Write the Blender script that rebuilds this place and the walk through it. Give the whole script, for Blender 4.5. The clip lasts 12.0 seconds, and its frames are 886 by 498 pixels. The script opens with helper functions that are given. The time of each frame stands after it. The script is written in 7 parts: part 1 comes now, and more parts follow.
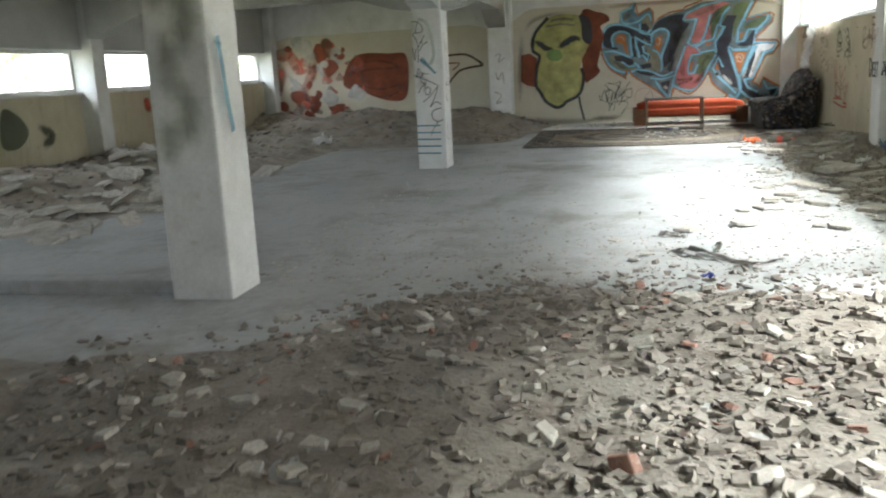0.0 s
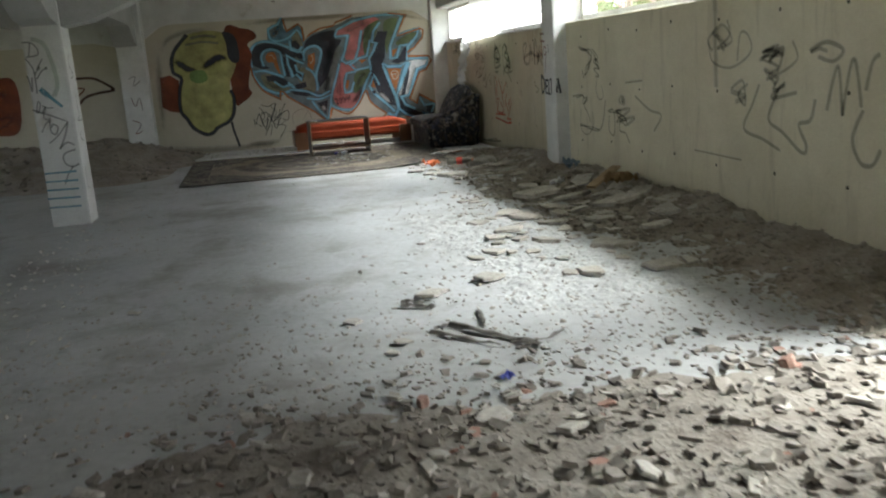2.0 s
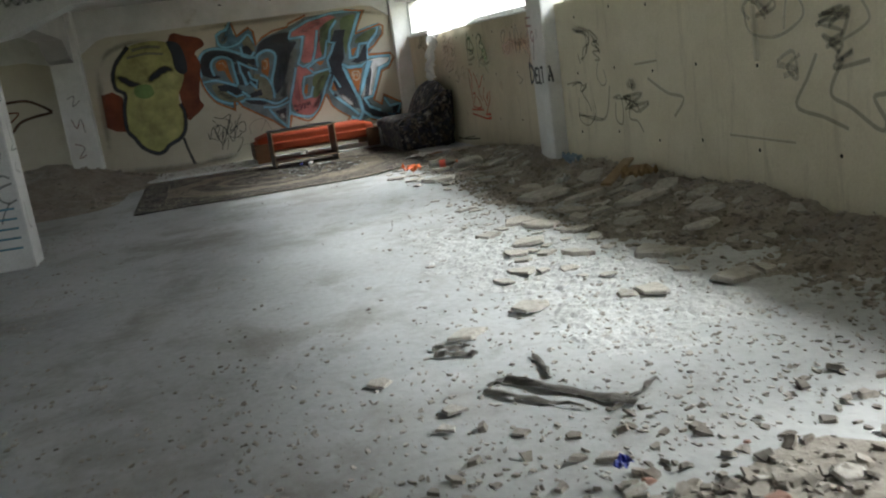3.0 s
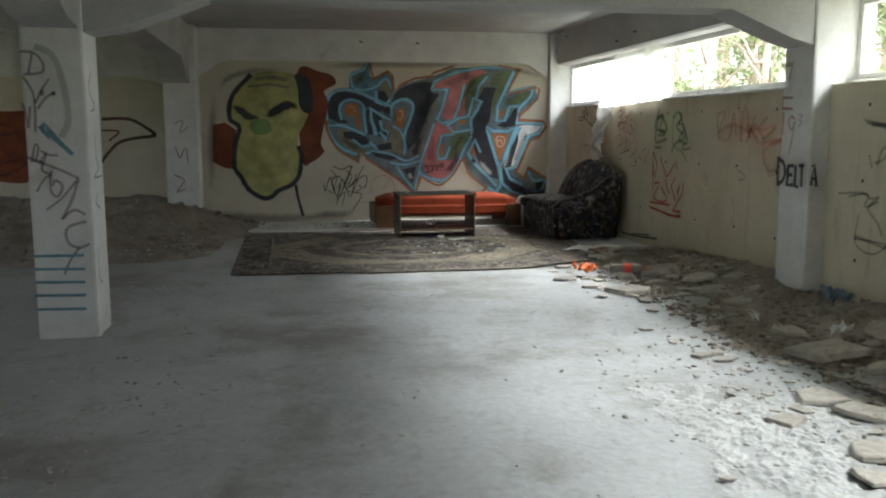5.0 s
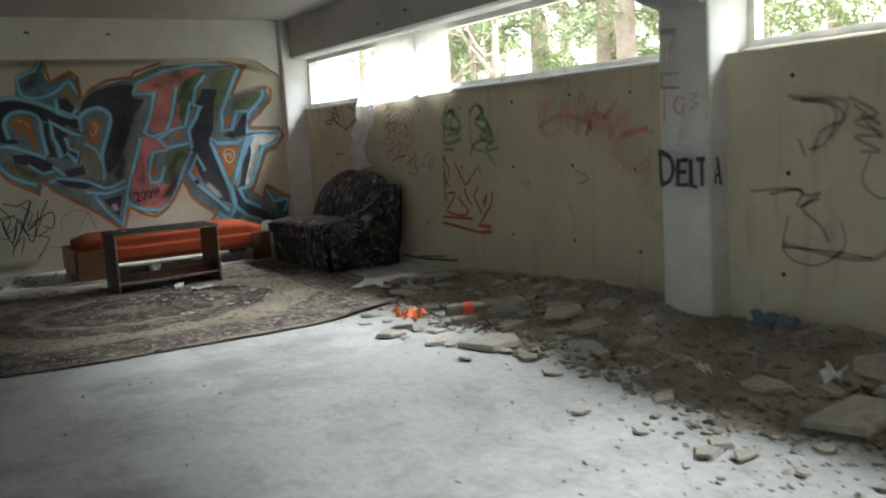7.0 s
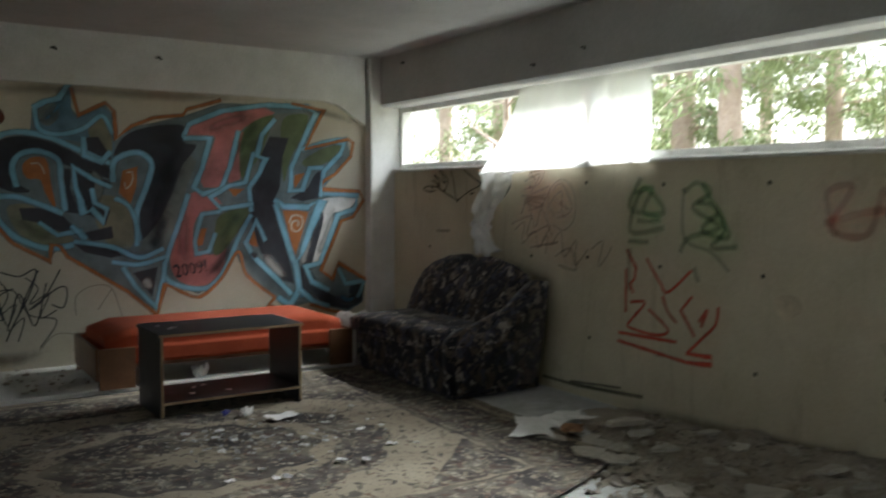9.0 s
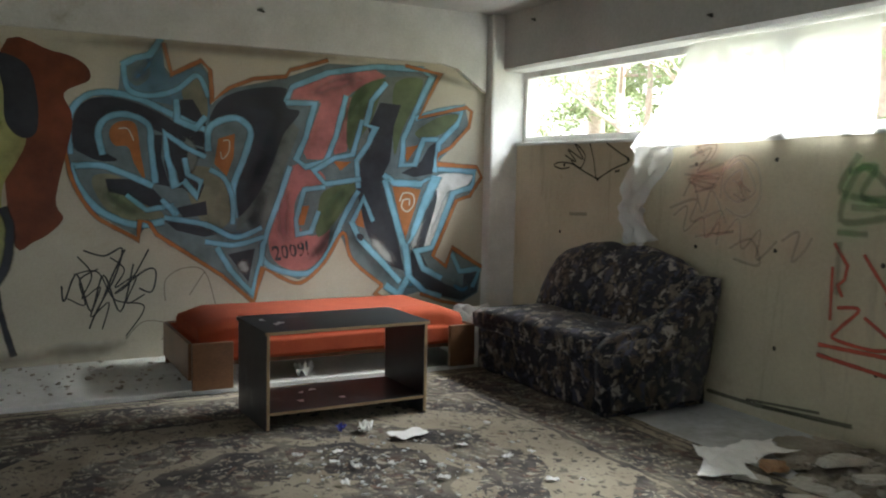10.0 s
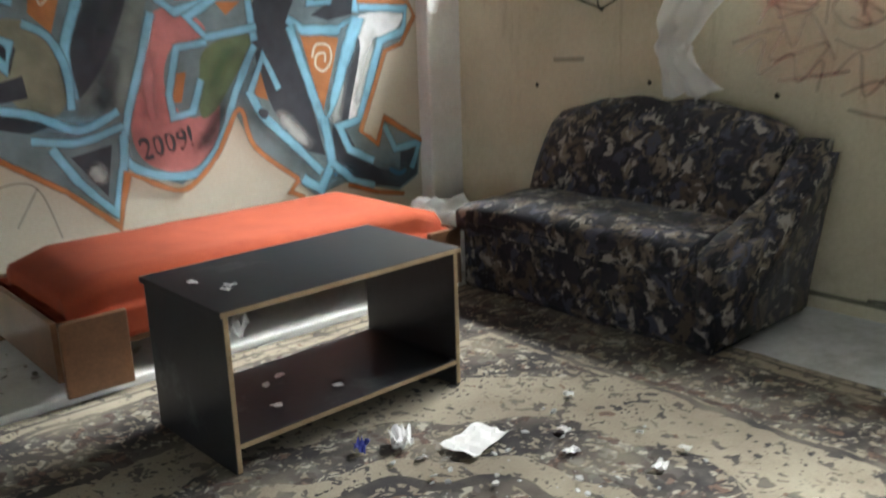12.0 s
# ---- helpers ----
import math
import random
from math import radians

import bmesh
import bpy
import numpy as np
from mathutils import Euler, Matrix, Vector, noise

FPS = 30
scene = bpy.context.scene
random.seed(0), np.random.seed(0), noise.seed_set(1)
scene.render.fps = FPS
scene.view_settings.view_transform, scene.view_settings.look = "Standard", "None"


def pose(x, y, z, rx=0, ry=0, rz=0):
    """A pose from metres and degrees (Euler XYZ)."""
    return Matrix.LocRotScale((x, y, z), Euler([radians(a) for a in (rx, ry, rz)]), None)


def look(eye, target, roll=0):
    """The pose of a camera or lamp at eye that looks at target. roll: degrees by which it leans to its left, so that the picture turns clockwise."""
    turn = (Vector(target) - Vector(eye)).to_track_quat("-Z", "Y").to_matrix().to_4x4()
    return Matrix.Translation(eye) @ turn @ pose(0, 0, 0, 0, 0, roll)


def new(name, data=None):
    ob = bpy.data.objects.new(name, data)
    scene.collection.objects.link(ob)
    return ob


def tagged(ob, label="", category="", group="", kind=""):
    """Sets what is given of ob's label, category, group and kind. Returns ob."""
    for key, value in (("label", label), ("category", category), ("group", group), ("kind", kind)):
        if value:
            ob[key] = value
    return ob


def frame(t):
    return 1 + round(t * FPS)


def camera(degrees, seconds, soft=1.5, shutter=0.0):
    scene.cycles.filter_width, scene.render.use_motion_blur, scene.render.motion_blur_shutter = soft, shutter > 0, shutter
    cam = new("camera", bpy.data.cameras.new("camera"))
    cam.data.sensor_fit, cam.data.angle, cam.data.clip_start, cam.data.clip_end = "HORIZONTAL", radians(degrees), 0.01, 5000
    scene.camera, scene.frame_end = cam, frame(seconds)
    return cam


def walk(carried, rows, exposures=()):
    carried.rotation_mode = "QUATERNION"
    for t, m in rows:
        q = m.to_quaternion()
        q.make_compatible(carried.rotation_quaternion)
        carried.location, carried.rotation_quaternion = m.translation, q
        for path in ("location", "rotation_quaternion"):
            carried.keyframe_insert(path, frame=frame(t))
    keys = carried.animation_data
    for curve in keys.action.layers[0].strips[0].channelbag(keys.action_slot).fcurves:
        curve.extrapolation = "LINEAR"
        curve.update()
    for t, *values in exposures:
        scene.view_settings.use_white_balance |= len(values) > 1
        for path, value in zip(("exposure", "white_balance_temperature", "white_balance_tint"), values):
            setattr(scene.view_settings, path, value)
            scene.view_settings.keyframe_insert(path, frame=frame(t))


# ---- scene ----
cam = camera(54.4, 12.0, soft=2.0, shutter=0.4)
PATH = [
    (0, (-0.016, 0.906, 1.209), (-0.428, 2.821, 0.803), -2.9),
    (0.5, (-0.201, 1.295, 1.214), (-0.524, 3.23, 0.825), -5.6),
    (1, (-0.345, 1.575, 1.182), (-0.461, 3.521, 0.738), -3.6),
    (1.5, (-0.413, 1.84, 1.254), (-0.055, 3.748, 0.773), -6.7),
    (2, (-0.462, 2.35, 1.339), (-0.071, 4.264, 0.914), -4.3),
    (2.5, (-0.533, 2.899, 1.296), (-0.112, 4.811, 0.888), -5.3),
    (2.7, (-0.555, 3.092, 1.334), (-0.112, 4.991, 0.888), -7.8),
    (4.3, (-1.091, 4.751, 1.286), (-0.405, 6.602, 0.965), -4.6),
    (4.5, (-1.181, 5.019, 1.321), (-0.559, 6.893, 1.002), -5.0),
    (5, (-0.946, 5.737, 1.313), (-0.599, 7.688, 1.042), -0.2),
    (5.5, (-1.184, 6.221, 1.292), (-0.455, 8.045, 0.921), -1.2),
    (6, (-1.187, 6.854, 1.292), (-0.357, 8.634, 0.914), 1.6),
    (6.5, (-1.158, 7.522, 1.264), (-0.255, 9.286, 0.996), 1.7),
    (7, (-1.082, 8.078, 1.299), (-0.057, 9.774, 1.028), -3.4),
    (7.2, (-1.078, 8.324, 1.345), (-0.091, 10.041, 1.065), -1.5),
    (8.8, (-1.083, 10.497, 1.386), (0.041, 12.15, 1.326), 2.2),
    (9, (-1.005, 10.712, 1.429), (0.069, 12.394, 1.302), 0.2),
    (9.5, (-0.946, 11.307, 1.443), (0.039, 13.039, 1.269), 0.1),
    (10, (-0.911, 11.787, 1.389), (0.026, 13.545, 1.216), 1.2),
    (10.5, (-0.962, 12.293, 1.47), (0.212, 13.893, 1.221), -1.0),
    (11, (-0.89, 12.864, 1.44), (0.318, 14.431, 1.146), -2.4),
    (11.5, (-0.859, 13.392, 1.436), (0.391, 14.915, 1.09), -2.3),
    (12, (-0.718, 13.902, 1.359), (0.561, 15.349, 0.839), -1.8),
]
walk(cam, [(t, look(eye, target, roll)) for t, eye, target, roll in PATH],
     exposures=[(0.0, 4.02), (1.0, 3.9), (2.0, 3.12), (2.5, 2.93), (5.0, 3.02), (5.5, 3.15), (7.0, 2.84), (9.0, 2.53), (9.5, 2.92), (10.5, 3.46), (11.0, 3.56), (12.0, 4.02)])

# world: pale overcast sky, a wide weak sun
world = bpy.data.worlds.new("world")
scene.world = world
world.use_nodes = True
wn = world.node_tree.nodes
sky = wn.new("ShaderNodeTexSky")
sky.sky_type = "NISHITA"
sky.sun_disc = False
sky.sun_elevation = radians(47)
sky.sun_rotation = radians(80)
sky.air_density, sky.dust_density = 1.0, 4.0
haze = wn.new("ShaderNodeMix")
haze.data_type = "RGBA"
haze.inputs["Factor"].default_value = 0.55
haze.inputs["B"].default_value = (9.4, 10.2, 10.6, 1)
world.node_tree.links.new(sky.outputs["Color"], haze.inputs["A"])
world.node_tree.links.new(haze.outputs["Result"], wn["Background"].inputs["Color"])
wn["Background"].inputs["Strength"].default_value = 0.08
sun_data = bpy.data.lights.new("sun", "SUN")
sun_data.energy, sun_data.angle, sun_data.color = 5.0, radians(37), (0.95, 1.0, 0.98)
sun = new("sun", sun_data)
sun.matrix_world = look((30, 8, 32.3), (0, 10, 0))

# ---- small tools ----
rnd = random.Random(7)


def mat(name, a, b, rough=0.9, scale=3.0, fine=60.0, bump=0.3, spots=None, spot_scale=1.2, spot_at=0.56, metal=0.0, dist=0.01, vary=0.0):
    """Two base colours mixed at two scales, an optional stain colour, fine relief; vary: change from piece to piece."""
    m = bpy.data.materials.new(name)
    m.use_nodes = True
    n, l = m.node_tree.nodes, m.node_tree.links
    bsdf = n["Principled BSDF"]
    co = n.new("ShaderNodeTexCoord")
    big = n.new("ShaderNodeTexNoise")
    big.inputs["Scale"].default_value, big.inputs["Detail"].default_value, big.inputs["Roughness"].default_value = scale, 6, 0.65
    small = n.new("ShaderNodeTexNoise")
    small.inputs["Scale"].default_value, small.inputs["Detail"].default_value = fine, 5
    for t in (big, small):
        l.new(co.outputs["Object"], t.inputs["Vector"])
    add = n.new("ShaderNodeMath")
    add.operation = "MULTIPLY_ADD"
    l.new(small.outputs["Fac"], add.inputs[0])
    add.inputs[1].default_value = 0.45
    l.new(big.outputs["Fac"], add.inputs[2])
    ramp = n.new("ShaderNodeMapRange")
    ramp.inputs["From Min"].default_value, ramp.inputs["From Max"].default_value = 0.5, 0.98
    l.new(add.outputs[0], ramp.inputs["Value"])
    mix = n.new("ShaderNodeMix")
    mix.data_type = "RGBA"
    mix.inputs["A"].default_value, mix.inputs["B"].default_value = (*a, 1), (*b, 1)
    l.new(ramp.outputs[0], mix.inputs["Factor"])
    out = mix.outputs["Result"]
    if spots:
        st = n.new("ShaderNodeTexNoise")
        st.inputs["Scale"].default_value, st.inputs["Detail"].default_value, st.inputs["Roughness"].default_value = spot_scale, 8, 0.7
        l.new(co.outputs["Object"], st.inputs["Vector"])
        sr = n.new("ShaderNodeMapRange")
        sr.inputs["From Min"].default_value, sr.inputs["From Max"].default_value = spot_at, spot_at + 0.12
        l.new(st.outputs["Fac"], sr.inputs["Value"])
        sm = n.new("ShaderNodeMix")
        sm.data_type = "RGBA"
        l.new(sr.outputs[0], sm.inputs["Factor"])
        l.new(out, sm.inputs["A"])
        sm.inputs["B"].default_value = (*spots, 1)
        out = sm.outputs["Result"]
    if vary:
        info = n.new("ShaderNodeObjectInfo")
        geo = n.new("ShaderNodeNewGeometry")
        both = n.new("ShaderNodeMath")
        both.operation = "ADD"
        l.new(info.outputs["Random"], both.inputs[0])
        l.new(geo.outputs["Random Per Island"], both.inputs[1])
        vr = n.new("ShaderNodeMapRange")
        vr.inputs["From Max"].default_value = 2.0
        vr.inputs["To Min"].default_value, vr.inputs["To Max"].default_value = 1 - vary, 1 + vary
        l.new(both.outputs[0], vr.inputs["Value"])
        hs = n.new("ShaderNodeHueSaturation")
        l.new(vr.outputs[0], hs.inputs["Value"])
        l.new(out, hs.inputs["Color"])
        out = hs.outputs["Color"]
    l.new(out, bsdf.inputs["Base Color"])
    bsdf.inputs["Roughness"].default_value, bsdf.inputs["Metallic"].default_value = rough, metal
    bp = n.new("ShaderNodeBump")
    bp.inputs["Strength"].default_value, bp.inputs["Distance"].default_value = bump, dist
    l.new(add.outputs[0], bp.inputs["Height"])
    l.new(bp.outputs["Normal"], bsdf.inputs["Normal"])
    return m


def box(bm, x0, x1, y0, y1, z0, z1, bevel=0.0):
    m = Matrix.LocRotScale(((x0 + x1) / 2, (y0 + y1) / 2, (z0 + z1) / 2), None, (abs(x1 - x0), abs(y1 - y0), abs(z1 - z0)))
    r = bmesh.ops.create_cube(bm, size=1, matrix=m)
    if bevel:
        es = list({e for v in r["verts"] for e in v.link_edges})
        bmesh.ops.bevel(bm, geom=es, offset=bevel, segments=2, affect="EDGES", profile=0.6)


def prism(bm, outline, axis, lo, hi):
    """A prism: the outline in the two other axes, drawn out along axis from lo to hi."""
    def at(p, d):
        return {"x": (d, p[0], p[1]), "y": (p[0], d, p[1]), "z": (p[0], p[1], d)}[axis]
    a = [bm.verts.new(at(p, lo)) for p in outline]
    b = [bm.verts.new(at(p, hi)) for p in outline]
    bm.faces.new(a), bm.faces.new(b)
    for i in range(len(a)):
        j = (i + 1) % len(a)
        bm.faces.new((a[i], a[j], b[j], b[i]))
    bmesh.ops.recalc_face_normals(bm, faces=bm.faces)


def mesh_of(name, bm, material, smooth=False):
    me = bpy.data.meshes.new(name)
    bm.to_mesh(me)
    bm.free()
    for one in material if isinstance(material, (list, tuple)) else (material,):
        me.materials.append(one)
    if smooth:
        me.polygons.foreach_set("use_smooth", [True] * len(me.polygons))
    return me


def part(name, bm, material, parent=None, label="", smooth=False):
    ob = new(name, mesh_of(name, bm, material, smooth))
    ob.parent = parent
    if label:
        ob["label"] = label
    return ob


def thing(name, m, label, category, group="", kind=""):
    ob = new(name)
    ob.matrix_world = m
    ob.empty_display_size = 0.1
    return tagged(ob, label, category, group, kind)


def solid(name, bm, material, label, category="", kind="structure", smooth=False):
    return tagged(part(name, bm, material, None, label, smooth), label, category, "", kind)


def spline(pts, steps=6, closed=False):
    """A smooth line through a few points."""
    out, n = [], len(pts)
    for i in range(n if closed else n - 1):
        p = [Vector(pts[k % n] if closed else pts[min(max(k, 0), n - 1)]) for k in (i - 1, i, i + 1, i + 2)]
        for s in range(steps):
            t = s / steps
            out.append(0.5 * (2 * p[1] + (p[2] - p[0]) * t + (2 * p[0] - 5 * p[1] + 4 * p[2] - p[3]) * t * t + (3 * p[1] - p[0] - 3 * p[2] + p[3]) * t ** 3))
    if not closed:
        out.append(Vector(pts[-1]))
    return out


def tube(bm, pts, radius, sides=8):
    """A round bar along the points; radius: one number or one for each point."""
    rings, n = [], len(pts)
    for i, p in enumerate(pts):
        d = (Vector(pts[min(i + 1, n - 1)]) - Vector(pts[max(i - 1, 0)])).normalized()
        q = d.to_track_quat("Z", "Y").to_matrix()
        r = radius[i] if isinstance(radius, (list, tuple)) else radius
        rings.append([bm.verts.new(Vector(p) + q @ Vector((r * math.cos(2 * math.pi * k / sides), r * math.sin(2 * math.pi * k / sides), 0))) for k in range(sides)])
    for a, b in zip(rings, rings[1:]):
        for k in range(sides):
            j = (k + 1) % sides
            bm.faces.new((a[k], a[j], b[j], b[k]))
    bm.faces.new(rings[0][::-1]), bm.faces.new(rings[-1])


def chunk(bm, at, size, turn, sides=6, flat=0.5, r=rnd, lo_r=0.72):
    """A broken lump: an uneven polygon with slanted, chipped sides. size: length, width, height."""
    q = Euler(turn).to_matrix()
    a0 = r.random() * 6.28
    ring = []
    for i in range(sides):
        a = a0 + 2 * math.pi * (i + r.uniform(-0.38, 0.38)) / sides
        ring.append((math.cos(a) * r.uniform(lo_r, 1.1), math.sin(a) * r.uniform(lo_r, 1.1)))
    lo, hi = [], []
    for x, y in ring:
        s = r.uniform(0.8, 1.0)
        lo.append(bm.verts.new(Vector(at) + q @ Vector((x * size[0] / 2, y * size[1] / 2, -size[2] / 2))))
        hi.append(bm.verts.new(Vector(at) + q @ Vector((x * s * size[0] / 2, y * s * size[1] / 2, size[2] / 2 * r.uniform(flat, 1.0)))))
    bm.faces.new(lo[::-1]), bm.faces.new(hi)
    for i in range(sides):
        j = (i + 1) % sides
        bm.faces.new((lo[i], lo[j], hi[j], hi[i]))

# ---- materials ----
m_floor = mat("floor_concrete", (0.375, 0.39, 0.40), (0.59, 0.61, 0.625), 0.8, 0.8, 22, 0.6, (0.31, 0.305, 0.29), 0.6, 0.52)


FLOOR_MARKS = ((1.5, (1, 0.8, 1), 0.53, (0.235, 0.215, 0.185), 0.5), (70.0, (1, 1, 1), 0.60, (0.14, 0.12, 0.10), 0.5), (9.0, (1, 0.6, 1), 0.58, (0.17, 0.15, 0.125), 0.45), (4.0, (1, 0.85, 1), 0.55, (0.20, 0.185, 0.16), 0.35), (26.0, (0.7, 1, 1), 0.60, (0.15, 0.135, 0.115), 0.6), (2.2, (1, 1, 1), 0.57, (0.66, 0.67, 0.67), 0.4))
WALL_MARKS = ((7.0, (1, 1, 0.12), 0.55, (0.20, 0.165, 0.11), 0.35), (2.0, (1, 1, 0.8), 0.56, (0.66, 0.61, 0.49), 0.5), (30.0, (1, 1, 1), 0.66, (0.16, 0.13, 0.09), 0.6))


def scuff(m, marks):
    """Stains, scrapes and trodden dirt: stretched noise laid over the base colour."""
    n, l = m.node_tree.nodes, m.node_tree.links
    bsdf = n["Principled BSDF"]
    co = n.new("ShaderNodeTexCoord")
    last = bsdf.inputs["Base Color"].links[0].from_socket
    for scale, squeeze, at, col, amount in marks:
        mp = n.new("ShaderNodeMapping")
        mp.inputs["Scale"].default_value = squeeze
        mp.inputs["Rotation"].default_value = (0, 0, scale)
        nz = n.new("ShaderNodeTexNoise")
        nz.inputs["Scale"].default_value, nz.inputs["Detail"].default_value, nz.inputs["Roughness"].default_value, nz.inputs["Distortion"].default_value = scale, 9, 0.72, 0.4
        r = n.new("ShaderNodeMapRange")
        r.inputs["From Min"].default_value, r.inputs["From Max"].default_value, r.inputs["To Max"].default_value = at, at + 0.14, amount
        mx = n.new("ShaderNodeMix")
        mx.data_type = "RGBA"
        mx.inputs["B"].default_value = (*col, 1)
        l.new(co.outputs["Object"], mp.inputs[0])
        l.new(mp.outputs[0], nz.inputs["Vector"])
        l.new(nz.outputs["Fac"], r.inputs["Value"])
        l.new(r.outputs[0], mx.inputs["Factor"])
        l.new(last, mx.inputs["A"])
        last = mx.outputs["Result"]
    l.new(last, bsdf.inputs["Base Color"])


scuff(m_floor, FLOOR_MARKS)


def walked_in_dirt(m):
    """Brown dirt thinning out from the rubble northwards and from the column line eastwards, broken up by noise."""
    n, l = m.node_tree.nodes, m.node_tree.links
    bsdf = n["Principled BSDF"]
    co = n.new("ShaderNodeTexCoord")
    sep = n.new("ShaderNodeSeparateXYZ")
    l.new(co.outputs["Object"], sep.inputs[0])
    sums = []
    for axis, a, b in (("X", -0.6, -2.6), ("Y", 8.2, 5.4)):
        r = n.new("ShaderNodeMapRange")
        r.inputs["From Min"].default_value, r.inputs["From Max"].default_value = a, b
        l.new(sep.outputs[axis], r.inputs["Value"])
        sums.append(r.outputs[0])
    top = n.new("ShaderNodeMath")
    top.operation = "MAXIMUM"
    l.new(sums[0], top.inputs[0])
    l.new(sums[1], top.inputs[1])
    last = top.outputs[0]
    for scale, amount in ((1.6, 1.5), (11.0, 0.9)):
        nz = n.new("ShaderNodeTexNoise")
        nz.inputs["Scale"].default_value, nz.inputs["Detail"].default_value, nz.inputs["Roughness"].default_value = scale, 9, 0.7
        l.new(co.outputs["Object"], nz.inputs["Vector"])
        add = n.new("ShaderNodeMath")
        add.operation = "MULTIPLY_ADD"
        add.inputs[1].default_value = amount
        l.new(nz.outputs["Fac"], add.inputs[0])
        l.new(last, add.inputs[2])
        last = add.outputs[0]
    r = n.new("ShaderNodeMapRange")
    r.interpolation_type = "SMOOTHSTEP"
    r.inputs["From Min"].default_value, r.inputs["From Max"].default_value, r.inputs["To Max"].default_value = 1.4, 2.4, 0.34
    l.new(last, r.inputs["Value"])
    mx = n.new("ShaderNodeMix")
    mx.data_type = "RGBA"
    mx.inputs["B"].default_value = (0.20, 0.178, 0.15, 1)
    l.new(bsdf.inputs["Base Color"].links[0].from_socket, mx.inputs["A"])
    l.new(r.outputs[0], mx.inputs["Factor"])
    l.new(mx.outputs["Result"], bsdf.inputs["Base Color"])


walked_in_dirt(m_floor)
m_ceiling = mat("ceiling_paint", (0.38, 0.38, 0.37), (0.51, 0.51, 0.50), 0.9, 1.3, 40, 0.15, (0.45, 0.42, 0.38), 0.8, 0.62)
m_wall = mat("ochre_plaster", (0.48, 0.43, 0.31), (0.62, 0.565, 0.425), 0.92, 1.6, 55, 0.25, (0.40, 0.34, 0.235), 1.1, 0.60)
m_mural = mat("mural_ground", (0.50, 0.46, 0.36), (0.62, 0.59, 0.49), 0.9, 1.5, 55, 0.2, (0.5, 0.43, 0.3), 1.0, 0.62)
m_white = mat("white_limewash", (0.58, 0.58, 0.56), (0.78, 0.78, 0.77), 0.9, 3.0, 50, 0.25, (0.45, 0.42, 0.37), 2.2, 0.62)
m_frame = mat("window_paint", (0.55, 0.55, 0.53), (0.8, 0.8, 0.78), 0.6, 6, 80, 0.2, (0.25, 0.22, 0.19), 5, 0.62)
scuff(m_wall, WALL_MARKS)
m_wall_pale = mat("pale_ochre_plaster", (0.56, 0.51, 0.375), (0.70, 0.65, 0.50), 0.92, 1.6, 55, 0.25, (0.46, 0.40, 0.28), 1.1, 0.62)
scuff(m_wall_pale, WALL_MARKS)
m_dirt = mat("dirt", (0.19, 0.16, 0.128), (0.44, 0.395, 0.335), 1.0, 3, 40, 1.0, (0.38, 0.345, 0.30), 4, 0.57, dist=0.03)
m_crust = mat("plaster_crust", (0.40, 0.41, 0.41), (0.62, 0.63, 0.63), 0.95, 3, 40, 1.0, (0.30, 0.28, 0.25), 3, 0.60, dist=0.02)
m_dark = mat("dark", (0.03, 0.03, 0.03), (0.06, 0.06, 0.06), 0.8)
m_ground = mat("forest_ground", (0.06, 0.07, 0.03), (0.14, 0.13, 0.07), 1.0, 0.6, 9, 0.6)

# ---- materials of the things ----
m_rubble = mat("rubble", (0.22, 0.19, 0.16), (0.43, 0.395, 0.355), 0.95, 5, 40, 0.5, None, vary=0.45)
m_slab = mat("broken_concrete", (0.33, 0.305, 0.27), (0.58, 0.55, 0.50), 0.95, 4, 45, 0.5, (0.22, 0.19, 0.15), 3.0, 0.56, vary=0.2)
m_brick = mat("brick_red", (0.26, 0.14, 0.11), (0.40, 0.25, 0.20), 0.95, 6, 60, 0.5, (0.45, 0.40, 0.35), 6, 0.56, vary=0.25)
m_dust = mat("rubble_dust", (0.185, 0.162, 0.138), (0.36, 0.33, 0.29), 1.0, 2.5, 45, 0.9, (0.13, 0.10, 0.08), 1.8, 0.55, dist=0.03)
m_orange = mat("orange_fabric", (0.24, 0.032, 0.009), (0.335, 0.054, 0.015), 0.95, 5, 220, 0.25, (0.42, 0.06, 0.02), 3, 0.62)
m_walnut = mat("brown_veneer", (0.10, 0.045, 0.022), (0.20, 0.095, 0.045), 0.45, 4, 60, 0.1)
m_walnut.node_tree.nodes["Principled BSDF"].inputs["Coat Weight"].default_value = 0.1
m_black = mat("black_laminate", (0.009, 0.010, 0.012), (0.02, 0.022, 0.025), 0.42, 3, 30, 0.05, (0.085, 0.09, 0.095), 3.0, 0.58)
m_edge = mat("chipboard_edge", (0.26, 0.18, 0.10), (0.42, 0.31, 0.19), 0.9, 10, 120, 0.3)
m_paper = mat("paper", (0.76, 0.76, 0.76), (0.86, 0.86, 0.86), 0.9, 6, 40, 0.1, (0.5, 0.47, 0.42), 5, 0.62)
m_lath = mat("weathered_lath", (0.12, 0.11, 0.10), (0.28, 0.26, 0.24), 0.9, 8, 50, 0.4)
m_bark = mat("pine_bark", (0.36, 0.27, 0.23), (0.56, 0.45, 0.39), 1.0, 4, 20, 0.9, dist=0.04)
m_leaf = mat("needles", (0.20, 0.26, 0.12), (0.38, 0.43, 0.24), 0.8, 1, 8, 0.1, vary=0.4)


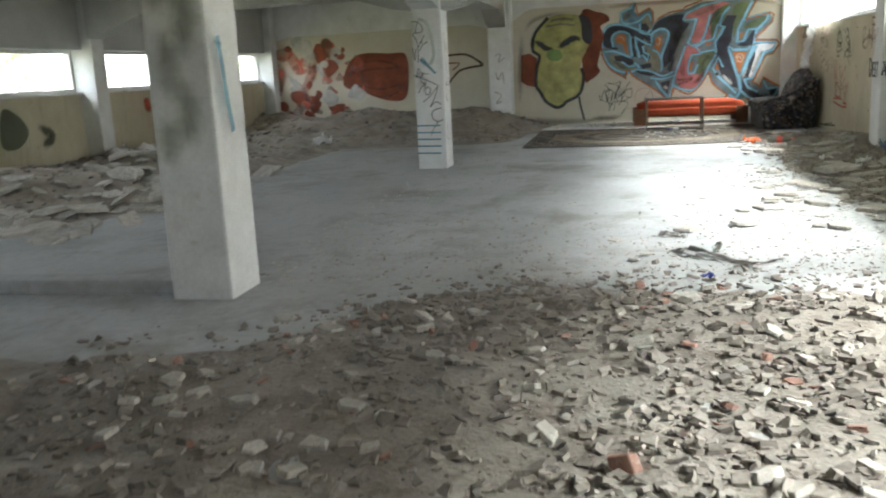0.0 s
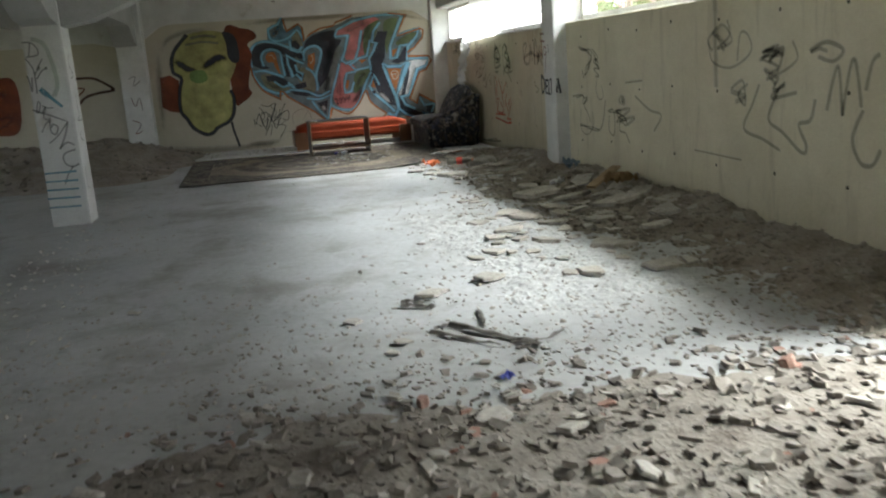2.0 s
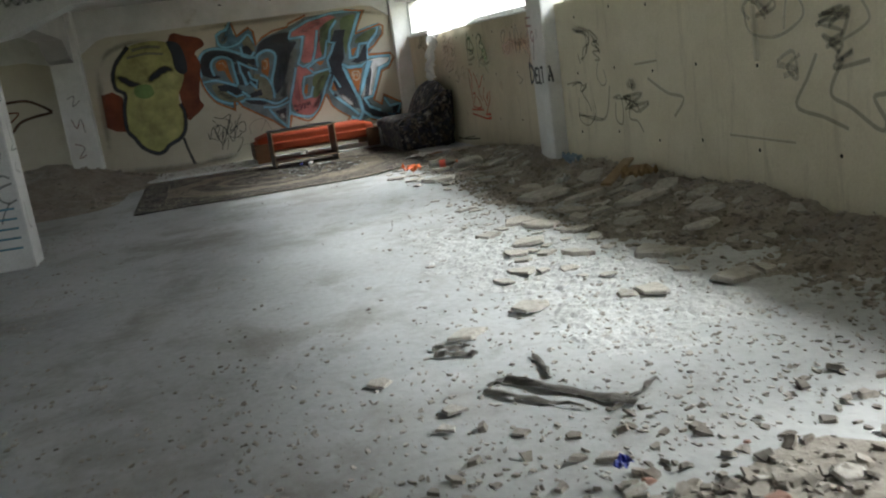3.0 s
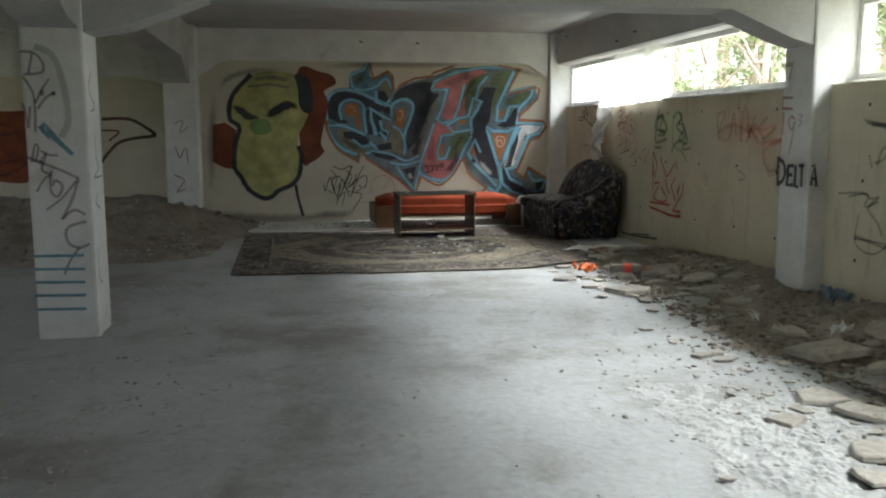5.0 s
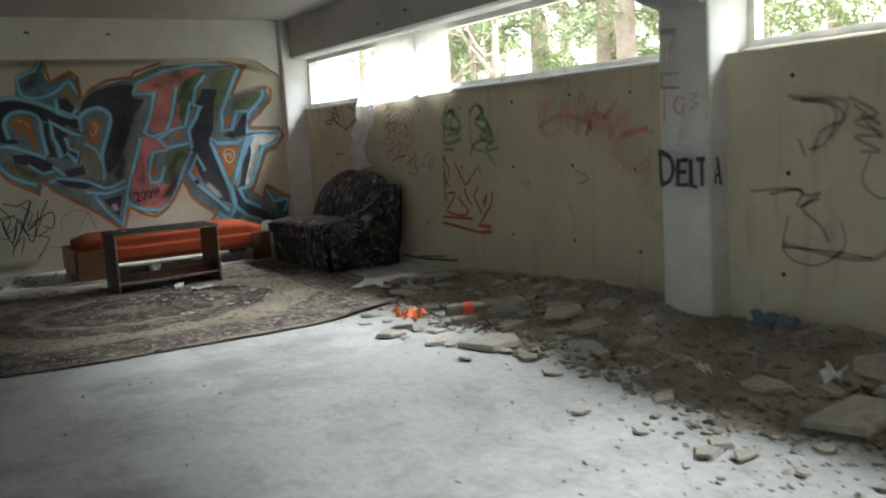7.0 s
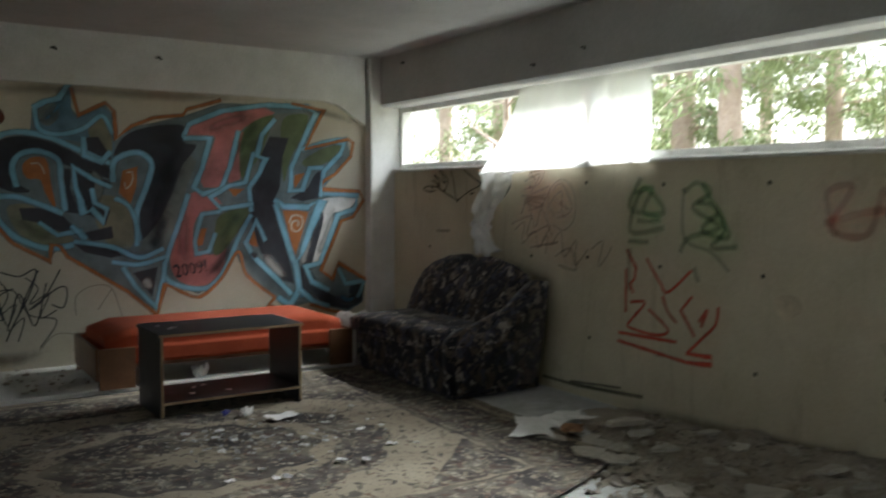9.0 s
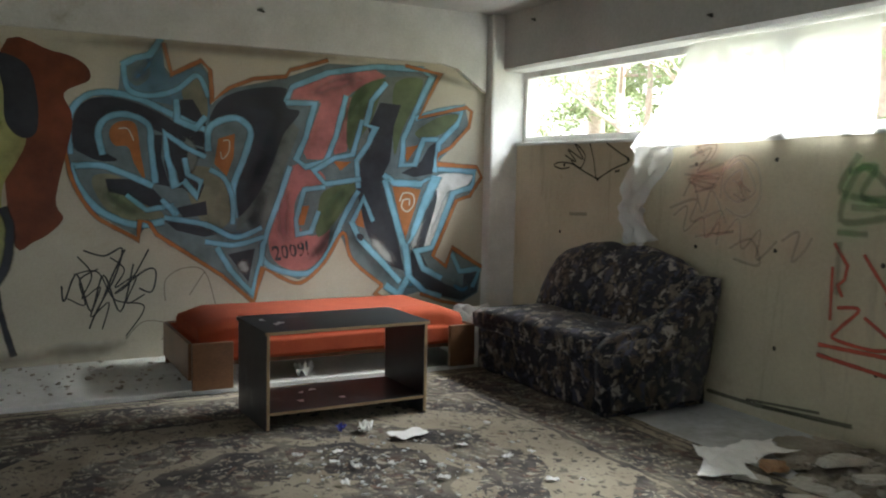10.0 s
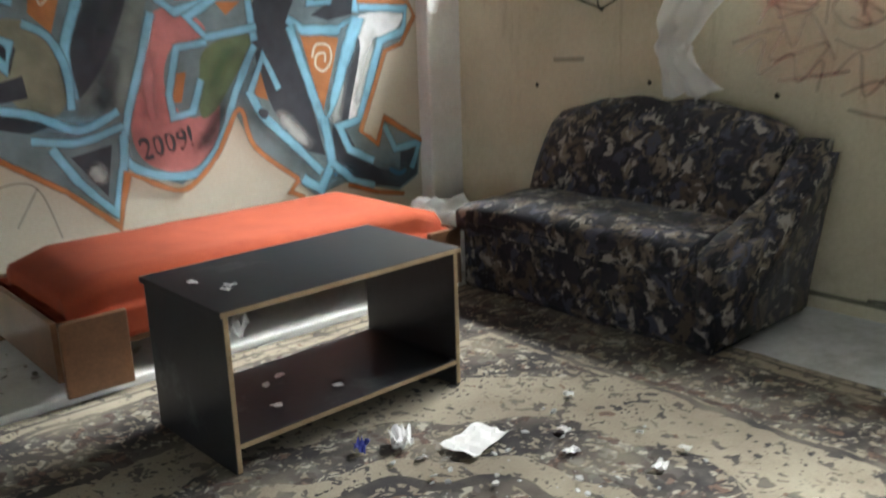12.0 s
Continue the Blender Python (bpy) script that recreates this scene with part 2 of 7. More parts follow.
def layers(m, last, pos, stack):
    """Lays patches over a colour: noise scale, stretch, seed, threshold from and to, colour, strength."""
    n, l = m.node_tree.nodes, m.node_tree.links
    for scale, detail, seed, lo, hi, col, amount in stack:
        nz = n.new("ShaderNodeTexNoise")
        nz.noise_dimensions = "4D"
        nz.inputs["W"].default_value = seed
        nz.inputs["Scale"].default_value, nz.inputs["Detail"].default_value = scale, detail
        l.new(pos, nz.inputs["Vector"])
        r = n.new("ShaderNodeMapRange")
        r.inputs["From Min"].default_value, r.inputs["From Max"].default_value, r.inputs["To Max"].default_value = lo, hi, amount
        l.new(nz.outputs["Fac"], r.inputs["Value"])
        mx = n.new("ShaderNodeMix")
        mx.data_type = "RGBA"
        l.new(r.outputs[0], mx.inputs["Factor"])
        l.new(last, mx.inputs["A"])
        mx.inputs["B"].default_value = (*col, 1)
        last = mx.outputs["Result"]
    return last


def warped(m, scale, amount):
    """Object coordinates pushed about by noise, so that figures come out leafy."""
    n, l = m.node_tree.nodes, m.node_tree.links
    co = n.new("ShaderNodeTexCoord")
    warp = n.new("ShaderNodeTexNoise")
    warp.inputs["Scale"].default_value = scale
    l.new(co.outputs["Object"], warp.inputs["Vector"])
    mv = n.new("ShaderNodeVectorMath")
    mv.operation = "MULTIPLY_ADD"
    l.new(warp.outputs["Color"], mv.inputs[0])
    mv.inputs[1].default_value = (amount, amount, amount)
    l.new(co.outputs["Object"], mv.inputs[2])
    return mv.outputs[0]


def fabric_material():
    """Dark velour with a loose floral figure in beige, brown and slate."""
    m = mat("floral_cloth", (0.010, 0.010, 0.016), (0.024, 0.024, 0.036), 0.9, 6, 200, 0.3)
    n, l = m.node_tree.nodes, m.node_tree.links
    last = next(x for x in n if x.bl_idname == "ShaderNodeMix").outputs["Result"]
    last = layers(m, last, warped(m, 11, 0.14), (
        (7.5, 3, 0, 0.50, 0.56, (0.075, 0.053, 0.039), 0.9),
        (10.0, 3, 4, 0.53, 0.59, (0.16, 0.13, 0.10), 0.95),
        (11.0, 3, 9, 0.54, 0.60, (0.05, 0.05, 0.078), 0.9),
        (13.0, 2, 17, 0.58, 0.63, (0.30, 0.27, 0.245), 0.9),
        (22.0, 3, 14, 0.53, 0.58, (0.006, 0.006, 0.010), 0.95)))
    l.new(last, n["Principled BSDF"].inputs["Base Color"])
    n["Principled BSDF"].inputs["Sheen Weight"].default_value = 0.08
    n["Principled BSDF"].inputs["Sheen Roughness"].default_value = 0.35
    return m


def rug_material(cx, cy, hx, hy):
    """Worn oriental rug: beige field, dark floral scrolls, bordered, with a medallion in the middle."""
    m = mat("oriental_rug", (0.215, 0.18, 0.135), (0.36, 0.315, 0.245), 1.0, 2.2, 160, 0.4, (0.20, 0.165, 0.12), 1.3, 0.58)
    n, l = m.node_tree.nodes, m.node_tree.links
    co = n.new("ShaderNodeTexCoord")

    def node(kind, op=None, *ins):
        k = n.new(kind)
        if op:
            k.operation = op
        for i, v in enumerate(ins):
            if isinstance(v, (int, float, tuple)):
                k.inputs[i].default_value = v
            else:
                l.new(v, k.inputs[i])
        return k.outputs[0]

    def math_(op, *ins):
        return node("ShaderNodeMath", op, *ins)

    pos = warped(m, 9, 0.09)
    sep = n.new("ShaderNodeSeparateXYZ")
    l.new(co.outputs["Object"], sep.inputs[0])
    dx, dy = math_("ABSOLUTE", math_("SUBTRACT", sep.outputs[0], cx)), math_("ABSOLUTE", math_("SUBTRACT", sep.outputs[1], cy))
    edge = math_("MINIMUM", math_("SUBTRACT", hx, dx), math_("SUBTRACT", hy, dy))
    wob = n.new("ShaderNodeTexNoise")
    wob.inputs["Scale"].default_value = 6
    l.new(co.outputs["Object"], wob.inputs["Vector"])
    wave = math_("MULTIPLY_ADD", wob.outputs["Fac"], 0.10, -0.05)
    edge_w = math_("ADD", edge, wave)

    def band(v, lo, hi):
        return math_("MULTIPLY", math_("GREATER_THAN", v, lo), math_("LESS_THAN", v, hi))

    # distance from the middle, scalloped, in two rings of the medallion
    rad = math_("SQRT", math_("ADD", math_("MULTIPLY", dx, dx), math_("MULTIPLY", math_("MULTIPLY", dy, dy), 1.5)))
    turn = math_("ARCTAN2", math_("SUBTRACT", sep.outputs[1], cy), math_("SUBTRACT", sep.outputs[0], cx))
    rad = math_("ADD", math_("MULTIPLY_ADD", math_("SINE", math_("MULTIPLY", turn, 12.0)), 0.035, rad), wave)
    ring = math_("MAXIMUM", band(rad, 0.64, 0.70), math_("MAXIMUM", band(rad, 0.22, 0.26), band(rad, 0.98, 1.01)))
    medal = math_("MAXIMUM", band(rad, 0.26, 0.64), band(rad, 0.82, 1.12))
    border = band(edge, 0.10, 0.50)
    corner = math_("MULTIPLY", math_("LESS_THAN", math_("ADD", math_("SUBTRACT", hx, dx), math_("SUBTRACT", hy, dy)), 1.75), math_("GREATER_THAN", edge, 0.56))
    dense = math_("MAXIMUM", math_("MAXIMUM", border, medal), corner)
    guard = math_("MAXIMUM", band(edge_w, 0.075, 0.10), math_("MAXIMUM", band(edge_w, 0.50, 0.535), band(edge, 0.0, 0.02)))

    def figure(scale, seed, at):
        nz = n.new("ShaderNodeTexNoise")
        nz.noise_dimensions = "4D"
        nz.inputs["W"].default_value, nz.inputs["Scale"].default_value, nz.inputs["Detail"].default_value = seed, scale, 2
        l.new(pos, nz.inputs["Vector"])
        return math_("GREATER_THAN", math_("MULTIPLY_ADD", dense, 0.10, nz.outputs["Fac"]), at)

    sprig = math_("MAXIMUM", figure(21, 3, 0.60), figure(40, 33, 0.63))
    curl = n.new("ShaderNodeTexVoronoi")
    curl.feature = "DISTANCE_TO_EDGE"
    curl.inputs["Scale"].default_value = 9.0
    l.new(pos, curl.inputs["Vector"])
    stem = math_("MULTIPLY", math_("LESS_THAN", curl.outputs["Distance"], 0.05), dense)
    ink = math_("MAXIMUM", math_("MAXIMUM", sprig, stem), math_("MAXIMUM", guard, ring))
    wear = n.new("ShaderNodeTexNoise")
    wear.inputs["Scale"].default_value, wear.inputs["Detail"].default_value = 4, 8
    l.new(co.outputs["Object"], wear.inputs["Vector"])
    wr = n.new("ShaderNodeMapRange")
    wr.inputs["From Min"].default_value, wr.inputs["From Max"].default_value = 0.40, 0.70
    wr.inputs["To Min"].default_value, wr.inputs["To Max"].default_value = 0.96, 0.35
    l.new(wear.outputs["Fac"], wr.inputs["Value"])
    bsdf = n["Principled BSDF"]
    last = bsdf.inputs["Base Color"].links[0].from_socket

    def over(last, fac, col):
        mx = n.new("ShaderNodeMix")
        mx.data_type = "RGBA"
        l.new(fac, mx.inputs["Factor"])
        l.new(last, mx.inputs["A"])
        mx.inputs["B"].default_value = (*col, 1)
        return mx.outputs["Result"]

    last = over(last, math_("MULTIPLY", dense, 0.22), (0.16, 0.13, 0.105))
    last = over(last, math_("MULTIPLY", math_("MULTIPLY", figure(14, 8, 0.64), dense), 0.8), (0.40, 0.37, 0.31))
    last = over(last, math_("MULTIPLY", figure(12, 21, 0.68), 0.8), (0.12, 0.062, 0.045))
    last = over(last, math_("MULTIPLY", ink, wr.outputs[0]), (0.032, 0.028, 0.032))
    l.new(last, bsdf.inputs["Base Color"])
    return m


def sheet_material():
    """Thin milky plastic film."""
    m = bpy.data.materials.new("plastic_film")
    m.use_nodes = True
    n, l = m.node_tree.nodes, m.node_tree.links
    out = n["Material Output"]
    d, t, g, p = (n.new(k) for k in ("ShaderNodeBsdfDiffuse", "ShaderNodeBsdfTranslucent", "ShaderNodeBsdfGlossy", "ShaderNodeBsdfTransparent"))
    d.inputs["Color"].default_value = t.inputs["Color"].default_value = (0.93, 0.94, 0.95, 1)
    g.inputs["Roughness"].default_value = 0.35
    mixes = [n.new("ShaderNodeMixShader") for _ in range(3)]
    for k, (fac, a, b) in enumerate(((0.55, d.outputs[0], t.outputs[0]), (0.06, mixes[0].outputs[0], g.outputs[0]), (0.2, mixes[1].outputs[0], p.outputs[0]))):
        mixes[k].inputs["Fac"].default_value = fac
        l.new(a, mixes[k].inputs[1])
        l.new(b, mixes[k].inputs[2])
    l.new(mixes[2].outputs[0], out.inputs["Surface"])
    return m


m_cloth = fabric_material()
m_sheet = sheet_material()

# ---- the hall ----
XE, XW, YN, YS, TOP = 3.08, -7.25, 18.09, -1.0, 2.71
XE2 = 2.95
CX0, CX1, CD = -2.55, -2.18, 0.39
BAYS = (5.27, 11.5)
LEFTX = -7.0
DOOR = (4.55, 5.27)

bm = bmesh.new()
for x0, x1 in ((XW - 0.3, XE + 0.28),):
    box(bm, x0, x1, YS - 0.3, YN + 0.3, -0.25, 0.0)
solid("floor", bm, m_floor, "bare dusty grey concrete floor, worn and stained", "floor")

bm = bmesh.new()
box(bm, XW - 0.6, XE + 0.6, YS - 0.6, YN + 0.6, TOP, TOP + 0.25)
solid("ceiling", bm, m_ceiling, "flat grey-white painted concrete ceiling", "ceiling")

# east wall: parapet under the windows, edge beam above; its near part has a paler, thicker coat and a doorway
bm = bmesh.new()
box(bm, XE2, XE + 0.22, DOOR[1], 11.7, -0.2, 1.64)
box(bm, XE2, XE + 0.22, YS, DOOR[0], -0.2, 1.64)
box(bm, XE2, XE + 0.22, YS, 0.0, 1.64, 2.25)
box(bm, XE2, XE + 0.22, 4.40, DOOR[0], 1.64, 2.25)
box(bm, XE2, XE + 0.22, DOOR[0], DOOR[1], 2.03, 2.25)
solid("wall_east_near", bm, m_wall_pale, "pale ochre plastered wall under strip windows, with grey tags", "wall")
bm = bmesh.new()
box(bm, XE, XE + 0.22, 11.7, YN + 0.2, -0.2, 1.64)
solid("wall_east", bm, m_wall, "dirty ochre plastered wall under strip windows, sprayed with tags", "wall")
bm = bmesh.new()
prism(bm, [(2.93, TOP), (2.93, 2.27), (2.96, 2.25), (XE + 0.24, 2.25), (XE + 0.24, TOP)], "y", YS, YN + 0.2)
solid("beam_east", bm, m_ceiling, "grey-white painted concrete edge beam over the windows", "beam")

# north wall in its concrete frame
bm = bmesh.new()
box(bm, CX1, XE, YN, YN + 0.25, -0.2, TOP)
solid("wall_north", bm, m_mural, "cream plastered wall covered by a large graffiti mural", "wall")
bm = bmesh.new()
box(bm, XW, CX1, YN, YN + 0.25, -0.2, TOP)
solid("wall_north_west", bm, m_mural, "cream plastered wall with red graffiti, dirty near the ground", "wall")
bm = bmesh.new()
prism(bm, [(CX1, TOP), (CX1, 2.02), (-1.86, 2.24), (-1.7, 2.28), (2.38, 2.28), (2.52, 2.25), (2.80, 2.07), (2.80, TOP)], "y", YN - 0.05, YN + 0.1)
solid("beam_north", bm, m_white, "white concrete beam with slanting ends above the mural", "beam")
bm = bmesh.new()
prism(bm, [(XW, TOP), (XW, 1.9), (-6.7, 2.02), (-2.95, 2.05), (-2.56, 1.95), (-2.56, TOP)], "y", YN - 0.05, YN + 0.1)
solid("beam_north_west", bm, m_white, "white concrete beam above the graffiti wall", "beam")

# west wall
bm = bmesh.new()
box(bm, XW - 0.25, XW, YS, YN + 0.2, -0.2, 1.13)
solid("wall_west", bm, m_wall, "dirty ochre parapet wall under strip windows", "wall")
bm = bmesh.new()
box(bm, XW - 0.25, XW + 0.1, YS, YN + 0.2, 1.72, TOP)
solid("beam_west", bm, m_ceiling, "grey concrete edge beam above the windows", "beam")
bm = bmesh.new()
box(bm, XW - 0.25, XE + 0.24, YS - 0.25, YS, -0.2, TOP)
solid("wall_south", bm, m_wall, "plain ochre plastered wall", "wall")


# columns, posts and beams between them
def column(name, x0, x1, y0, y1, top, label):
    bm = bmesh.new()
    box(bm, x0, x1, y0, y1, -0.1, top, 0.018)
    return solid(name, bm, m_white, label, "column")


for y in BAYS:
    column("column_1", CX0, CX1, y, y + CD, TOP, "whitewashed square concrete column with faded tags")
    column("post_east", 2.80, XE + 0.2, y, y + 0.38, TOP, "whitewashed concrete post between the strip windows")
    column("post_west", XW - 0.2, LEFTX, y + 0.1, y + 0.4, TOP, "whitewashed concrete post between the strip windows")
    bm = bmesh.new()
    prism(bm, [(CX1, 1.93), (CX1 + 0.25, 1.97), (CX1 + 0.75, 2.16), (2.15, 2.16), (2.62, 1.97), (2.80, 1.92), (2.80, TOP), (CX1, TOP)], "y", y + 0.02, y + 0.36)
    solid("beam_cross", bm, m_ceiling, "grey-white painted concrete cross beam with slanting haunches", "beam")
    bm = bmesh.new()
    prism(bm, [(CX0, 1.93), (CX0 - 0.25, 1.97), (CX0 - 0.75, 2.12), (LEFTX + 0.8, 2.12), (LEFTX + 0.2, 1.9), (LEFTX, 1.85), (LEFTX, TOP), (CX0, TOP)], "y", y + 0.02, y + 0.36)
    solid("beam_cross", bm, m_ceiling, "grey-white painted concrete cross beam with slanting haunches", "beam")
column("column_north", CX0, CX1 + 0.06, 17.68, YN, TOP, "whitewashed square column against the end wall")
column("post_corner", 2.82, XE + 0.2, 17.98, YN + 0.2, TOP, "whitewashed corner post beside the window")
column("post_west", XW - 0.2, LEFTX, 17.8, YN + 0.2, TOP, "whitewashed corner post")
for y0, y1 in ((YS, BAYS[0]), (BAYS[0] + CD, BAYS[1]), (BAYS[1] + CD, 17.68)):
    bm = bmesh.new()
    prism(bm, [(y0, 1.95), (y0 + 0.3, 2.0), (y0 + 0.8, 2.24), (y1 - 0.8, 2.24), (y1 - 0.3, 2.0), (y1, 1.95), (y1, TOP), (y0, TOP)], "x", CX0 + 0.02, CX1 - 0.02)
    solid("beam_long", bm, m_ceiling, "grey-white painted concrete beam between columns", "beam")
# raised strip of floor along the end wall
bm = bmesh.new()
box(bm, CX1, XE, 17.03, YN, 0.0, 0.05, 0.01)
solid("floor_step", bm, m_white, "low raised concrete strip along the mural wall", "step")


# windows: frame, sill, mullions
def window(name, x, y0, y1, z0, z1, mullions, depth=0.07):
    w = thing(name, pose(x, 0, 0), "long low strip window, painted frame without glass", "window", "strip windows", "structure")
    bm = bmesh.new()
    box(bm, -depth / 2, depth / 2, y0, y1, z1 - 0.05, z1)
    box(bm, -depth / 2, depth / 2, y0, y1, z0, z0 + 0.05)
    box(bm, -depth / 2, depth / 2, y0, y0 + 0.05, z0 + 0.05, z1 - 0.05)
    box(bm, -depth / 2, depth / 2, y1 - 0.05, y1, z0 + 0.05, z1 - 0.05)
    part("window_frame", bm, m_frame, w)
    for y in mullions:
        bm = bmesh.new()
        box(bm, -0.085 if name == "window_1" else -0.025, 0.025, y - 0.03, y + 0.03, z0 + 0.05, z1 - 0.05, 0.004)
        part("mullion", bm, m_frame, w)
    bm = bmesh.new()
    box(bm, -0.11, 0.14, y0 - 0.02, y1 + 0.02, z0 - 0.025, z0, 0.006)
    part("window_sill", bm, m_frame, w)
    return w


window("window_1", XE + 0.09, 11.88, 17.98, 1.665, 2.25, (15.2,))
window("window_2", XE + 0.09, 5.65, 11.5, 1.665, 2.25, (8.3,))
window("window_6", XE + 0.09, 0.0, 4.40, 1.665, 2.25, (2.8,))
# open doorway in the bay beside the rubble: a bare frame down to the ground
frame_thing = thing("door_1", pose(XE + 0.09, 0, 0), "open doorway with a painted timber frame, no leaf", "door", "", "structure")
for x0, x1, y0, y1, z0, z1 in ((-0.05, 0.05, DOOR[0], DOOR[0] + 0.06, 0.0, 2.03), (-0.05, 0.05, DOOR[1] - 0.06, DOOR[1], 0.0, 2.03), (-0.05, 0.05, DOOR[0] + 0.06, DOOR[1] - 0.06, 1.97, 2.03)):
    bm = bmesh.new()
    box(bm, x0, x1, y0, y1, z0, z1, 0.004)
    part("door_frame", bm, m_frame, frame_thing)
window("window_3", XW - 0.1, 11.9, 17.8, 1.155, 1.72, (14.8,))
window("window_4", XW - 0.1, 5.7, 11.6, 1.155, 1.72, (8.5,))
window("window_5", XW - 0.1, YS, 5.37, 1.155, 1.72, (2.0,))

# outside ground
bm = bmesh.new()
bmesh.ops.create_grid(bm, x_segments=8, y_segments=8, size=600, matrix=Matrix.Translation((0, 0, -0.3)))
solid("ground", bm, m_ground, "forest ground around the building", "ground")

# ---- furniture in the corner ----
def soften(bm, r, seg=3):
    bmesh.ops.bevel(bm, geom=list(bm.edges), offset=r, segments=seg, affect="EDGES", profile=0.5, clamp_overlap=True)


def lumpy(bm, amount, scale):
    for v in bm.verts:
        v.co += noise.noise_vector(v.co * scale) * amount


def sofa():
    s = thing("sofa", pose(0, 0, 0), "two-seat sofa in dark floral cloth, one arm, against the wall", "sofa")
    bm = bmesh.new()
    prism(bm, [(2.19, 0.02), (2.17, 0.05), (2.16, 0.35), (2.95, 0.35), (2.95, 0.02)], "y", 15.60, 17.0)
    bmesh.ops.subdivide_edges(bm, edges=bm.edges, cuts=6, use_grid_fill=True)
    lumpy(bm, 0.012, 5)
    part("base", bm, m_cloth, s)
    bm = bmesh.new()
    box(bm, 2.14, 2.72, 15.70, 17.01, 0.33, 0.475)
    bmesh.ops.subdivide_edges(bm, edges=bm.edges, cuts=7, use_grid_fill=True)
    for v in bm.verts:
        u, w = (v.co.y - 15.66) / 1.35, (v.co.x - 2.14) / 0.58
        if v.co.z > 0.4:
            v.co.z += 0.02 * math.sin(math.pi * u) * math.sin(math.pi * min(1, w)) - 0.03 * (w < 0.08) - 0.02 * (u > 0.95)
        if w < 0.05:
            v.co.x -= 0.015
    lumpy(bm, 0.012, 6)
    part("seat_cushion", bm, m_cloth, s, smooth=True)
    # back: two rounded humps, leaning
    bm = bmesh.new()
    ny, nz_ = 30, 10
    sides = []
    for face in (0, 1):
        grid = []
        for i in range(ny + 1):
            u = i / ny
            y = 15.67 + 1.31 * u
            hump = 0.80 + 0.155 * math.sin(math.pi * min(1, max(0, u * 0.94 + 0.03))) ** 0.55 - 0.03 * math.exp(-((u - 0.5) / 0.06) ** 2)
            row = []
            for j in range(nz_ + 1):
                w = j / nz_
                z = 0.36 + (hump - 0.36) * w
                bulge = 0.07 * math.sin(math.pi * min(1, w * 1.02)) ** 0.6 * (0.75 + 0.25 * abs(math.sin(2 * math.pi * u)))
                x = 2.62 + 0.24 * w - bulge if face == 0 else 2.98 - 0.06 * w ** 4
                if w > 0.93 and face == 0:
                    x += 0.035
                row.append(bm.verts.new((x, y, z)))
            grid.append(row)
        sides.append(grid)
    for g, flip in zip(sides, (False, True)):
        for i in range(ny):
            for j in range(nz_):
                q = (g[i][j], g[i + 1][j], g[i + 1][j + 1], g[i][j + 1])
                bm.faces.new(q[::-1] if flip else q)
    a, b = sides
    for i in range(ny):
        bm.faces.new((a[i][nz_], a[i + 1][nz_], b[i + 1][nz_], b[i][nz_]))
        bm.faces.new((a[i][0], a[i + 1][0], b[i + 1][0], b[i][0]))
    for j in range(nz_):
        bm.faces.new((a[0][j], a[0][j + 1], b[0][j + 1], b[0][j]))
        bm.faces.new((a[ny][j], a[ny][j + 1], b[ny][j + 1], b[ny][j]))
    bmesh.ops.recalc_face_normals(bm, faces=bm.faces)
    lumpy(bm, 0.014, 7)
    part("backrest", bm, m_cloth, s, smooth=True)
    # the one arm sweeps from the back's top down to the seat's front
    bm = bmesh.new()
    top = spline([(2.99, 0.80, 0), (2.90, 0.81, 0), (2.80, 0.74, 0), (2.64, 0.62, 0), (2.42, 0.53, 0), (2.24, 0.49, 0), (2.15, 0.41, 0)], 5)
    outline = [(p.x, p.y) for p in top] + [(2.155, 0.2), (2.18, 0.02), (2.90, 0.02), (2.985, 0.25), (2.99, 0.55)]
    prism(bm, outline, "y", 15.49, 15.69)
    bmesh.ops.bevel(bm, geom=[e for e in bm.edges if abs(e.verts[0].co.y - e.verts[1].co.y) < 1e-5], offset=0.05, segments=4, affect="EDGES")
    for v in bm.verts:
        k = max(0.0, min(1.0, (v.co.z - 0.25) / 0.5))
        v.co.y += 0.06 * (1 - k) if v.co.y < 15.6 else 0.02 * (1 - k)
    lumpy(bm, 0.01, 7)
    part("armrest", bm, m_cloth, s, smooth=True)
    for x, y in ((2.25, 15.68), (2.25, 16.9), (2.85, 15.68), (2.85, 16.9)):
        bm = bmesh.new()
        box(bm, x - 0.03, x + 0.03, y - 0.03, y + 0.03, 0.0, 0.03)
        part("foot", bm, m_dark, s)
    return s


sofa()


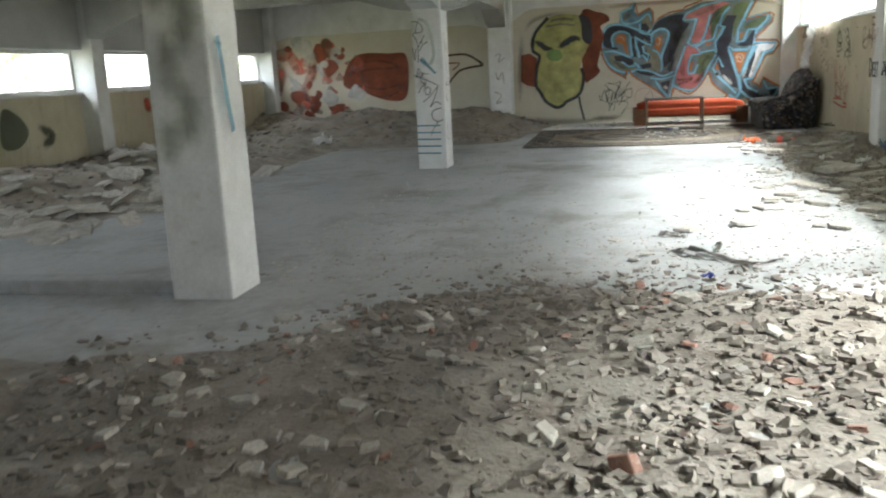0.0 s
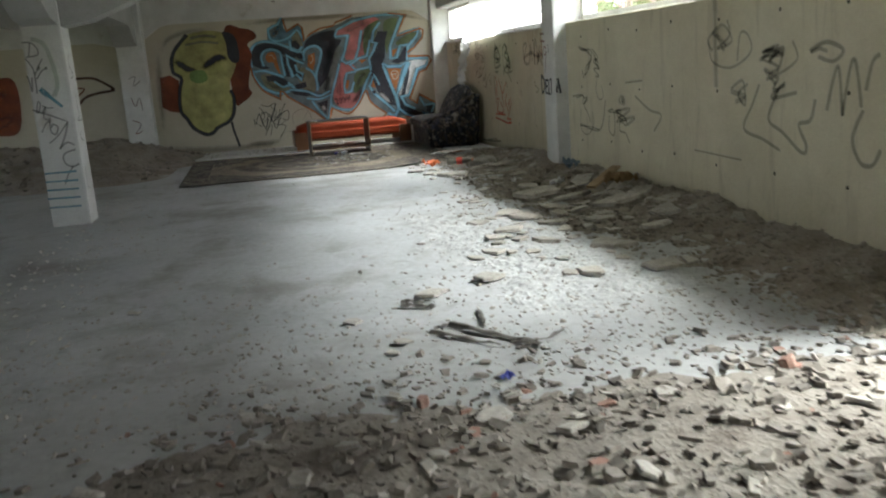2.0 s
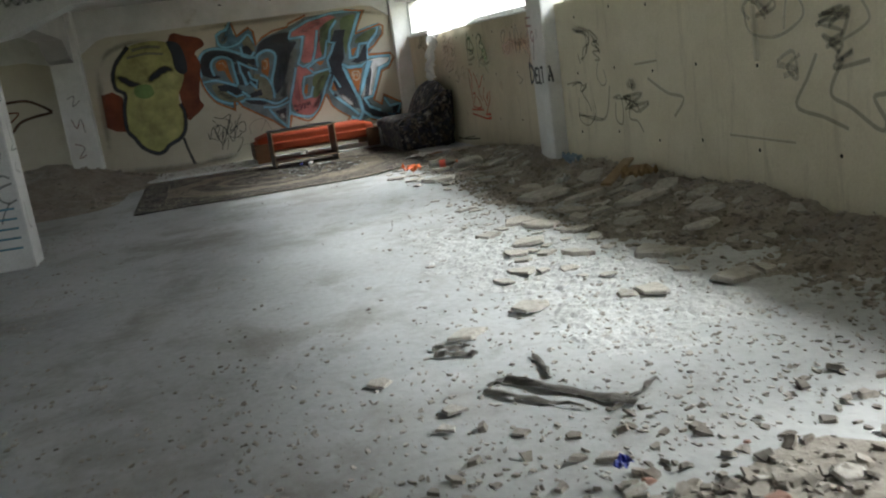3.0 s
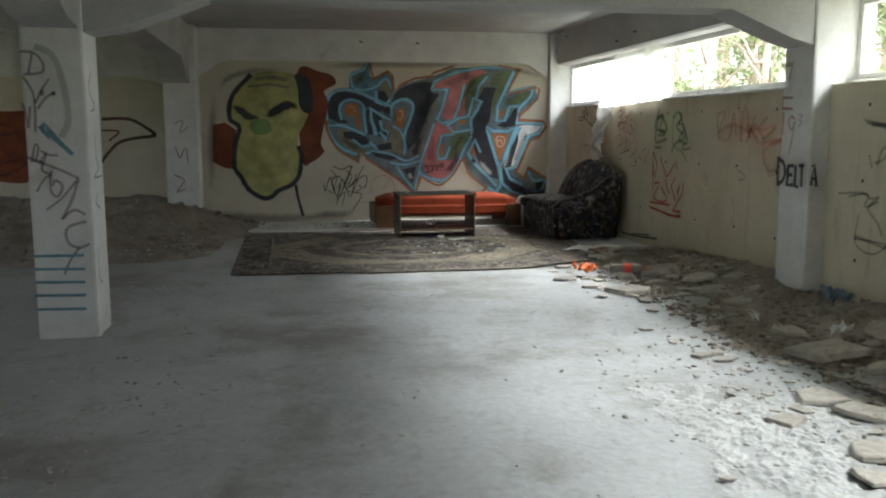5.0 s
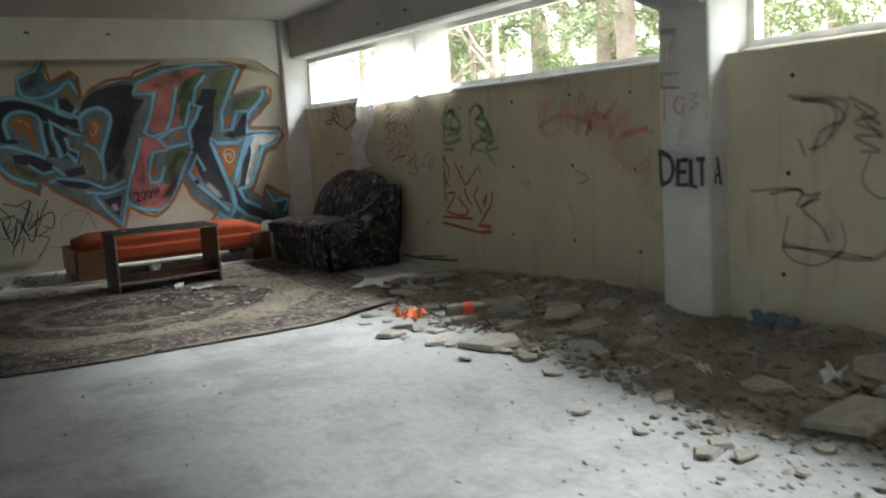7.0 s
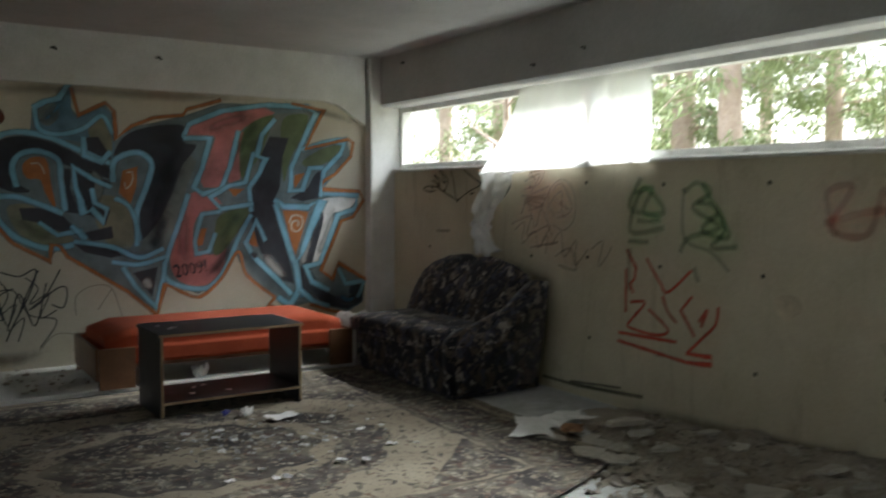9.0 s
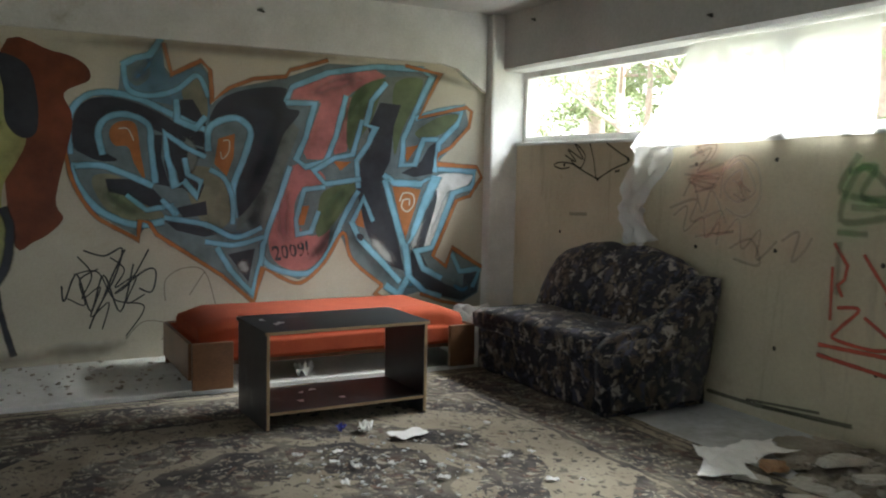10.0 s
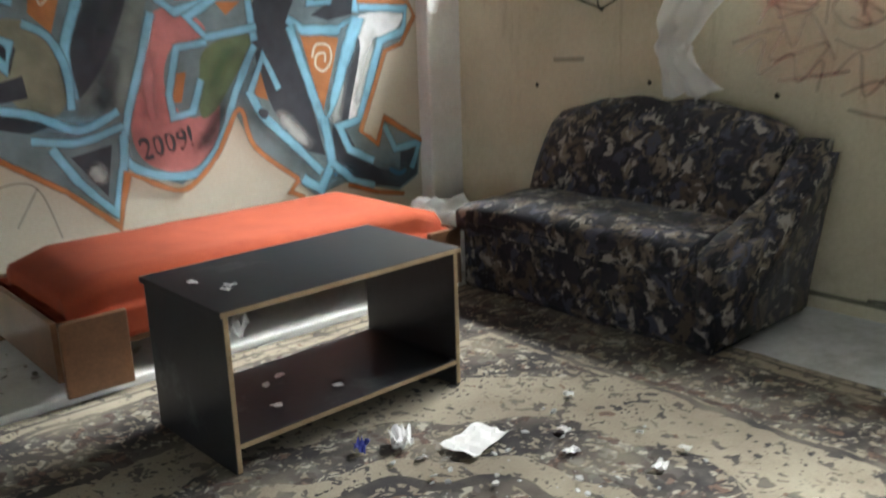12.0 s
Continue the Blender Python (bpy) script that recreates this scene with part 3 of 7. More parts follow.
def daybed():
    b = thing("daybed", pose(0, 0, 0.05), "low wooden daybed with an orange mattress on the floor step", "bed")
    bm = bmesh.new()
    box(bm, 0.20, 2.10, 17.03, 17.82, 0.16, 0.41)
    bmesh.ops.subdivide_edges(bm, edges=bm.edges, cuts=9, use_grid_fill=True)
    for v in bm.verts:
        u, w = (v.co.x - 0.2) / 1.9, (v.co.y - 17.03) / 0.79
        if v.co.z > 0.3:
            v.co.z -= 0.05 * max(0, 1 - min(u, 1 - u) / 0.05) + 0.035 * max(0, 1 - min(w, 1 - w) / 0.08)
            v.co.y += 0.03 * (w < 0.03) - 0.03 * (w > 0.97)
            v.co.x += 0.03 * (u < 0.03) - 0.03 * (u > 0.97)
    lumpy(bm, 0.008, 4)
    part("mattress", bm, m_orange, b, "plain orange upholstered mattress", smooth=True)
    for x in (0.165, 2.115):
        bm = bmesh.new()
        box(bm, x - 0.012, x + 0.012, 17.02, 17.84, 0.06, 0.29, 0.003)
        part("end_board", bm, m_walnut, b)
    for x0, x1, y0 in ((0.17, 0.42, 16.985), (1.93, 2.13, 16.985), (0.17, 0.42, 17.84), (1.93, 2.13, 17.84)):
        bm = bmesh.new()
        box(bm, x0, x1, y0, y0 + 0.03, 0.0, 0.29, 0.006)
        part("leg_board", bm, m_walnut, b)
    bm = bmesh.new()
    box(bm, 0.20, 2.10, 17.06, 17.80, 0.13, 0.16)
    part("slat_base", bm, m_walnut, b)
    return b


daybed()


def coffee_table():
    t = thing("coffee_table", pose(0.365, 16.10, 0, 0, 0, 1.0), "black laminate coffee table with a lower shelf, bare chipboard edges", "table")
    w, d, h = 0.945, 0.54, 0.555
    for name, x0, x1, y0, y1, z0, z1 in (("tabletop", -0.01, w + 0.01, -0.005, d, h - 0.02, h), ("side_panel", 0.0, 0.019, 0.004, d - 0.01, 0, h - 0.02),
                                         ("side_panel", w - 0.019, w, 0.004, d - 0.01, 0, h - 0.02), ("shelf", 0.019, w - 0.019, 0.004, d - 0.03, 0.105, 0.124)):
        bm = bmesh.new()
        box(bm, x0, x1, y0 + 0.002, y1, z0, z1, 0.0015)
        p = part(name, bm, m_black, t)
        bm = bmesh.new()
        if name == "side_panel":
            box(bm, x0 + 0.002, x1 - 0.002, y0 - 0.002, y0 + 0.0015, z0 + 0.03, z1)
        else:
            box(bm, x0, x1, y0 - 0.002, y0 + 0.0015, z0 + 0.002, z1 - 0.002)
        part("edge_band", bm, m_edge, p, "pale raw chipboard edge")
    return t


coffee_table()

# rug: a draped sheet whose front corner is folded back
RX0, RX1, RY0, RY1 = -1.5, 2.34, 13.62, 17.02


def rug():
    bm = bmesh.new()
    nx, ny = 84, 66
    rows = []
    for i in range(nx + 1):
        x = RX0 + (RX1 - RX0) * i / nx
        front = RY0 + 0.12 * max(0, -x) / 1.5 + (0.0 if x < 1.3 else 0.62 * (x - 1.3) / 1.42) + 0.01 * math.sin(x * 6)
        rows.append([])
        for j in range(ny + 1):
            y = front + (RY1 - front) * j / ny
            z = 0.012 + 0.010 * max(0, noise.noise((x * 1.6, y * 1.6, 3))) + 0.02 * max(0, noise.noise((x * 0.9, y * 3.2, 8)) - 0.25)
            if x > 1.2 and j < 3:
                z += 0.006 * (3 - j) / 3
            rows[-1].append(bm.verts.new((x, y, z)))
    for i in range(nx):
        for j in range(ny):
            bm.faces.new((rows[i][j], rows[i + 1][j], rows[i + 1][j + 1], rows[i][j + 1]))
    ext = bmesh.ops.extrude_face_region(bm, geom=list(bm.faces))
    for v in ext["geom"]:
        if isinstance(v, bmesh.types.BMVert):
            v.co.z += 0.006
    bmesh.ops.recalc_face_normals(bm, faces=bm.faces)
    ob = part("rug", bm, rug_material(0.30, 15.28, 2.0, 1.68), smooth=True)
    return tagged(ob, "large worn oriental rug, beige with dark floral scrolls, littered", "rug")


rug()


# plastic film over the window, its torn end hanging down to the sofa
def smooth01(v):
    v = min(1.0, max(0.0, v))
    return v * v * (3 - 2 * v)


def film():
    bm = bmesh.new()
    ns, nt = 46, 34
    grid = []
    for i in range(ns + 1):
        s = i / ns
        row = []
        for j in range(nt + 1):
            t = j / nt
            top_y = 14.63 + 1.30 * s
            fold = 0.016 * math.sin(s * 40 + 3 * t) + 0.012 * math.sin(s * 17 + 1)
            z = 2.235 - 0.60 * t - 0.03 * s * t
            if s < 0.62:
                y = top_y + 0.10 * s * t
            else:
                k = (s - 0.62) / 0.38
                y = top_y + t * (0.06 + 0.16 * k) + 0.26 * k * t * t
                z = 2.235 - t * (0.62 + 0.02 * k)
            row.append(bm.verts.new((XE - 0.03 - 0.03 * smooth01((s - 0.5) / 0.15) + fold * (0.3 + 0.7 * t) - 0.02 * t, y, z + 0.004 * math.sin(s * 9) * t)))
        grid.append(row)
    k0 = int(ns * 0.70)
    tail = [[grid[i][nt] for i in range(k0, ns + 1)]]
    path = spline([(3.03, 16.20, 1.60), (3.01, 16.21, 1.44), (2.99, 16.30, 1.23), (2.96, 16.29, 1.12), (2.92, 16.18, 0.965)], 9)
    wid = [0.42, 0.34, 0.20, 0.19, 0.31]
    n = ns - k0
    for a, p in enumerate(path[1:], 1):
        f = a / (len(path) - 1) * 4
        w = wid[min(3, int(f))] + (wid[min(4, int(f) + 1)] - wid[min(3, int(f))]) * (f - int(f))
        ring = []
        for i in range(n + 1):
            s = i / n - 0.5
            ring.append(bm.verts.new((p.x - 0.05 + 0.04 * math.sin(s * 15 + a * 0.25) + 0.025 * math.sin(s * 31 - a * 0.4) + 0.008 * math.sin(s * 70 + a), p.y + s * w, p.z + 0.02 * math.sin(s * 9))))
        tail.append(ring)
    for g in (grid, tail):
        for r0, r1 in zip(g, g[1:]):
            for q in range(len(r0) - 1):
                bm.faces.new((r0[q], r0[q + 1], r1[q + 1], r1[q]))
    ob = part("plastic_sheet", bm, m_sheet, smooth=True)
    return tagged(ob, "torn translucent plastic sheet hung in the window, twisted below", "plastic sheet")


film()

# ---- debris ----
def heap(name, label, x0, x1, y0, y1, step, height, material, smooth_=True):
    """A ground sheet of loose dirt; height(x, y) gives how thick it lies. Open where it runs out."""
    bm = bmesh.new()
    nx, ny = int((x1 - x0) / step), int((y1 - y0) / step)
    vs = {}

    def at(i, j):
        if (i, j) not in vs:
            x, y = x0 + (x1 - x0) * i / nx, y0 + (y1 - y0) * j / ny
            vs[i, j] = bm.verts.new((x, y, height(x, y)))
        return vs[i, j]

    for i in range(nx):
        for j in range(ny):
            xm, ym = x0 + (x1 - x0) * (i + 0.5) / nx, y0 + (y1 - y0) * (j + 0.5) / ny
            if height(xm, ym) > -0.01:
                bm.faces.new((at(i, j), at(i + 1, j), at(i + 1, j + 1), at(i, j + 1)))
    return tagged(part(name, bm, material, smooth=smooth_), label, "debris", "", "stuff")


def fbm(x, y, s, seed):
    return noise.fractal((x * s, y * s, seed), 0.8, 2.1, 5) * 0.5


def smooth(a, b, v):
    t = min(1, max(0, (v - a) / (b - a)))
    return t * t * (3 - 2 * t)


def east_height(x, y):
    edge = 1.68 + 0.34 * fbm(y, 0, 0.9, 2) + 0.2 * fbm(x, y, 3, 6) + 0.25 * smooth(8.8, 6.5, y) + 0.35 * smooth(13.4, 14.6, y)
    d = x - edge
    if d < 0:
        return -0.02
    return -0.012 + (0.035 + 0.14 * smooth(0.6, 1.5, d) * smooth(15.0, 12.5, y) + 0.09 * fbm(x, y, 1.4, 5) + 0.05 * fbm(x, y, 5, 9) + 0.025 * fbm(x, y, 17, 11)) * smooth(0, 0.55, d) * smooth(14.5 + 0.7 * smooth(2.3, 2.8, x), 13.8 + 0.7 * smooth(2.3, 2.8, x), y)


heap("dirt_strip", "dark dirt and crumbled plaster heaped along the window wall", 1.2, 3.08, YS, 15.2, 0.05, east_height, m_dirt)


def crust_height(x, y):
    edge = smooth(0.35, 1.0, x + 0.35 * fbm(x, y, 1.1, 61)) * smooth(6.0, 6.9, y) * smooth(10.6, 9.2, y + 0.8 * (x - 1))
    ridge = smooth(-0.25, 0.3, fbm(x, y, 4, 63) + 0.6 * fbm(x, y, 10, 65))
    return -0.012 + edge * (0.013 + 0.014 * ridge + 0.018 * fbm(x, y, 13, 67) + 0.012 * fbm(x, y, 30, 69))


heap("plaster_crust", "pale crust of broken plaster trodden into the floor", 0.2, 2.4, 5.8, 10.8, 0.022, crust_height, m_crust, False)


def trodden_height(x, y):
    cover = smooth(0.1, -1.6, x + 0.5 * fbm(x, y, 0.7, 71)) * smooth(12.9, 11.5, y) * smooth(5.4, 6.2, y)
    return -0.016 + 0.011 * cover * smooth(0.0, 0.3, fbm(x, y, 9, 73) + 0.5 * fbm(x, y, 3, 75)) + 0.013 * cover * smooth(0.05, 0.4, fbm(x, y, 26, 77))


heap("trodden_dirt", "thin brown dirt trodden over the concrete floor", -2.1, 0.2, 5.4, 13.0, 0.022, trodden_height, m_dirt)


def rubble_edge(x):
    return 5.75 - 0.16 * abs(x) - (1.0 * smooth(-0.9, -2.2, x)) + 0.25 * fbm(x, 1, 1.5, 21)


def rubble_height(x, y):
    d = rubble_edge(x) - y
    if d < -0.15:
        return -0.02
    return -0.012 + (0.03 + 0.05 * fbm(x, y, 1.1, 31) + 0.022 * fbm(x, y, 7, 33)) * smooth(-0.15, 0.5, d)


heap("rubble_bed", "grey-brown dust and crumbs under the rubble", XW, 3.08, YS, 6.2, 0.06, rubble_height, m_dust)


def west_height(x, y):
    a = 0.40 * smooth(-4.4, -6.2, x) * (0.7 + 0.9 * fbm(x, y, 0.7, 41)) * smooth(6.8, 9.0, y)
    b = 0.34 * smooth(14.4, 16.6, y) * smooth(-1.5, -2.9, x) * (0.75 + 0.9 * fbm(x, y, 0.9, 43))
    b += 0.18 * smooth(16.3, 17.6, y) * smooth(-1.0, -1.9, x)
    h = max(a, b) + (0.05 * fbm(x, y, 4, 49) if max(a, b) > 0.02 else 0)
    return h - 0.014


heap("dirt_heap", "heaps of dark dirt and rubbish along the far walls", XW, -0.9, 5.8, YN, 0.08, west_height, m_dirt)


def scatter(name, label, count, place, size, material, sides=(5, 7), seed=1, flatness=(0.1, 0.32)):
    r = random.Random(seed)
    bm = bmesh.new()
    made = 0
    while made < count:
        p = place(r)
        if p is None:
            continue
        x, y, z = p
        s = size(r)
        chunk(bm, (x, y, z + s * 0.12), (s, s * r.uniform(0.45, 0.95), s * r.uniform(*flatness)), (r.gauss(0, 0.28), r.gauss(0, 0.28), r.random() * 6.3), r.randint(*sides), 0.55, r)
        made += 1
    return tagged(part(name, bm, material), label, "rubble", "", "stuff")


def in_rubble(r):
    x, y = r.uniform(-2.6, 3.0), r.uniform(0.6, 6.2)
    d = rubble_edge(x) - y
    keep = smooth(-0.55, 0.5, d) * (0.6 + 0.4 * smooth(-1.6, 0.2, x)) * (0.55 + 0.45 * smooth(-0.1, 0.15, fbm(x, y, 1.3, 55)))
    return (x, y, max(0.0, rubble_height(x, y))) if r.random() < keep else None


scatter("rubble", "small pale broken tiles, plaster and brick crumbs", 12000, in_rubble, lambda r: 0.018 + 0.08 * r.random() ** 2.2, m_rubble, sides=(4, 5), seed=3)
scatter("brick_crumbs", "small reddish brick crumbs among the rubble", 160, in_rubble, lambda r: 0.03 + 0.07 * r.random() ** 2, m_brick, seed=4)


def on_east(r):
    x, y = r.uniform(1.3, 3.05), r.uniform(5.5, 14.6)
    h = east_height(x, y)
    return (x, y, max(0, h)) if h > -0.011 and r.random() < 0.9 else None


scatter("plaster_crumbs", "crumbs of plaster and concrete in the dirt", 5500, on_east, lambda r: 0.012 + 0.06 * r.random() ** 3, m_rubble, seed=5)
scatter("dirt_clods", "dark clods of earth and rotten litter in the dirt", 3500, on_east, lambda r: 0.012 + 0.045 * r.random() ** 2, m_dirt, seed=15, flatness=(0.3, 0.6))


def on_floor(r):
    x, y = r.uniform(-2.4, 2.2), r.uniform(5.6, 13.4)
    keep = 0.012 + 0.75 * smooth(8.4, 5.6, y) + 0.75 * smooth(0.4, 1.4, x) * smooth(11.5, 9.3, y) + 0.25 * smooth(-1.2, -2.3, x)
    return (x, y, 0.0) if r.random() < keep else None


scatter("floor_crumbs", "scattered crumbs on the bare floor", 7500, on_floor, lambda r: 0.005 + 0.034 * r.random() ** 2.6, m_slab, seed=6, flatness=(0.15, 0.35))


def on_west(r):
    x, y = r.uniform(XW, -1.2), r.uniform(6.5, 18.0)
    h = west_height(x, y)
    return (x, y, h) if h > 0.01 else None


scatter("heap_crumbs", "broken plaster, litter and leaves on the dirt heaps", 2600, on_west, lambda r: 0.02 + 0.11 * r.random() ** 2.8, m_dust, seed=8)

# pale plaster sheets fallen along the far parapet
def on_far(r):
    x, y = r.uniform(-6.6, -4.3), r.uniform(6.8, 11.5)
    return (x, y, max(0, west_height(x, y)))


def on_step(r):
    return (r.uniform(-1.9, 0.6), r.uniform(17.15, 18.05), 0.05)


scatter("step_crumbs", "crumbs of plaster on the raised strip", 260, on_step, lambda r: 0.01 + 0.05 * r.random() ** 3, m_rubble, seed=14)

# single pieces: broken slabs along the windows
slab_meshes = []
for k in range(14):
    r = random.Random(100 + k)
    bm = bmesh.new()
    chunk(bm, (0, 0, 0), (1, r.uniform(0.55, 0.9), r.uniform(0.055, 0.10)), (0, 0, 0), r.randint(5, 8), 0.8, r, 0.48)
    bmesh.ops.bevel(bm, geom=list(bm.edges), offset=0.012, segments=1, affect="EDGES")
    slab_meshes.append(mesh_of("broken_slab", bm, m_slab))


def piece(name, me, x, y, z, s, turn, label, group, category="rubble"):
    ob = new(name, me)
    ob.matrix_world = Matrix.LocRotScale((x, y, z), Euler(turn), (s, s, s))
    return tagged(ob, label, category, group)


# larger slabs that stand out, then smaller ones round them in two clusters
def lay(x, y, w, turn, label):
    """A slab on the dirt bank, tilted with the slope under it and sunk a little."""
    gx = (max(0, east_height(x + 0.1, y)) - max(0, east_height(x - 0.1, y))) / 0.2
    gy = (max(0, east_height(x, y + 0.1)) - max(0, east_height(x, y - 0.1))) / 0.2
    ob = new("broken_slab", slab_meshes[int(w * 100 + turn * 10) % 14])
    q = Vector((r.gauss(-gx, 0.05), r.gauss(-gy, 0.05), 1)).to_track_quat("Z", "Y").to_matrix().to_4x4()
    ob.matrix_world = Matrix.Translation((x, y, max(0, east_height(x, y)) + 0.012 + 0.02 * w)) @ q @ Matrix.Rotation(turn, 4, "Z") @ Matrix.Scale(w, 4)
    return tagged(ob, label, "rubble", "broken slabs along the wall")


r = random.Random(12)
placed = []
for x, y, w, tz in ((2.06, 10.12, 0.46, 0.4), (2.30, 9.80, 0.40, 2.2), (1.66, 9.15, 0.36, 4.0), (1.36, 8.72, 0.36, 1.2), (2.15, 10.62, 0.26, 3.0), (2.45, 12.42, 0.34, 5.0), (1.80, 12.30, 0.46, 0.9), (2.36, 13.22, 0.36, 0.5),
                    (2.40, 12.12, 0.40, 2.0), (2.62, 12.72, 0.26, 1.1), (2.68, 12.25, 0.28, 0.2), (1.58, 12.58, 0.24, 2.9), (2.10, 11.70, 0.22, 1.7), (2.36, 11.66, 0.22, 0.3), (2.05, 9.45, 0.34, 5.6), (2.45, 9.15, 0.42, 0.8),
                    (2.06, 8.56, 0.30, 1.9), (1.83, 7.85, 0.42, 0.1), (1.57, 9.45, 0.30, 2.5), (1.05, 8.05, 0.22, 0.6), (2.55, 8.45, 0.40, 0.3), (1.25, 9.15, 0.24, 3.3), (2.62, 10.35, 0.30, 2.7), (2.0, 12.95, 0.34, 4.4), (1.95, 9.15, 0.30, 0.7), (2.75, 9.75, 0.36, 1.5), (2.72, 9.2, 0.30, 3.6), (1.75, 8.75, 0.30, 2.1), (2.2, 8.9, 0.26, 5.1), (2.75, 8.75, 0.34, 4.2), (1.5, 8.2, 0.28, 0.9), (2.3, 8.1, 0.30, 2.4), (1.45, 12.95, 0.26, 0.4), (2.1, 12.55, 0.28, 3.9), (2.7, 14.42, 0.34, 0.5), (2.52, 14.15, 0.22, 1.1)):
    placed.append((x, y, w))
    lay(x, y, w * 1.15, tz, "large flat slab of broken concrete lying in the dirt")
while len(placed) < 150:
    y = r.gauss(12.55, 0.5) if r.random() < 0.45 else r.gauss(9.1, 0.95)
    x = r.uniform(1.45 if y > 11 else 1.15, 2.85)
    w = r.uniform(0.07, 0.24)
    if any((x - a) ** 2 + (y - b) ** 2 < (0.36 * (w + c)) ** 2 for a, b, c in placed) or (x > 2.6 and 11.3 < y < 12.1) or not 7.0 < y < 13.7:
        continue
    placed.append((x, y, w))
    lay(x, y, w, r.random() * 6.3, "flat broken slab of pale concrete lying in the dirt")
# debris round the torn paper
for k in range(16):
    lay(r.uniform(2.0, 2.95), r.uniform(13.4, 14.75), r.uniform(0.10, 0.28), r.random() * 6.3, "flat broken slab of pale concrete lying in the dirt")
# a plank tipped on the bank and a rounded stone between the slabs
bm = bmesh.new()
box(bm, -0.30, 0.30, -0.045, 0.045, -0.012, 0.012, 0.004)
ob = part("wooden_plank", bm, m_edge)
ob.matrix_world = Matrix.Translation((2.66, 9.88, 0.175)) @ Euler((0.0, -0.18, 0.75)).to_matrix().to_4x4()
tagged(ob, "short pale wooden plank tipped on the dirt bank", "plank")
bm = bmesh.new()
bmesh.ops.create_icosphere(bm, subdivisions=3, radius=1)
for v in bm.verts:
    v.co = Vector((v.co.x * 0.19, v.co.y * 0.12, v.co.z * 0.075)) * (1 + 0.22 * noise.noise(v.co * 1.7) + 0.06 * noise.noise(v.co * 6))
ob = part("stone", bm, m_slab, smooth=True)
ob.matrix_world = pose(2.30, 12.86, max(0, east_height(2.30, 12.86)) + 0.035, 0, 0, 12)
tagged(ob, "rounded pale mottled stone among broken slabs", "stone")
# pale plaster sheets along the far parapet
r = random.Random(9)
for k in range(130):
    x, y, z = on_far(r)
    w = r.uniform(0.18, 0.6)
    piece("plaster_sheet", slab_meshes[k % 14], x, y, z + 0.05 * w, w, (r.gauss(0, 0.25), r.gauss(0, 0.25), r.random() * 6.3), "pale broken plaster sheet heaped by the parapet", "plaster sheets by the parapet")
# stray pieces on the open floor
for x, y, s, tz in ((0.42, 7.15, 0.26, 0.3), (0.85, 7.35, 0.30, 1.0), (-0.08, 6.8, 0.15, 0.2), (0.12, 6.35, 0.16, 2.2), (0.9, 7.9, 0.2, 2.0), (1.2, 8.5, 0.22, 0.6), (1.45, 7.2, 0.3, 1.7), (1.9, 7.1, 0.4, 0.2),
                    (0.05, 6.2, 0.12, 1.2), (0.3, 5.3, 0.24, 0.6), (-0.25, 4.9, 0.2, 2.6), (0.65, 8.6, 0.1, 0.2), (0.2, 8.4, 0.07, 1.1), (-0.5, 9.3, 0.06, 2.0), (-1.3, 7.6, 0.09, 0.4)):
    piece("rubble_piece", slab_meshes[int(s * 970) % 14], x, y, 0.055 * s + 0.008, s, (0.05, 0.04, tz), "single broken piece of concrete on the bare floor", "stray pieces")
brick_me = []
for k in range(4):
    rr = random.Random(300 + k)
    bm = bmesh.new()
    chunk(bm, (0, 0, 0), (1, rr.uniform(0.5, 0.7), 0.45), (0, 0, 0), 5, 0.8, rr)
    bmesh.ops.bevel(bm, geom=list(bm.edges), offset=0.03, segments=1, affect="EDGES")
    brick_me.append(mesh_of("brick_fragment", bm, m_brick))
r = random.Random(77)
for k in range(16):
    p = None
    while p is None:
        p = in_rubble(r)
    s = r.uniform(0.07, 0.15)
    piece("brick_fragment", brick_me[k % 4], p[0], p[1], p[2] + 0.2 * s, s, (r.gauss(0, 0.2), r.gauss(0, 0.2), r.random() * 6.3), "broken piece of red brick in the rubble", "brick fragments")
rub_me = []
for k in range(10):
    rr = random.Random(400 + k)
    bm = bmesh.new()
    chunk(bm, (0, 0, 0), (1, rr.uniform(0.45, 0.85), rr.uniform(0.12, 0.22)), (0, 0, 0), rr.randint(4, 5), 0.9, rr, 0.85)
    bmesh.ops.bevel(bm, geom=list(bm.edges), offset=0.02, segments=1, affect="EDGES")
    rub_me.append(mesh_of("tile_fragment", bm, m_slab))
for k in range(290):
    p = None
    while p is None:
        p = in_rubble(r)
    s = r.uniform(0.06, 0.15)
    piece("tile_fragment", rub_me[k % 10], p[0], p[1], p[2] + 0.13 * s, s, (r.gauss(0, 0.16), r.gauss(0, 0.16), r.random() * 6.3), "pale broken fragment of tile or plaster in the rubble", "tile fragments")

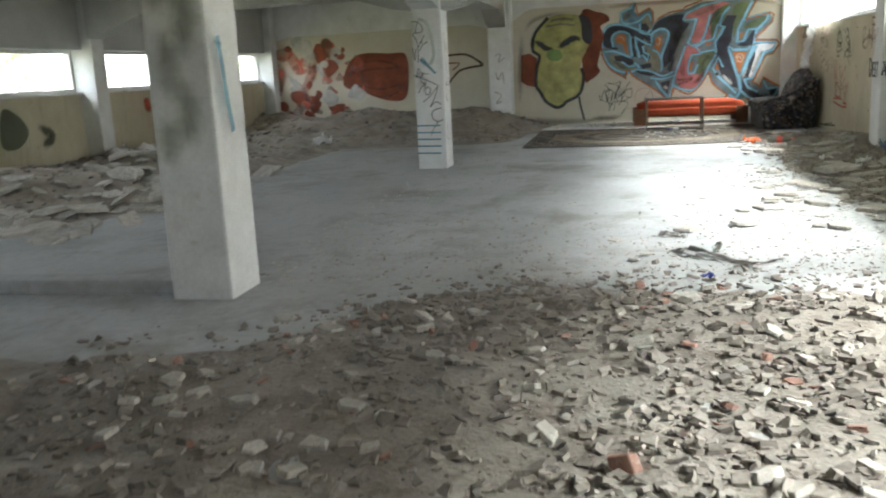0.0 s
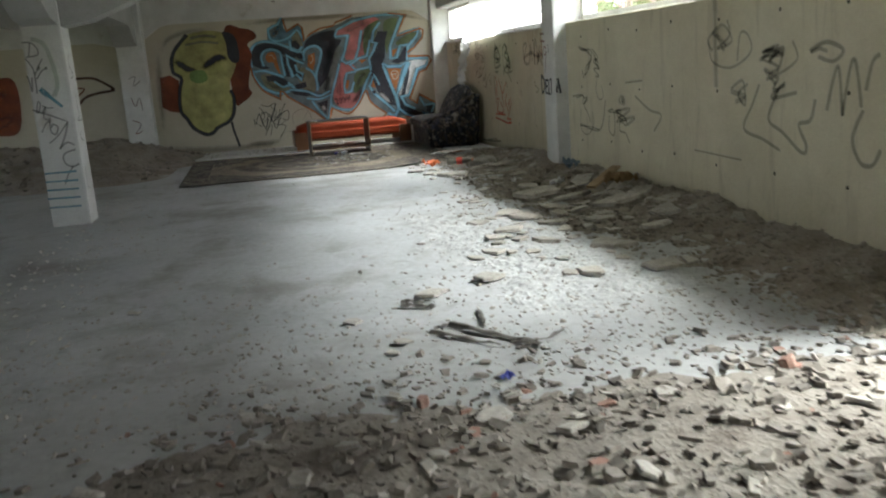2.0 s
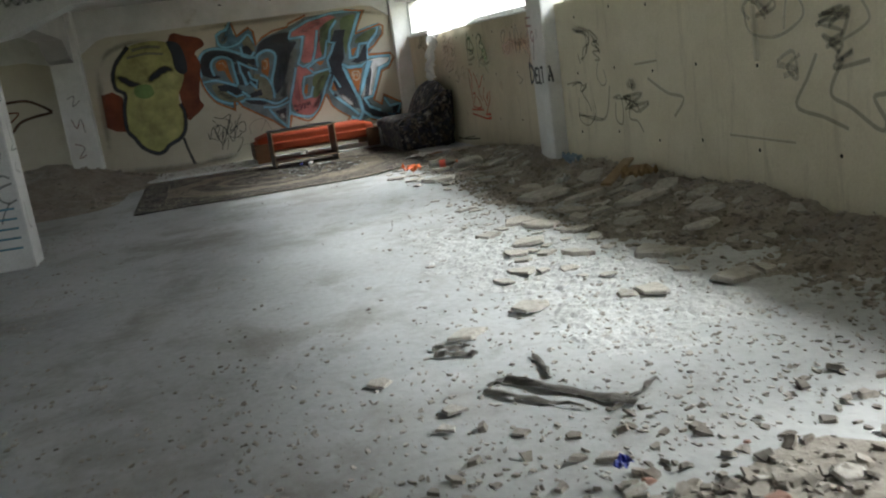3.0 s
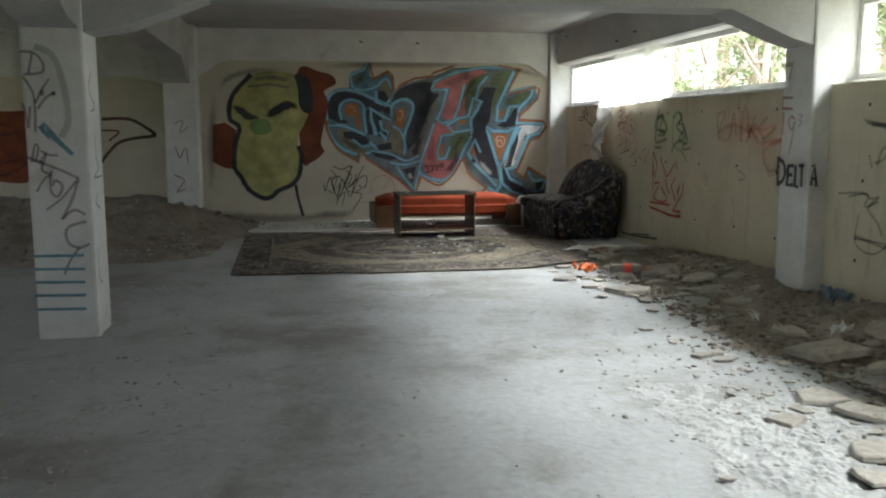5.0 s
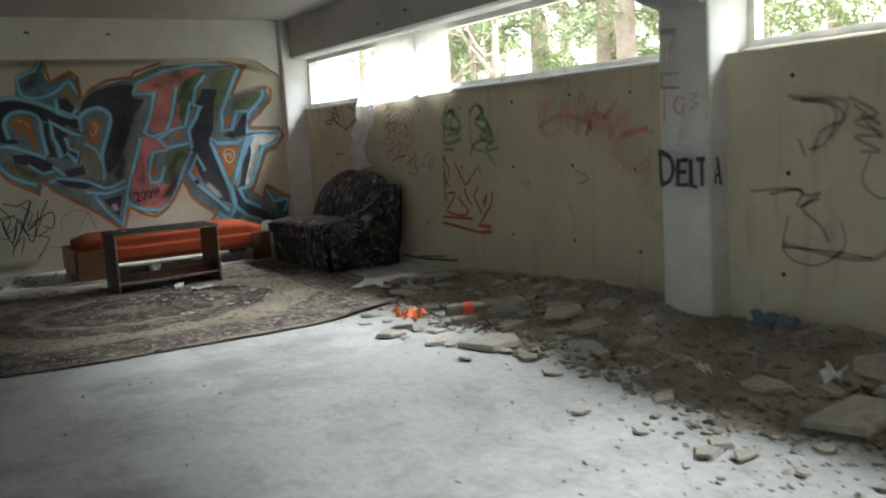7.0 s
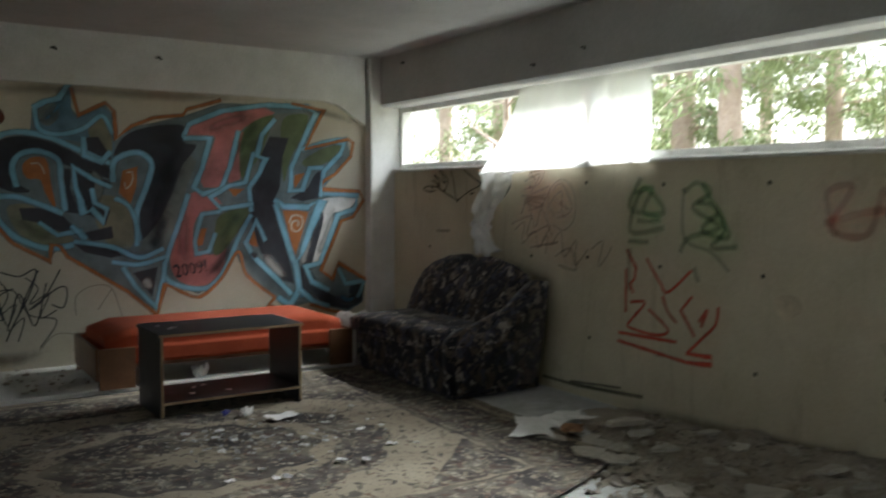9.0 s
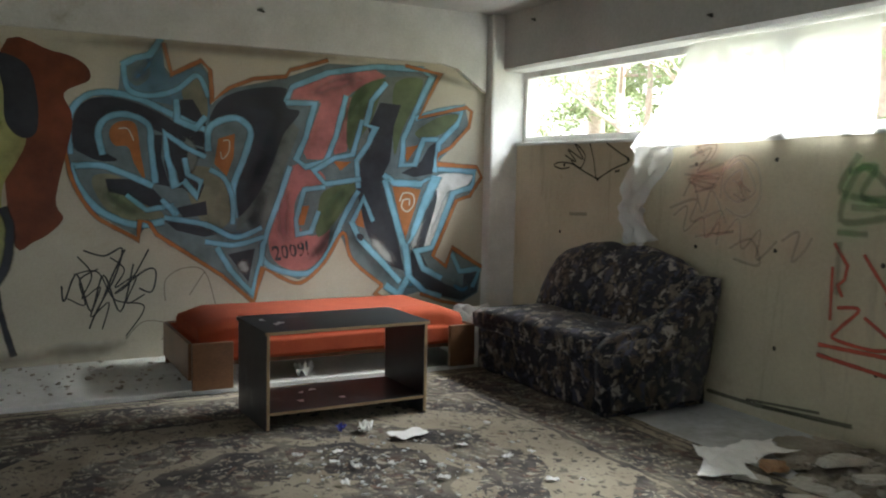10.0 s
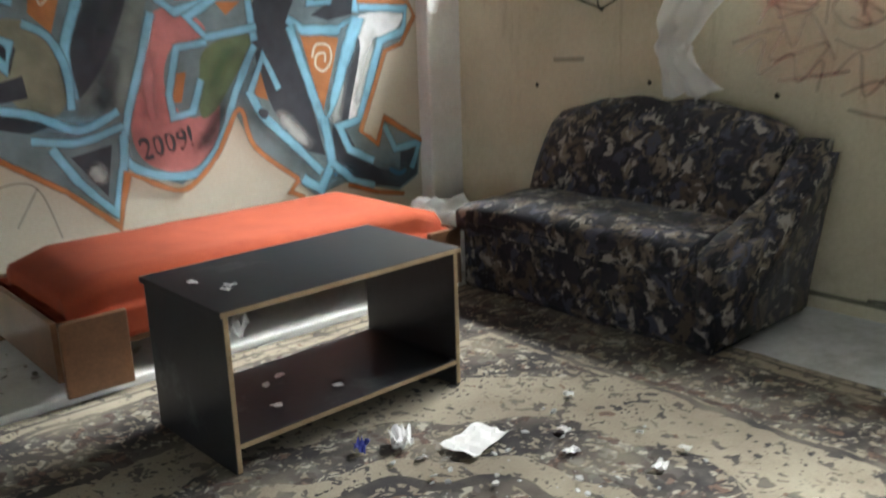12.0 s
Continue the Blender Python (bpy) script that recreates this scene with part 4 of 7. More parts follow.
# dark laths on the floor
for x0, y0, x1, y1, w in ((0.40, 6.52, 0.72, 6.02, 0.07), (0.28, 6.45, 0.55, 6.10, 0.045), (0.30, 6.50, 0.44, 6.56, 0.03), (0.62, 6.02, 0.90, 6.20, 0.03), (0.56, 6.44, 0.60, 6.72, 0.04), (0.22, 6.98, 0.40, 6.88, 0.06), (0.24, 7.08, 0.40, 7.0, 0.05)):
    L, a = math.hypot(x1 - x0, y1 - y0), math.atan2(y1 - y0, x1 - x0)
    bm = bmesh.new()
    side = []
    for i in range(13):
        t = i / 12 - 0.5
        ww = w * (0.75 + 0.5 * noise.noise((t * 5, x0 * 9, 1)))
        side.append([bm.verts.new((t * L, k * ww + 0.02 * noise.noise((t * 4, y0 * 7, 2)), 0.004 + 0.35 * w * (1 - 1.6 * k * k * 4 * 0.25) * (0.6 + noise.noise((t * 6, k, x1))))) for k in (-0.5, -0.25, 0, 0.25, 0.5)])
    for p, q in zip(side, side[1:]):
        for k in range(4):
            bm.faces.new((p[k], p[k + 1], q[k + 1], q[k]))
    bmesh.ops.solidify(bm, geom=list(bm.faces), thickness=0.006)
    ob = part("wooden_lath", bm, m_lath)
    ob.matrix_world = Matrix.LocRotScale(((x0 + x1) / 2, (y0 + y1) / 2, 0.004), Euler((0.03, 0, a)), None)
    tagged(ob, "twisted strip of dark weathered wood lying on the floor", "lath", "laths on the floor")
bm = bmesh.new()
box(bm, XW, CX0, 5.36, 5.52, 0.0, 0.09, 0.012)
solid("floor_kerb", bm, m_floor, "low concrete kerb between column and wall", "kerb")

# ---- litter ----
def crumpled(name, x, y, w, d, z, seed, label, material=None, lift_=0.02, turn=0.0):
    r = random.Random(seed)
    bm = bmesh.new()
    n = 7
    g = [[bm.verts.new(((i / n - 0.5) * w * (1 + 0.12 * noise.noise((j * 0.5, seed, 1))), (j / n - 0.5) * d * (1 + 0.12 * noise.noise((i * 0.5, seed, 2))),
                        0.003 + lift_ * (0.5 + noise.noise((i * 0.6, j * 0.6, seed * 1.7))))) for j in range(n + 1)] for i in range(n + 1)]
    for i in range(n):
        for j in range(n):
            corner = (i in (0, n - 1)) and (j in (0, n - 1))
            if not (corner and r.random() < 0.6):
                bm.faces.new((g[i][j], g[i + 1][j], g[i + 1][j + 1], g[i][j + 1]))
    ob = part(name, bm, material or m_paper)
    ob.matrix_world = pose(x, y, z, 0, 0, turn)
    return tagged(ob, label, "paper")




def torn_sheet(x, y, z, outline, label):
    """Paper torn to an outline, cut into small triangles and creased."""
    bm = bmesh.new()
    bm.faces.new([bm.verts.new((px, py, 0)) for px, py in outline])
    bmesh.ops.triangulate(bm, faces=bm.faces)
    bmesh.ops.subdivide_edges(bm, edges=list(bm.edges), cuts=4, use_grid_fill=True)
    for v in bm.verts:
        v.co.z = 0.012 + 0.05 * abs(noise.noise((v.co.x * 6, v.co.y * 6, 5))) + 0.012 * noise.noise((v.co.x * 22, v.co.y * 22, 9))
        v.co.x += 0.012 * noise.noise((v.co.x * 15, v.co.y * 15, 2))
        v.co.y += 0.012 * noise.noise((v.co.x * 15, v.co.y * 15, 4))
    ob = part("paper_sheet", bm, m_paper)
    ob.matrix_world = pose(x, y, z)
    return tagged(ob, label, "paper")


torn_sheet(2.33, 14.75, 0.02, ((-0.08, 0.22), (0.05, 0.14), (0.22, 0.17), (0.40, 0.13), (0.30, 0.03), (0.36, -0.08), (0.22, -0.04), (0.06, -0.10), (-0.06, -0.10), (-0.16, -0.28), (-0.30, -0.20), (-0.38, -0.12), (-0.22, 0.0)), "large torn white paper sheet lying on the floor")
crumpled("paper_sheet", 1.02, 15.74, 0.20, 0.14, 0.03, 5, "small white paper lying on the rug", None, 0.015, 10)
crumpled("paper_scrap", 0.84, 15.90, 0.10, 0.07, 0.03, 6, "crumpled white paper scrap on the rug", None, 0.05, 60)
m_blue = mat("blue_wrapper", (0.02, 0.03, 0.25), (0.05, 0.07, 0.4), 0.4)
crumpled("wrapper", 0.72, 15.95, 0.06, 0.04, 0.03, 7, "blue crumpled wrapper on the rug", m_blue, 0.04, 30)
crumpled("paper_scrap", 0.92, 17.11, 0.12, 0.09, 0.052, 8, "crumpled white tissue on the floor step", None, 0.09, 15)
r = random.Random(21)
for k in range(26):
    x, y = r.uniform(0.3, 1.6), r.uniform(14.6, 15.9)
    s = r.uniform(0.02, 0.06)
    crumpled("paper_scrap", x, y, s, s * 0.7, 0.028, 30 + k, "tiny torn scrap of white paper on the rug", None, 0.012, r.uniform(0, 360))
for k, (x, y, z) in enumerate(((0.43, 16.42, 0.556), (0.47, 16.27, 0.556), (0.50, 16.30, 0.556), (0.66, 16.42, 0.125), (0.74, 16.46, 0.125), (0.60, 16.25, 0.125), (0.84, 16.24, 0.125))):
    crumpled("paper_scrap", x, y, 0.04, 0.025, z, 70 + k, "tiny torn scrap of paper on the black table", None, 0.01, r.uniform(0, 360))
m_orangeplast = mat("orange_plastic", (0.6, 0.12, 0.03), (0.75, 0.2, 0.06), 0.4)
crumpled("plastic_bag", 1.66, 13.10, 0.20, 0.16, 0.04, 17, "crumpled orange plastic wrapping among broken slabs", m_orangeplast, 0.10, 20)
crumpled("cardboard_piece", 2.37, 14.56, 0.2, 0.13, 0.03, 13, "small brown cardboard piece by the paper", mat("cardboard", (0.28, 0.15, 0.08), (0.4, 0.24, 0.14), 0.9), 0.02, 50)
crumpled("plastic_bag", -4.63, 13.8, 0.3, 0.25, 0.14, 14, "white plastic bag on the dirt heap", None, 0.16, 20)


def bottle(x, y, z, turn):
    b = thing("plastic_bottle", pose(x, y, z, 0, 88, turn), "clear dirty plastic bottle lying on its side", "bottle")
    m = mat("dirty_pet", (0.35, 0.33, 0.28), (0.5, 0.48, 0.42), 0.15)
    m.node_tree.nodes["Principled BSDF"].inputs["Transmission Weight"].default_value = 0.6
    prof = ((0.0, 0.038), (0.02, 0.045), (0.10, 0.043), (0.12, 0.045), (0.20, 0.045), (0.25, 0.035), (0.29, 0.014), (0.31, 0.014))
    bm = bmesh.new()
    tube(bm, [(0, 0, h) for h, _ in prof], [q for _, q in prof], 14)
    part("body", bm, m, b, smooth=True)
    bm = bmesh.new()
    tube(bm, [(0, 0, 0.12), (0, 0, 0.19)], 0.0465, 14)
    part("label_band", bm, mat("label_red", (0.5, 0.05, 0.03), (0.6, 0.1, 0.06), 0.5), b, "faded red label band")
    bm = bmesh.new()
    tube(bm, [(0, 0, 0.308), (0, 0, 0.326)], 0.017, 12)
    part("cap", bm, m_orangeplast, b)


bottle(1.85, 12.95, 0.10, -25)

def on_rug(r):
    return (r.gauss(0.75, 0.28), r.gauss(15.35, 0.2), 0.03)


scatter("litter_crumbs", "pale shards and crumbs trodden into the rug", 170, on_rug, lambda r: 0.006 + 0.035 * r.random() ** 2, m_crust, seed=44, flatness=(0.08, 0.2))
# tie holes in the plaster
m_hole = mat("tie_hole", (0.02, 0.018, 0.015), (0.05, 0.045, 0.04), 1.0)
hole_bm = bmesh.new()
bmesh.ops.create_circle(hole_bm, cap_ends=True, radius=0.014, segments=10)
hole_me = mesh_of("tie_hole", hole_bm, m_hole)
wall_of = {n: next(o for o in scene.objects if o.name == n) for n in ("wall_east", "wall_east_near")}
for y in (6.2, 6.9, 7.6, 8.3, 9.0, 9.7, 10.4, 11.1, 12.4, 13.1, 13.8, 14.5, 15.2, 15.9, 16.6, 17.3):
    for z in (0.42, 0.98, 1.5):
        ob = new("tie_hole", hole_me)
        ob.matrix_world = pose((XE if y > 11.5 else XE2) - 0.002, y + 0.06 * math.sin(y * 7 + z), z + 0.02 * math.sin(y * 5), 0, -90, 0)
        ob.parent = wall_of["wall_east" if y > 11.5 else "wall_east_near"]
# white plastic bag stuffed behind the daybed
bm = bmesh.new()
bmesh.ops.create_icosphere(bm, subdivisions=4, radius=1)
for v in bm.verts:
    v.co = Vector((v.co.x * 0.13, v.co.y * 0.16, v.co.z * 0.2)) * (0.8 + 0.7 * abs(noise.noise(v.co * 2.3)) + 0.4 * abs(noise.noise(v.co * 5.5)) + 0.2 * abs(noise.noise(v.co * 11)))
ob = part("plastic_bag", bm, m_sheet, smooth=True)
ob.matrix_world = Matrix.LocRotScale((2.30, 17.30, 0.20), Euler((0.2, 0.3, 0.4)), (1.1, 1.6, 0.95))
tagged(ob, "crumpled white plastic bag between daybed and sofa", "plastic bag")
# small rusty anchors left in the beams
for x, y, z, host in ((0.09, YN - 0.055, 2.55, "beam_north"), (0.89, YN - 0.055, 2.54, "beam_north"), (2.925, 15.12, 2.41, "beam_east"), (2.925, 17.54, 2.61, "beam_east"), (2.925, 15.66, 2.36, "beam_east")):
    bm = bmesh.new()
    tube(bm, [(-0.03, 0, 0), (0.0, 0, 0.004), (0.02, 0, -0.012)], [0.006, 0.012, 0.009], 7)
    ob = part("anchor", bm, m_dark, next(o for o in scene.objects if o.name == host))
    ob.matrix_world = pose(x, y, z)

crumpled("paper_scrap", 2.4, 10.45, 0.16, 0.1, 0.06, 41, "crumpled white paper in the dirt", None, 0.07, 15)
crumpled("paper_scrap", 2.1, 10.95, 0.1, 0.05, 0.05, 42, "torn white paper scrap in the dirt", None, 0.04, 70)
crumpled("plastic_bag", 2.78, 11.05, 0.26, 0.12, 0.13, 43, "crumpled blue-grey plastic by the wall", mat("blue_plastic", (0.10, 0.15, 0.20), (0.2, 0.27, 0.33), 0.4), 0.09, 95)
crumpled("cardboard_piece", 2.7, 9.6, 0.3, 0.2, 0.15, 44, "torn brown cardboard on the dirt by the wall", mat("brown_card", (0.22, 0.14, 0.07), (0.36, 0.25, 0.13), 0.9), 0.1, 30)
crumpled("paper_scrap", 0.42, 5.55, 0.07, 0.05, 0.05, 45, "small blue wrapper in the rubble", m_blue, 0.03, 30)

from mathutils.geometry import tessellate_polygon

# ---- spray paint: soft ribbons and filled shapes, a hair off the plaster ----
# the stain brown serves real stains and the shade painted round the mural
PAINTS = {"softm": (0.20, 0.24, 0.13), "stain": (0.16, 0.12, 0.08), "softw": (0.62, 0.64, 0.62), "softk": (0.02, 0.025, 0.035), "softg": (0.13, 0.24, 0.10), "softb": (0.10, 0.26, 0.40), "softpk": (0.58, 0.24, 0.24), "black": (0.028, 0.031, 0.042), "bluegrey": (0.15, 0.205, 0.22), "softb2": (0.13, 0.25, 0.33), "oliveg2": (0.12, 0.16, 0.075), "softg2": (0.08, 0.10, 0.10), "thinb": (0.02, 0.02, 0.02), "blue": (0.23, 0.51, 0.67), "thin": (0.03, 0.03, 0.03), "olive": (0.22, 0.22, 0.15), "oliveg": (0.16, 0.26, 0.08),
          "greydark": (0.16, 0.185, 0.17), "pink": (0.50, 0.18, 0.17), "orange": (0.44, 0.16, 0.045), "white": (0.75, 0.77, 0.76), "cream": (0.6, 0.52, 0.38),
          "redbrown": (0.20, 0.045, 0.015), "yellow": (0.40, 0.39, 0.15), "brown": (0.10, 0.05, 0.03), "grey": (0.13, 0.12, 0.10), "green": (0.10, 0.33, 0.09),
          "greenpale": (0.25, 0.42, 0.20), "red": (0.52, 0.075, 0.04), "pinkred": (0.75, 0.19, 0.15), "violet": (0.13, 0.065, 0.075), "bluepaint": (0.10, 0.28, 0.38),
          "redwhite": (0.50, 0.14, 0.09), "whitepaint": (0.75, 0.72, 0.66), "mossd": (0.06, 0.09, 0.06), "moss": (0.12, 0.14, 0.05), "redpale": (0.5, 0.25, 0.22)}
FAINT = {"softm": 0.55, "stain": 0.45, "softw": 0.6, "softk": 0.7, "softg": 0.6, "softb": 0.6, "softpk": 0.6, "redbrown": 0.9, "mossd": 0.7, "thin": 0.45, "thinb": 0.8, "softb2": 0.85, "softg2": 0.5, "violet": 0.6, "red": 0.85, "blue": 0.9, "orange": 0.9, "pinkred": 0.36, "grey": 0.4, "greenpale": 0.4, "redpale": 0.5, "redwhite": 0.55, "whitepaint": 0.6, "moss": 0.2, "green": 0.5, "bluepaint": 0.8}
paint_mats = {}


def paint(colour):
    if colour in paint_mats:
        return paint_mats[colour]
    c = PAINTS[colour]
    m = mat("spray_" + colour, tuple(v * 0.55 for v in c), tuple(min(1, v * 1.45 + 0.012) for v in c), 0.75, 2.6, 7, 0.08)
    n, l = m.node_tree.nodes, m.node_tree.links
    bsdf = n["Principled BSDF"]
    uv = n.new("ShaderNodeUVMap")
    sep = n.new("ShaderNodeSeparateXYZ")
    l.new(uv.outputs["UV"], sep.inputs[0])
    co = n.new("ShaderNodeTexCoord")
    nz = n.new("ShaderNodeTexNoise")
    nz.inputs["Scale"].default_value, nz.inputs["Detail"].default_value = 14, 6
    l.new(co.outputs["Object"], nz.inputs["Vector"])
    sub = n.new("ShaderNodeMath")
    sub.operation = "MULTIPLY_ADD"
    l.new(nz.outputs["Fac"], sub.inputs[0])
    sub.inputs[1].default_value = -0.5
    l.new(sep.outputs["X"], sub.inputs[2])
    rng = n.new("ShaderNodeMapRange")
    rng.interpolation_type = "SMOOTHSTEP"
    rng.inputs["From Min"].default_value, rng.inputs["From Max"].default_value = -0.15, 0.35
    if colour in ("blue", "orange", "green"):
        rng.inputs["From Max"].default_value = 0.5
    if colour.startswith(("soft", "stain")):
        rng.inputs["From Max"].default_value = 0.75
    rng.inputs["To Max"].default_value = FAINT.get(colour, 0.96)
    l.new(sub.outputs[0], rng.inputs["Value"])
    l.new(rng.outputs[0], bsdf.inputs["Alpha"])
    paint_mats[colour] = m
    return m


PLANES = {"N": lambda u, v, d: (u, YN - d, v), "E": lambda u, v, d: (XE - d, u, v), "S": lambda u, v, d: (u, 11.5 - d, v), "C": lambda u, v, d: (CX1 + d, u, v),
          "S2": lambda u, v, d: (u, 5.27 - d, v), "NF": lambda u, v, d: (u, 17.68 - d, v), "E2": lambda u, v, d: (XE2 - d, u, v), "W": lambda u, v, d: (XW + d, u, v), "B": lambda u, v, d: (u, 11.52 - d, v), "P": lambda u, v, d: (2.80 - d, u, v)}
layer = [0]


def graffiti(name, label):
    return thing(name, pose(0, 0, 0), label, "graffiti")


def lift():
    layer[0] += 1
    return 0.002 + 0.00013 * layer[0]


def spray(tag, plane, pts, width, colour, smooth):
    line = spline([(*p, 0) for p in pts], 6) if smooth else [Vector((*p, 0)) for p in pts]
    bm = bmesh.new()
    uv = bm.loops.layers.uv.new("UVMap")
    if plane == "E2":
        width *= 1.5
    if plane == "N" and colour in ("blue", "orange"):
        width *= 1.35 if colour == "blue" else 1.15
    d, rows, n = lift(), [], len(line)
    for i, p in enumerate(line):
        t = (line[min(i + 1, n - 1)] - line[max(i - 1, 0)])
        t = t.normalized() if t.length > 1e-6 else Vector((1, 0, 0))
        s = Vector((-t.y, t.x, 0)) * width * 0.62
        if 0 < i < n - 1 and not smooth:
            a, b = (p - line[i - 1]).normalized(), (line[i + 1] - p).normalized()
            s *= min(1.8, 1 / max(0.35, math.sqrt(max(0.0, (1 + a.dot(b)) / 2))))
        rows.append([bm.verts.new(PLANES[plane](*(p + s * k).xy, d)) for k in (-1, 0, 1)])
    for a, b in zip(rows, rows[1:]):
        for k in (0, 1):
            f = bm.faces.new((a[k], a[k + 1], b[k + 1], b[k]))
            i = rows.index(a)
            for lp, x, j in zip(f.loops, (k, k + 1, k + 1, k), (i, i, i + 1, i + 1)):
                end = min(1.0, 3.0 * min(j, n - 1 - j) / (n - 1)) if width > 0.09 else 1.0
                lp[uv].uv = ((1 - abs(x - 1)) * end, 0.5)
    part("stroke", bm, paint(colour), tag)


def fill(tag, plane, pts, colour, smooth):
    line = spline([(*p, 0) for p in pts], 5, True) if smooth else [Vector((*p, 0)) for p in pts]
    bm = bmesh.new()
    uv = bm.loops.layers.uv.new("UVMap")
    d = lift()
    vs = [bm.verts.new(PLANES[plane](p.x, p.y, d)) for p in line]
    for tri in tessellate_polygon([line]):
        f = bm.faces.new([vs[k] for k in tri])
        for lp in f.loops:
            lp[uv].uv = (1, 0.5)
    part("painted_area", bm, paint(colour), tag)


def letters(tag, text, m, height, colour, width=1.0, bold=0.004):
    cu = bpy.data.curves.new("letters", "FONT")
    cu.body, cu.size, cu.resolution_u, cu.offset = text, height / 0.7, 3, bold
    ob = bpy.data.objects.new("letters", cu)
    me = bpy.data.meshes.new_from_object(ob)
    bpy.data.objects.remove(ob)
    me.transform(m @ Matrix.Diagonal((width, 1, 1, 1)))
    layer_uv = me.uv_layers.new(name="UVMap")
    for d in layer_uv.data:
        d.uv = (1, 0.5)
    me.materials.append(paint(colour))
    new("letters", me).parent = tag

# ---- paint on the walls ----
tag = graffiti("graffiti_mural", "large wild-style spray mural in blue, black, pink and orange")
fill(tag, "N", [(-0.43, 1.59), (-0.38, 1.77), (-0.27, 1.85), (-0.09, 1.9), (-0.07, 2.06), (0.14, 2.2), (0.26, 2.04), (0.46, 2.15), (0.54, 2.05), (0.54, 1.85), (0.67, 1.97), (1.09, 2.08), (1.42, 2.21), (2.07, 2.23), (2.38, 2.19), (2.2, 1.83), (2.63, 1.94), (2.67, 1.78), (2.38, 1.48), (2.75, 1.44), (2.69, 1.23), (2.55, 1.17), (2.34, 0.72), (2.46, 0.62), (2.52, 0.77), (2.82, 0.6), (2.79, 0.39), (2.63, 0.31), (2.22, 0.42), (2.01, 0.37), (1.89, 0.48), (1.63, 0.7), (1.54, 0.89), (1.4, 0.69), (1.2, 0.56), (0.93, 0.68), (0.84, 0.44), (0.61, 0.63), (0.15, 0.93), (0.1, 1), (0.03, 0.91), (-0.25, 1.07), (-0.38, 1.27)], "bluegrey", False)
fill(tag, "N", [(-0.06, 2.08), (0.12, 2.19), (0.19, 2.29), (0.21, 2.18), (0.24, 2.04), (0.4, 2.11), (0.51, 2.07), (0.53, 1.88), (0.5, 1.69), (0.27, 1.83), (0.01, 1.86), (-0.05, 1.94)], "softb2", True)
fill(tag, "N", [(-0.04, 2.09), (0.08, 2.14), (0.12, 2.03), (0.04, 1.95), (-0.02, 1.99)], "greydark", True)
fill(tag, "N", [(0.34, 1.96), (0.46, 2.05), (0.51, 1.9), (0.5, 1.75), (0.37, 1.83)], "olive", True)
fill(tag, "N", [(-0.25, 1.33), (-0.1, 1.33), (0.05, 1.2), (0.21, 1.05), (0.05, 1), (-0.15, 1.08), (-0.25, 1.23)], "olive", True)
fill(tag, "N", [(0.35, 1.37), (0.53, 1.4), (0.65, 1.28), (0.69, 1.06), (0.58, 0.95), (0.43, 1.07)], "olive", True)
fill(tag, "N", [(0.88, 1.52), (1.13, 1.77), (1.2, 1.7), (1.08, 1.39), (0.96, 0.98), (0.86, 0.9), (0.71, 0.95), (0.76, 1.08)], "greydark", False)
fill(tag, "N", [(1.61, 1.94), (1.91, 2.14), (2.28, 2.18), (2.12, 1.84), (1.94, 1.88), (1.85, 1.48), (1.7, 1.39), (1.63, 1.52)], "greydark", False)
fill(tag, "N", [(1.12, 1.99), (1.42, 2.12), (1.81, 2.19), (1.91, 2.15), (1.81, 2.08), (1.63, 2.01), (1.56, 1.94), (1.47, 1.65), (1.41, 1.48), (1.26, 1.48), (1.23, 1.54), (1.37, 1.91), (1.11, 1.9)], "pink", False)
fill(tag, "N", [(1.58, 1.96), (1.71, 1.99), (1.63, 1.76), (1.58, 1.55), (1.48, 1.52), (1.46, 1.62)], "pink", False)
fill(tag, "N", [(1.12, 1.4), (1.29, 1.43), (1.41, 1.34), (1.33, 1.27), (1.21, 1.24), (1.16, 1.07), (1.25, 0.91), (1.38, 0.92), (1.45, 1.06), (1.42, 0.78), (1.25, 0.63), (1.06, 0.67), (0.97, 0.8), (0.99, 1.03)], "pink", True)
fill(tag, "N", [(1.63, 1.99), (1.89, 2.13), (1.85, 1.97), (1.78, 1.78), (1.7, 1.67), (1.66, 1.55), (1.58, 1.62)], "oliveg2", True)
fill(tag, "N", [(1.4, 1.24), (1.62, 1.31), (1.66, 1.24), (1.52, 1.04), (1.42, 0.92), (1.34, 0.9), (1.35, 1.09)], "oliveg2", True)
fill(tag, "N", [(1.99, 2.1), (2.22, 2.15), (2.2, 2.01), (2.12, 1.86), (2.05, 1.72), (1.99, 1.53), (1.97, 1.81)], "oliveg2", True)
fill(tag, "N", [(2.17, 1.72), (2.38, 1.85), (2.56, 1.88), (2.47, 1.75), (2.27, 1.67)], "oliveg2", True)
fill(tag, "N", [(-0.38, 1.53), (-0.38, 1.69), (-0.32, 1.81), (-0.2, 1.86), (-0.03, 1.85), (0.17, 1.78), (0.35, 1.68), (0.5, 1.64), (0.51, 1.55), (0.35, 1.58), (0.16, 1.65), (-0.03, 1.74), (-0.17, 1.72), (-0.22, 1.63), (-0.2, 1.51), (-0.1, 1.44), (-0.21, 1.43), (-0.31, 1.47)], "black", True)
fill(tag, "N", [(0.29, 1.87), (0.41, 1.88), (0.5, 1.73), (0.5, 1.66), (0.36, 1.69), (0.29, 1.76)], "black", False)
fill(tag, "N", [(0.22, 1.62), (0.5, 1.52), (0.49, 1.47), (0.37, 1.46), (0.4, 1.35), (0.49, 1.28), (0.45, 1.17), (0.34, 1.25), (0.25, 1.26), (0.21, 1.43)], "black", False)
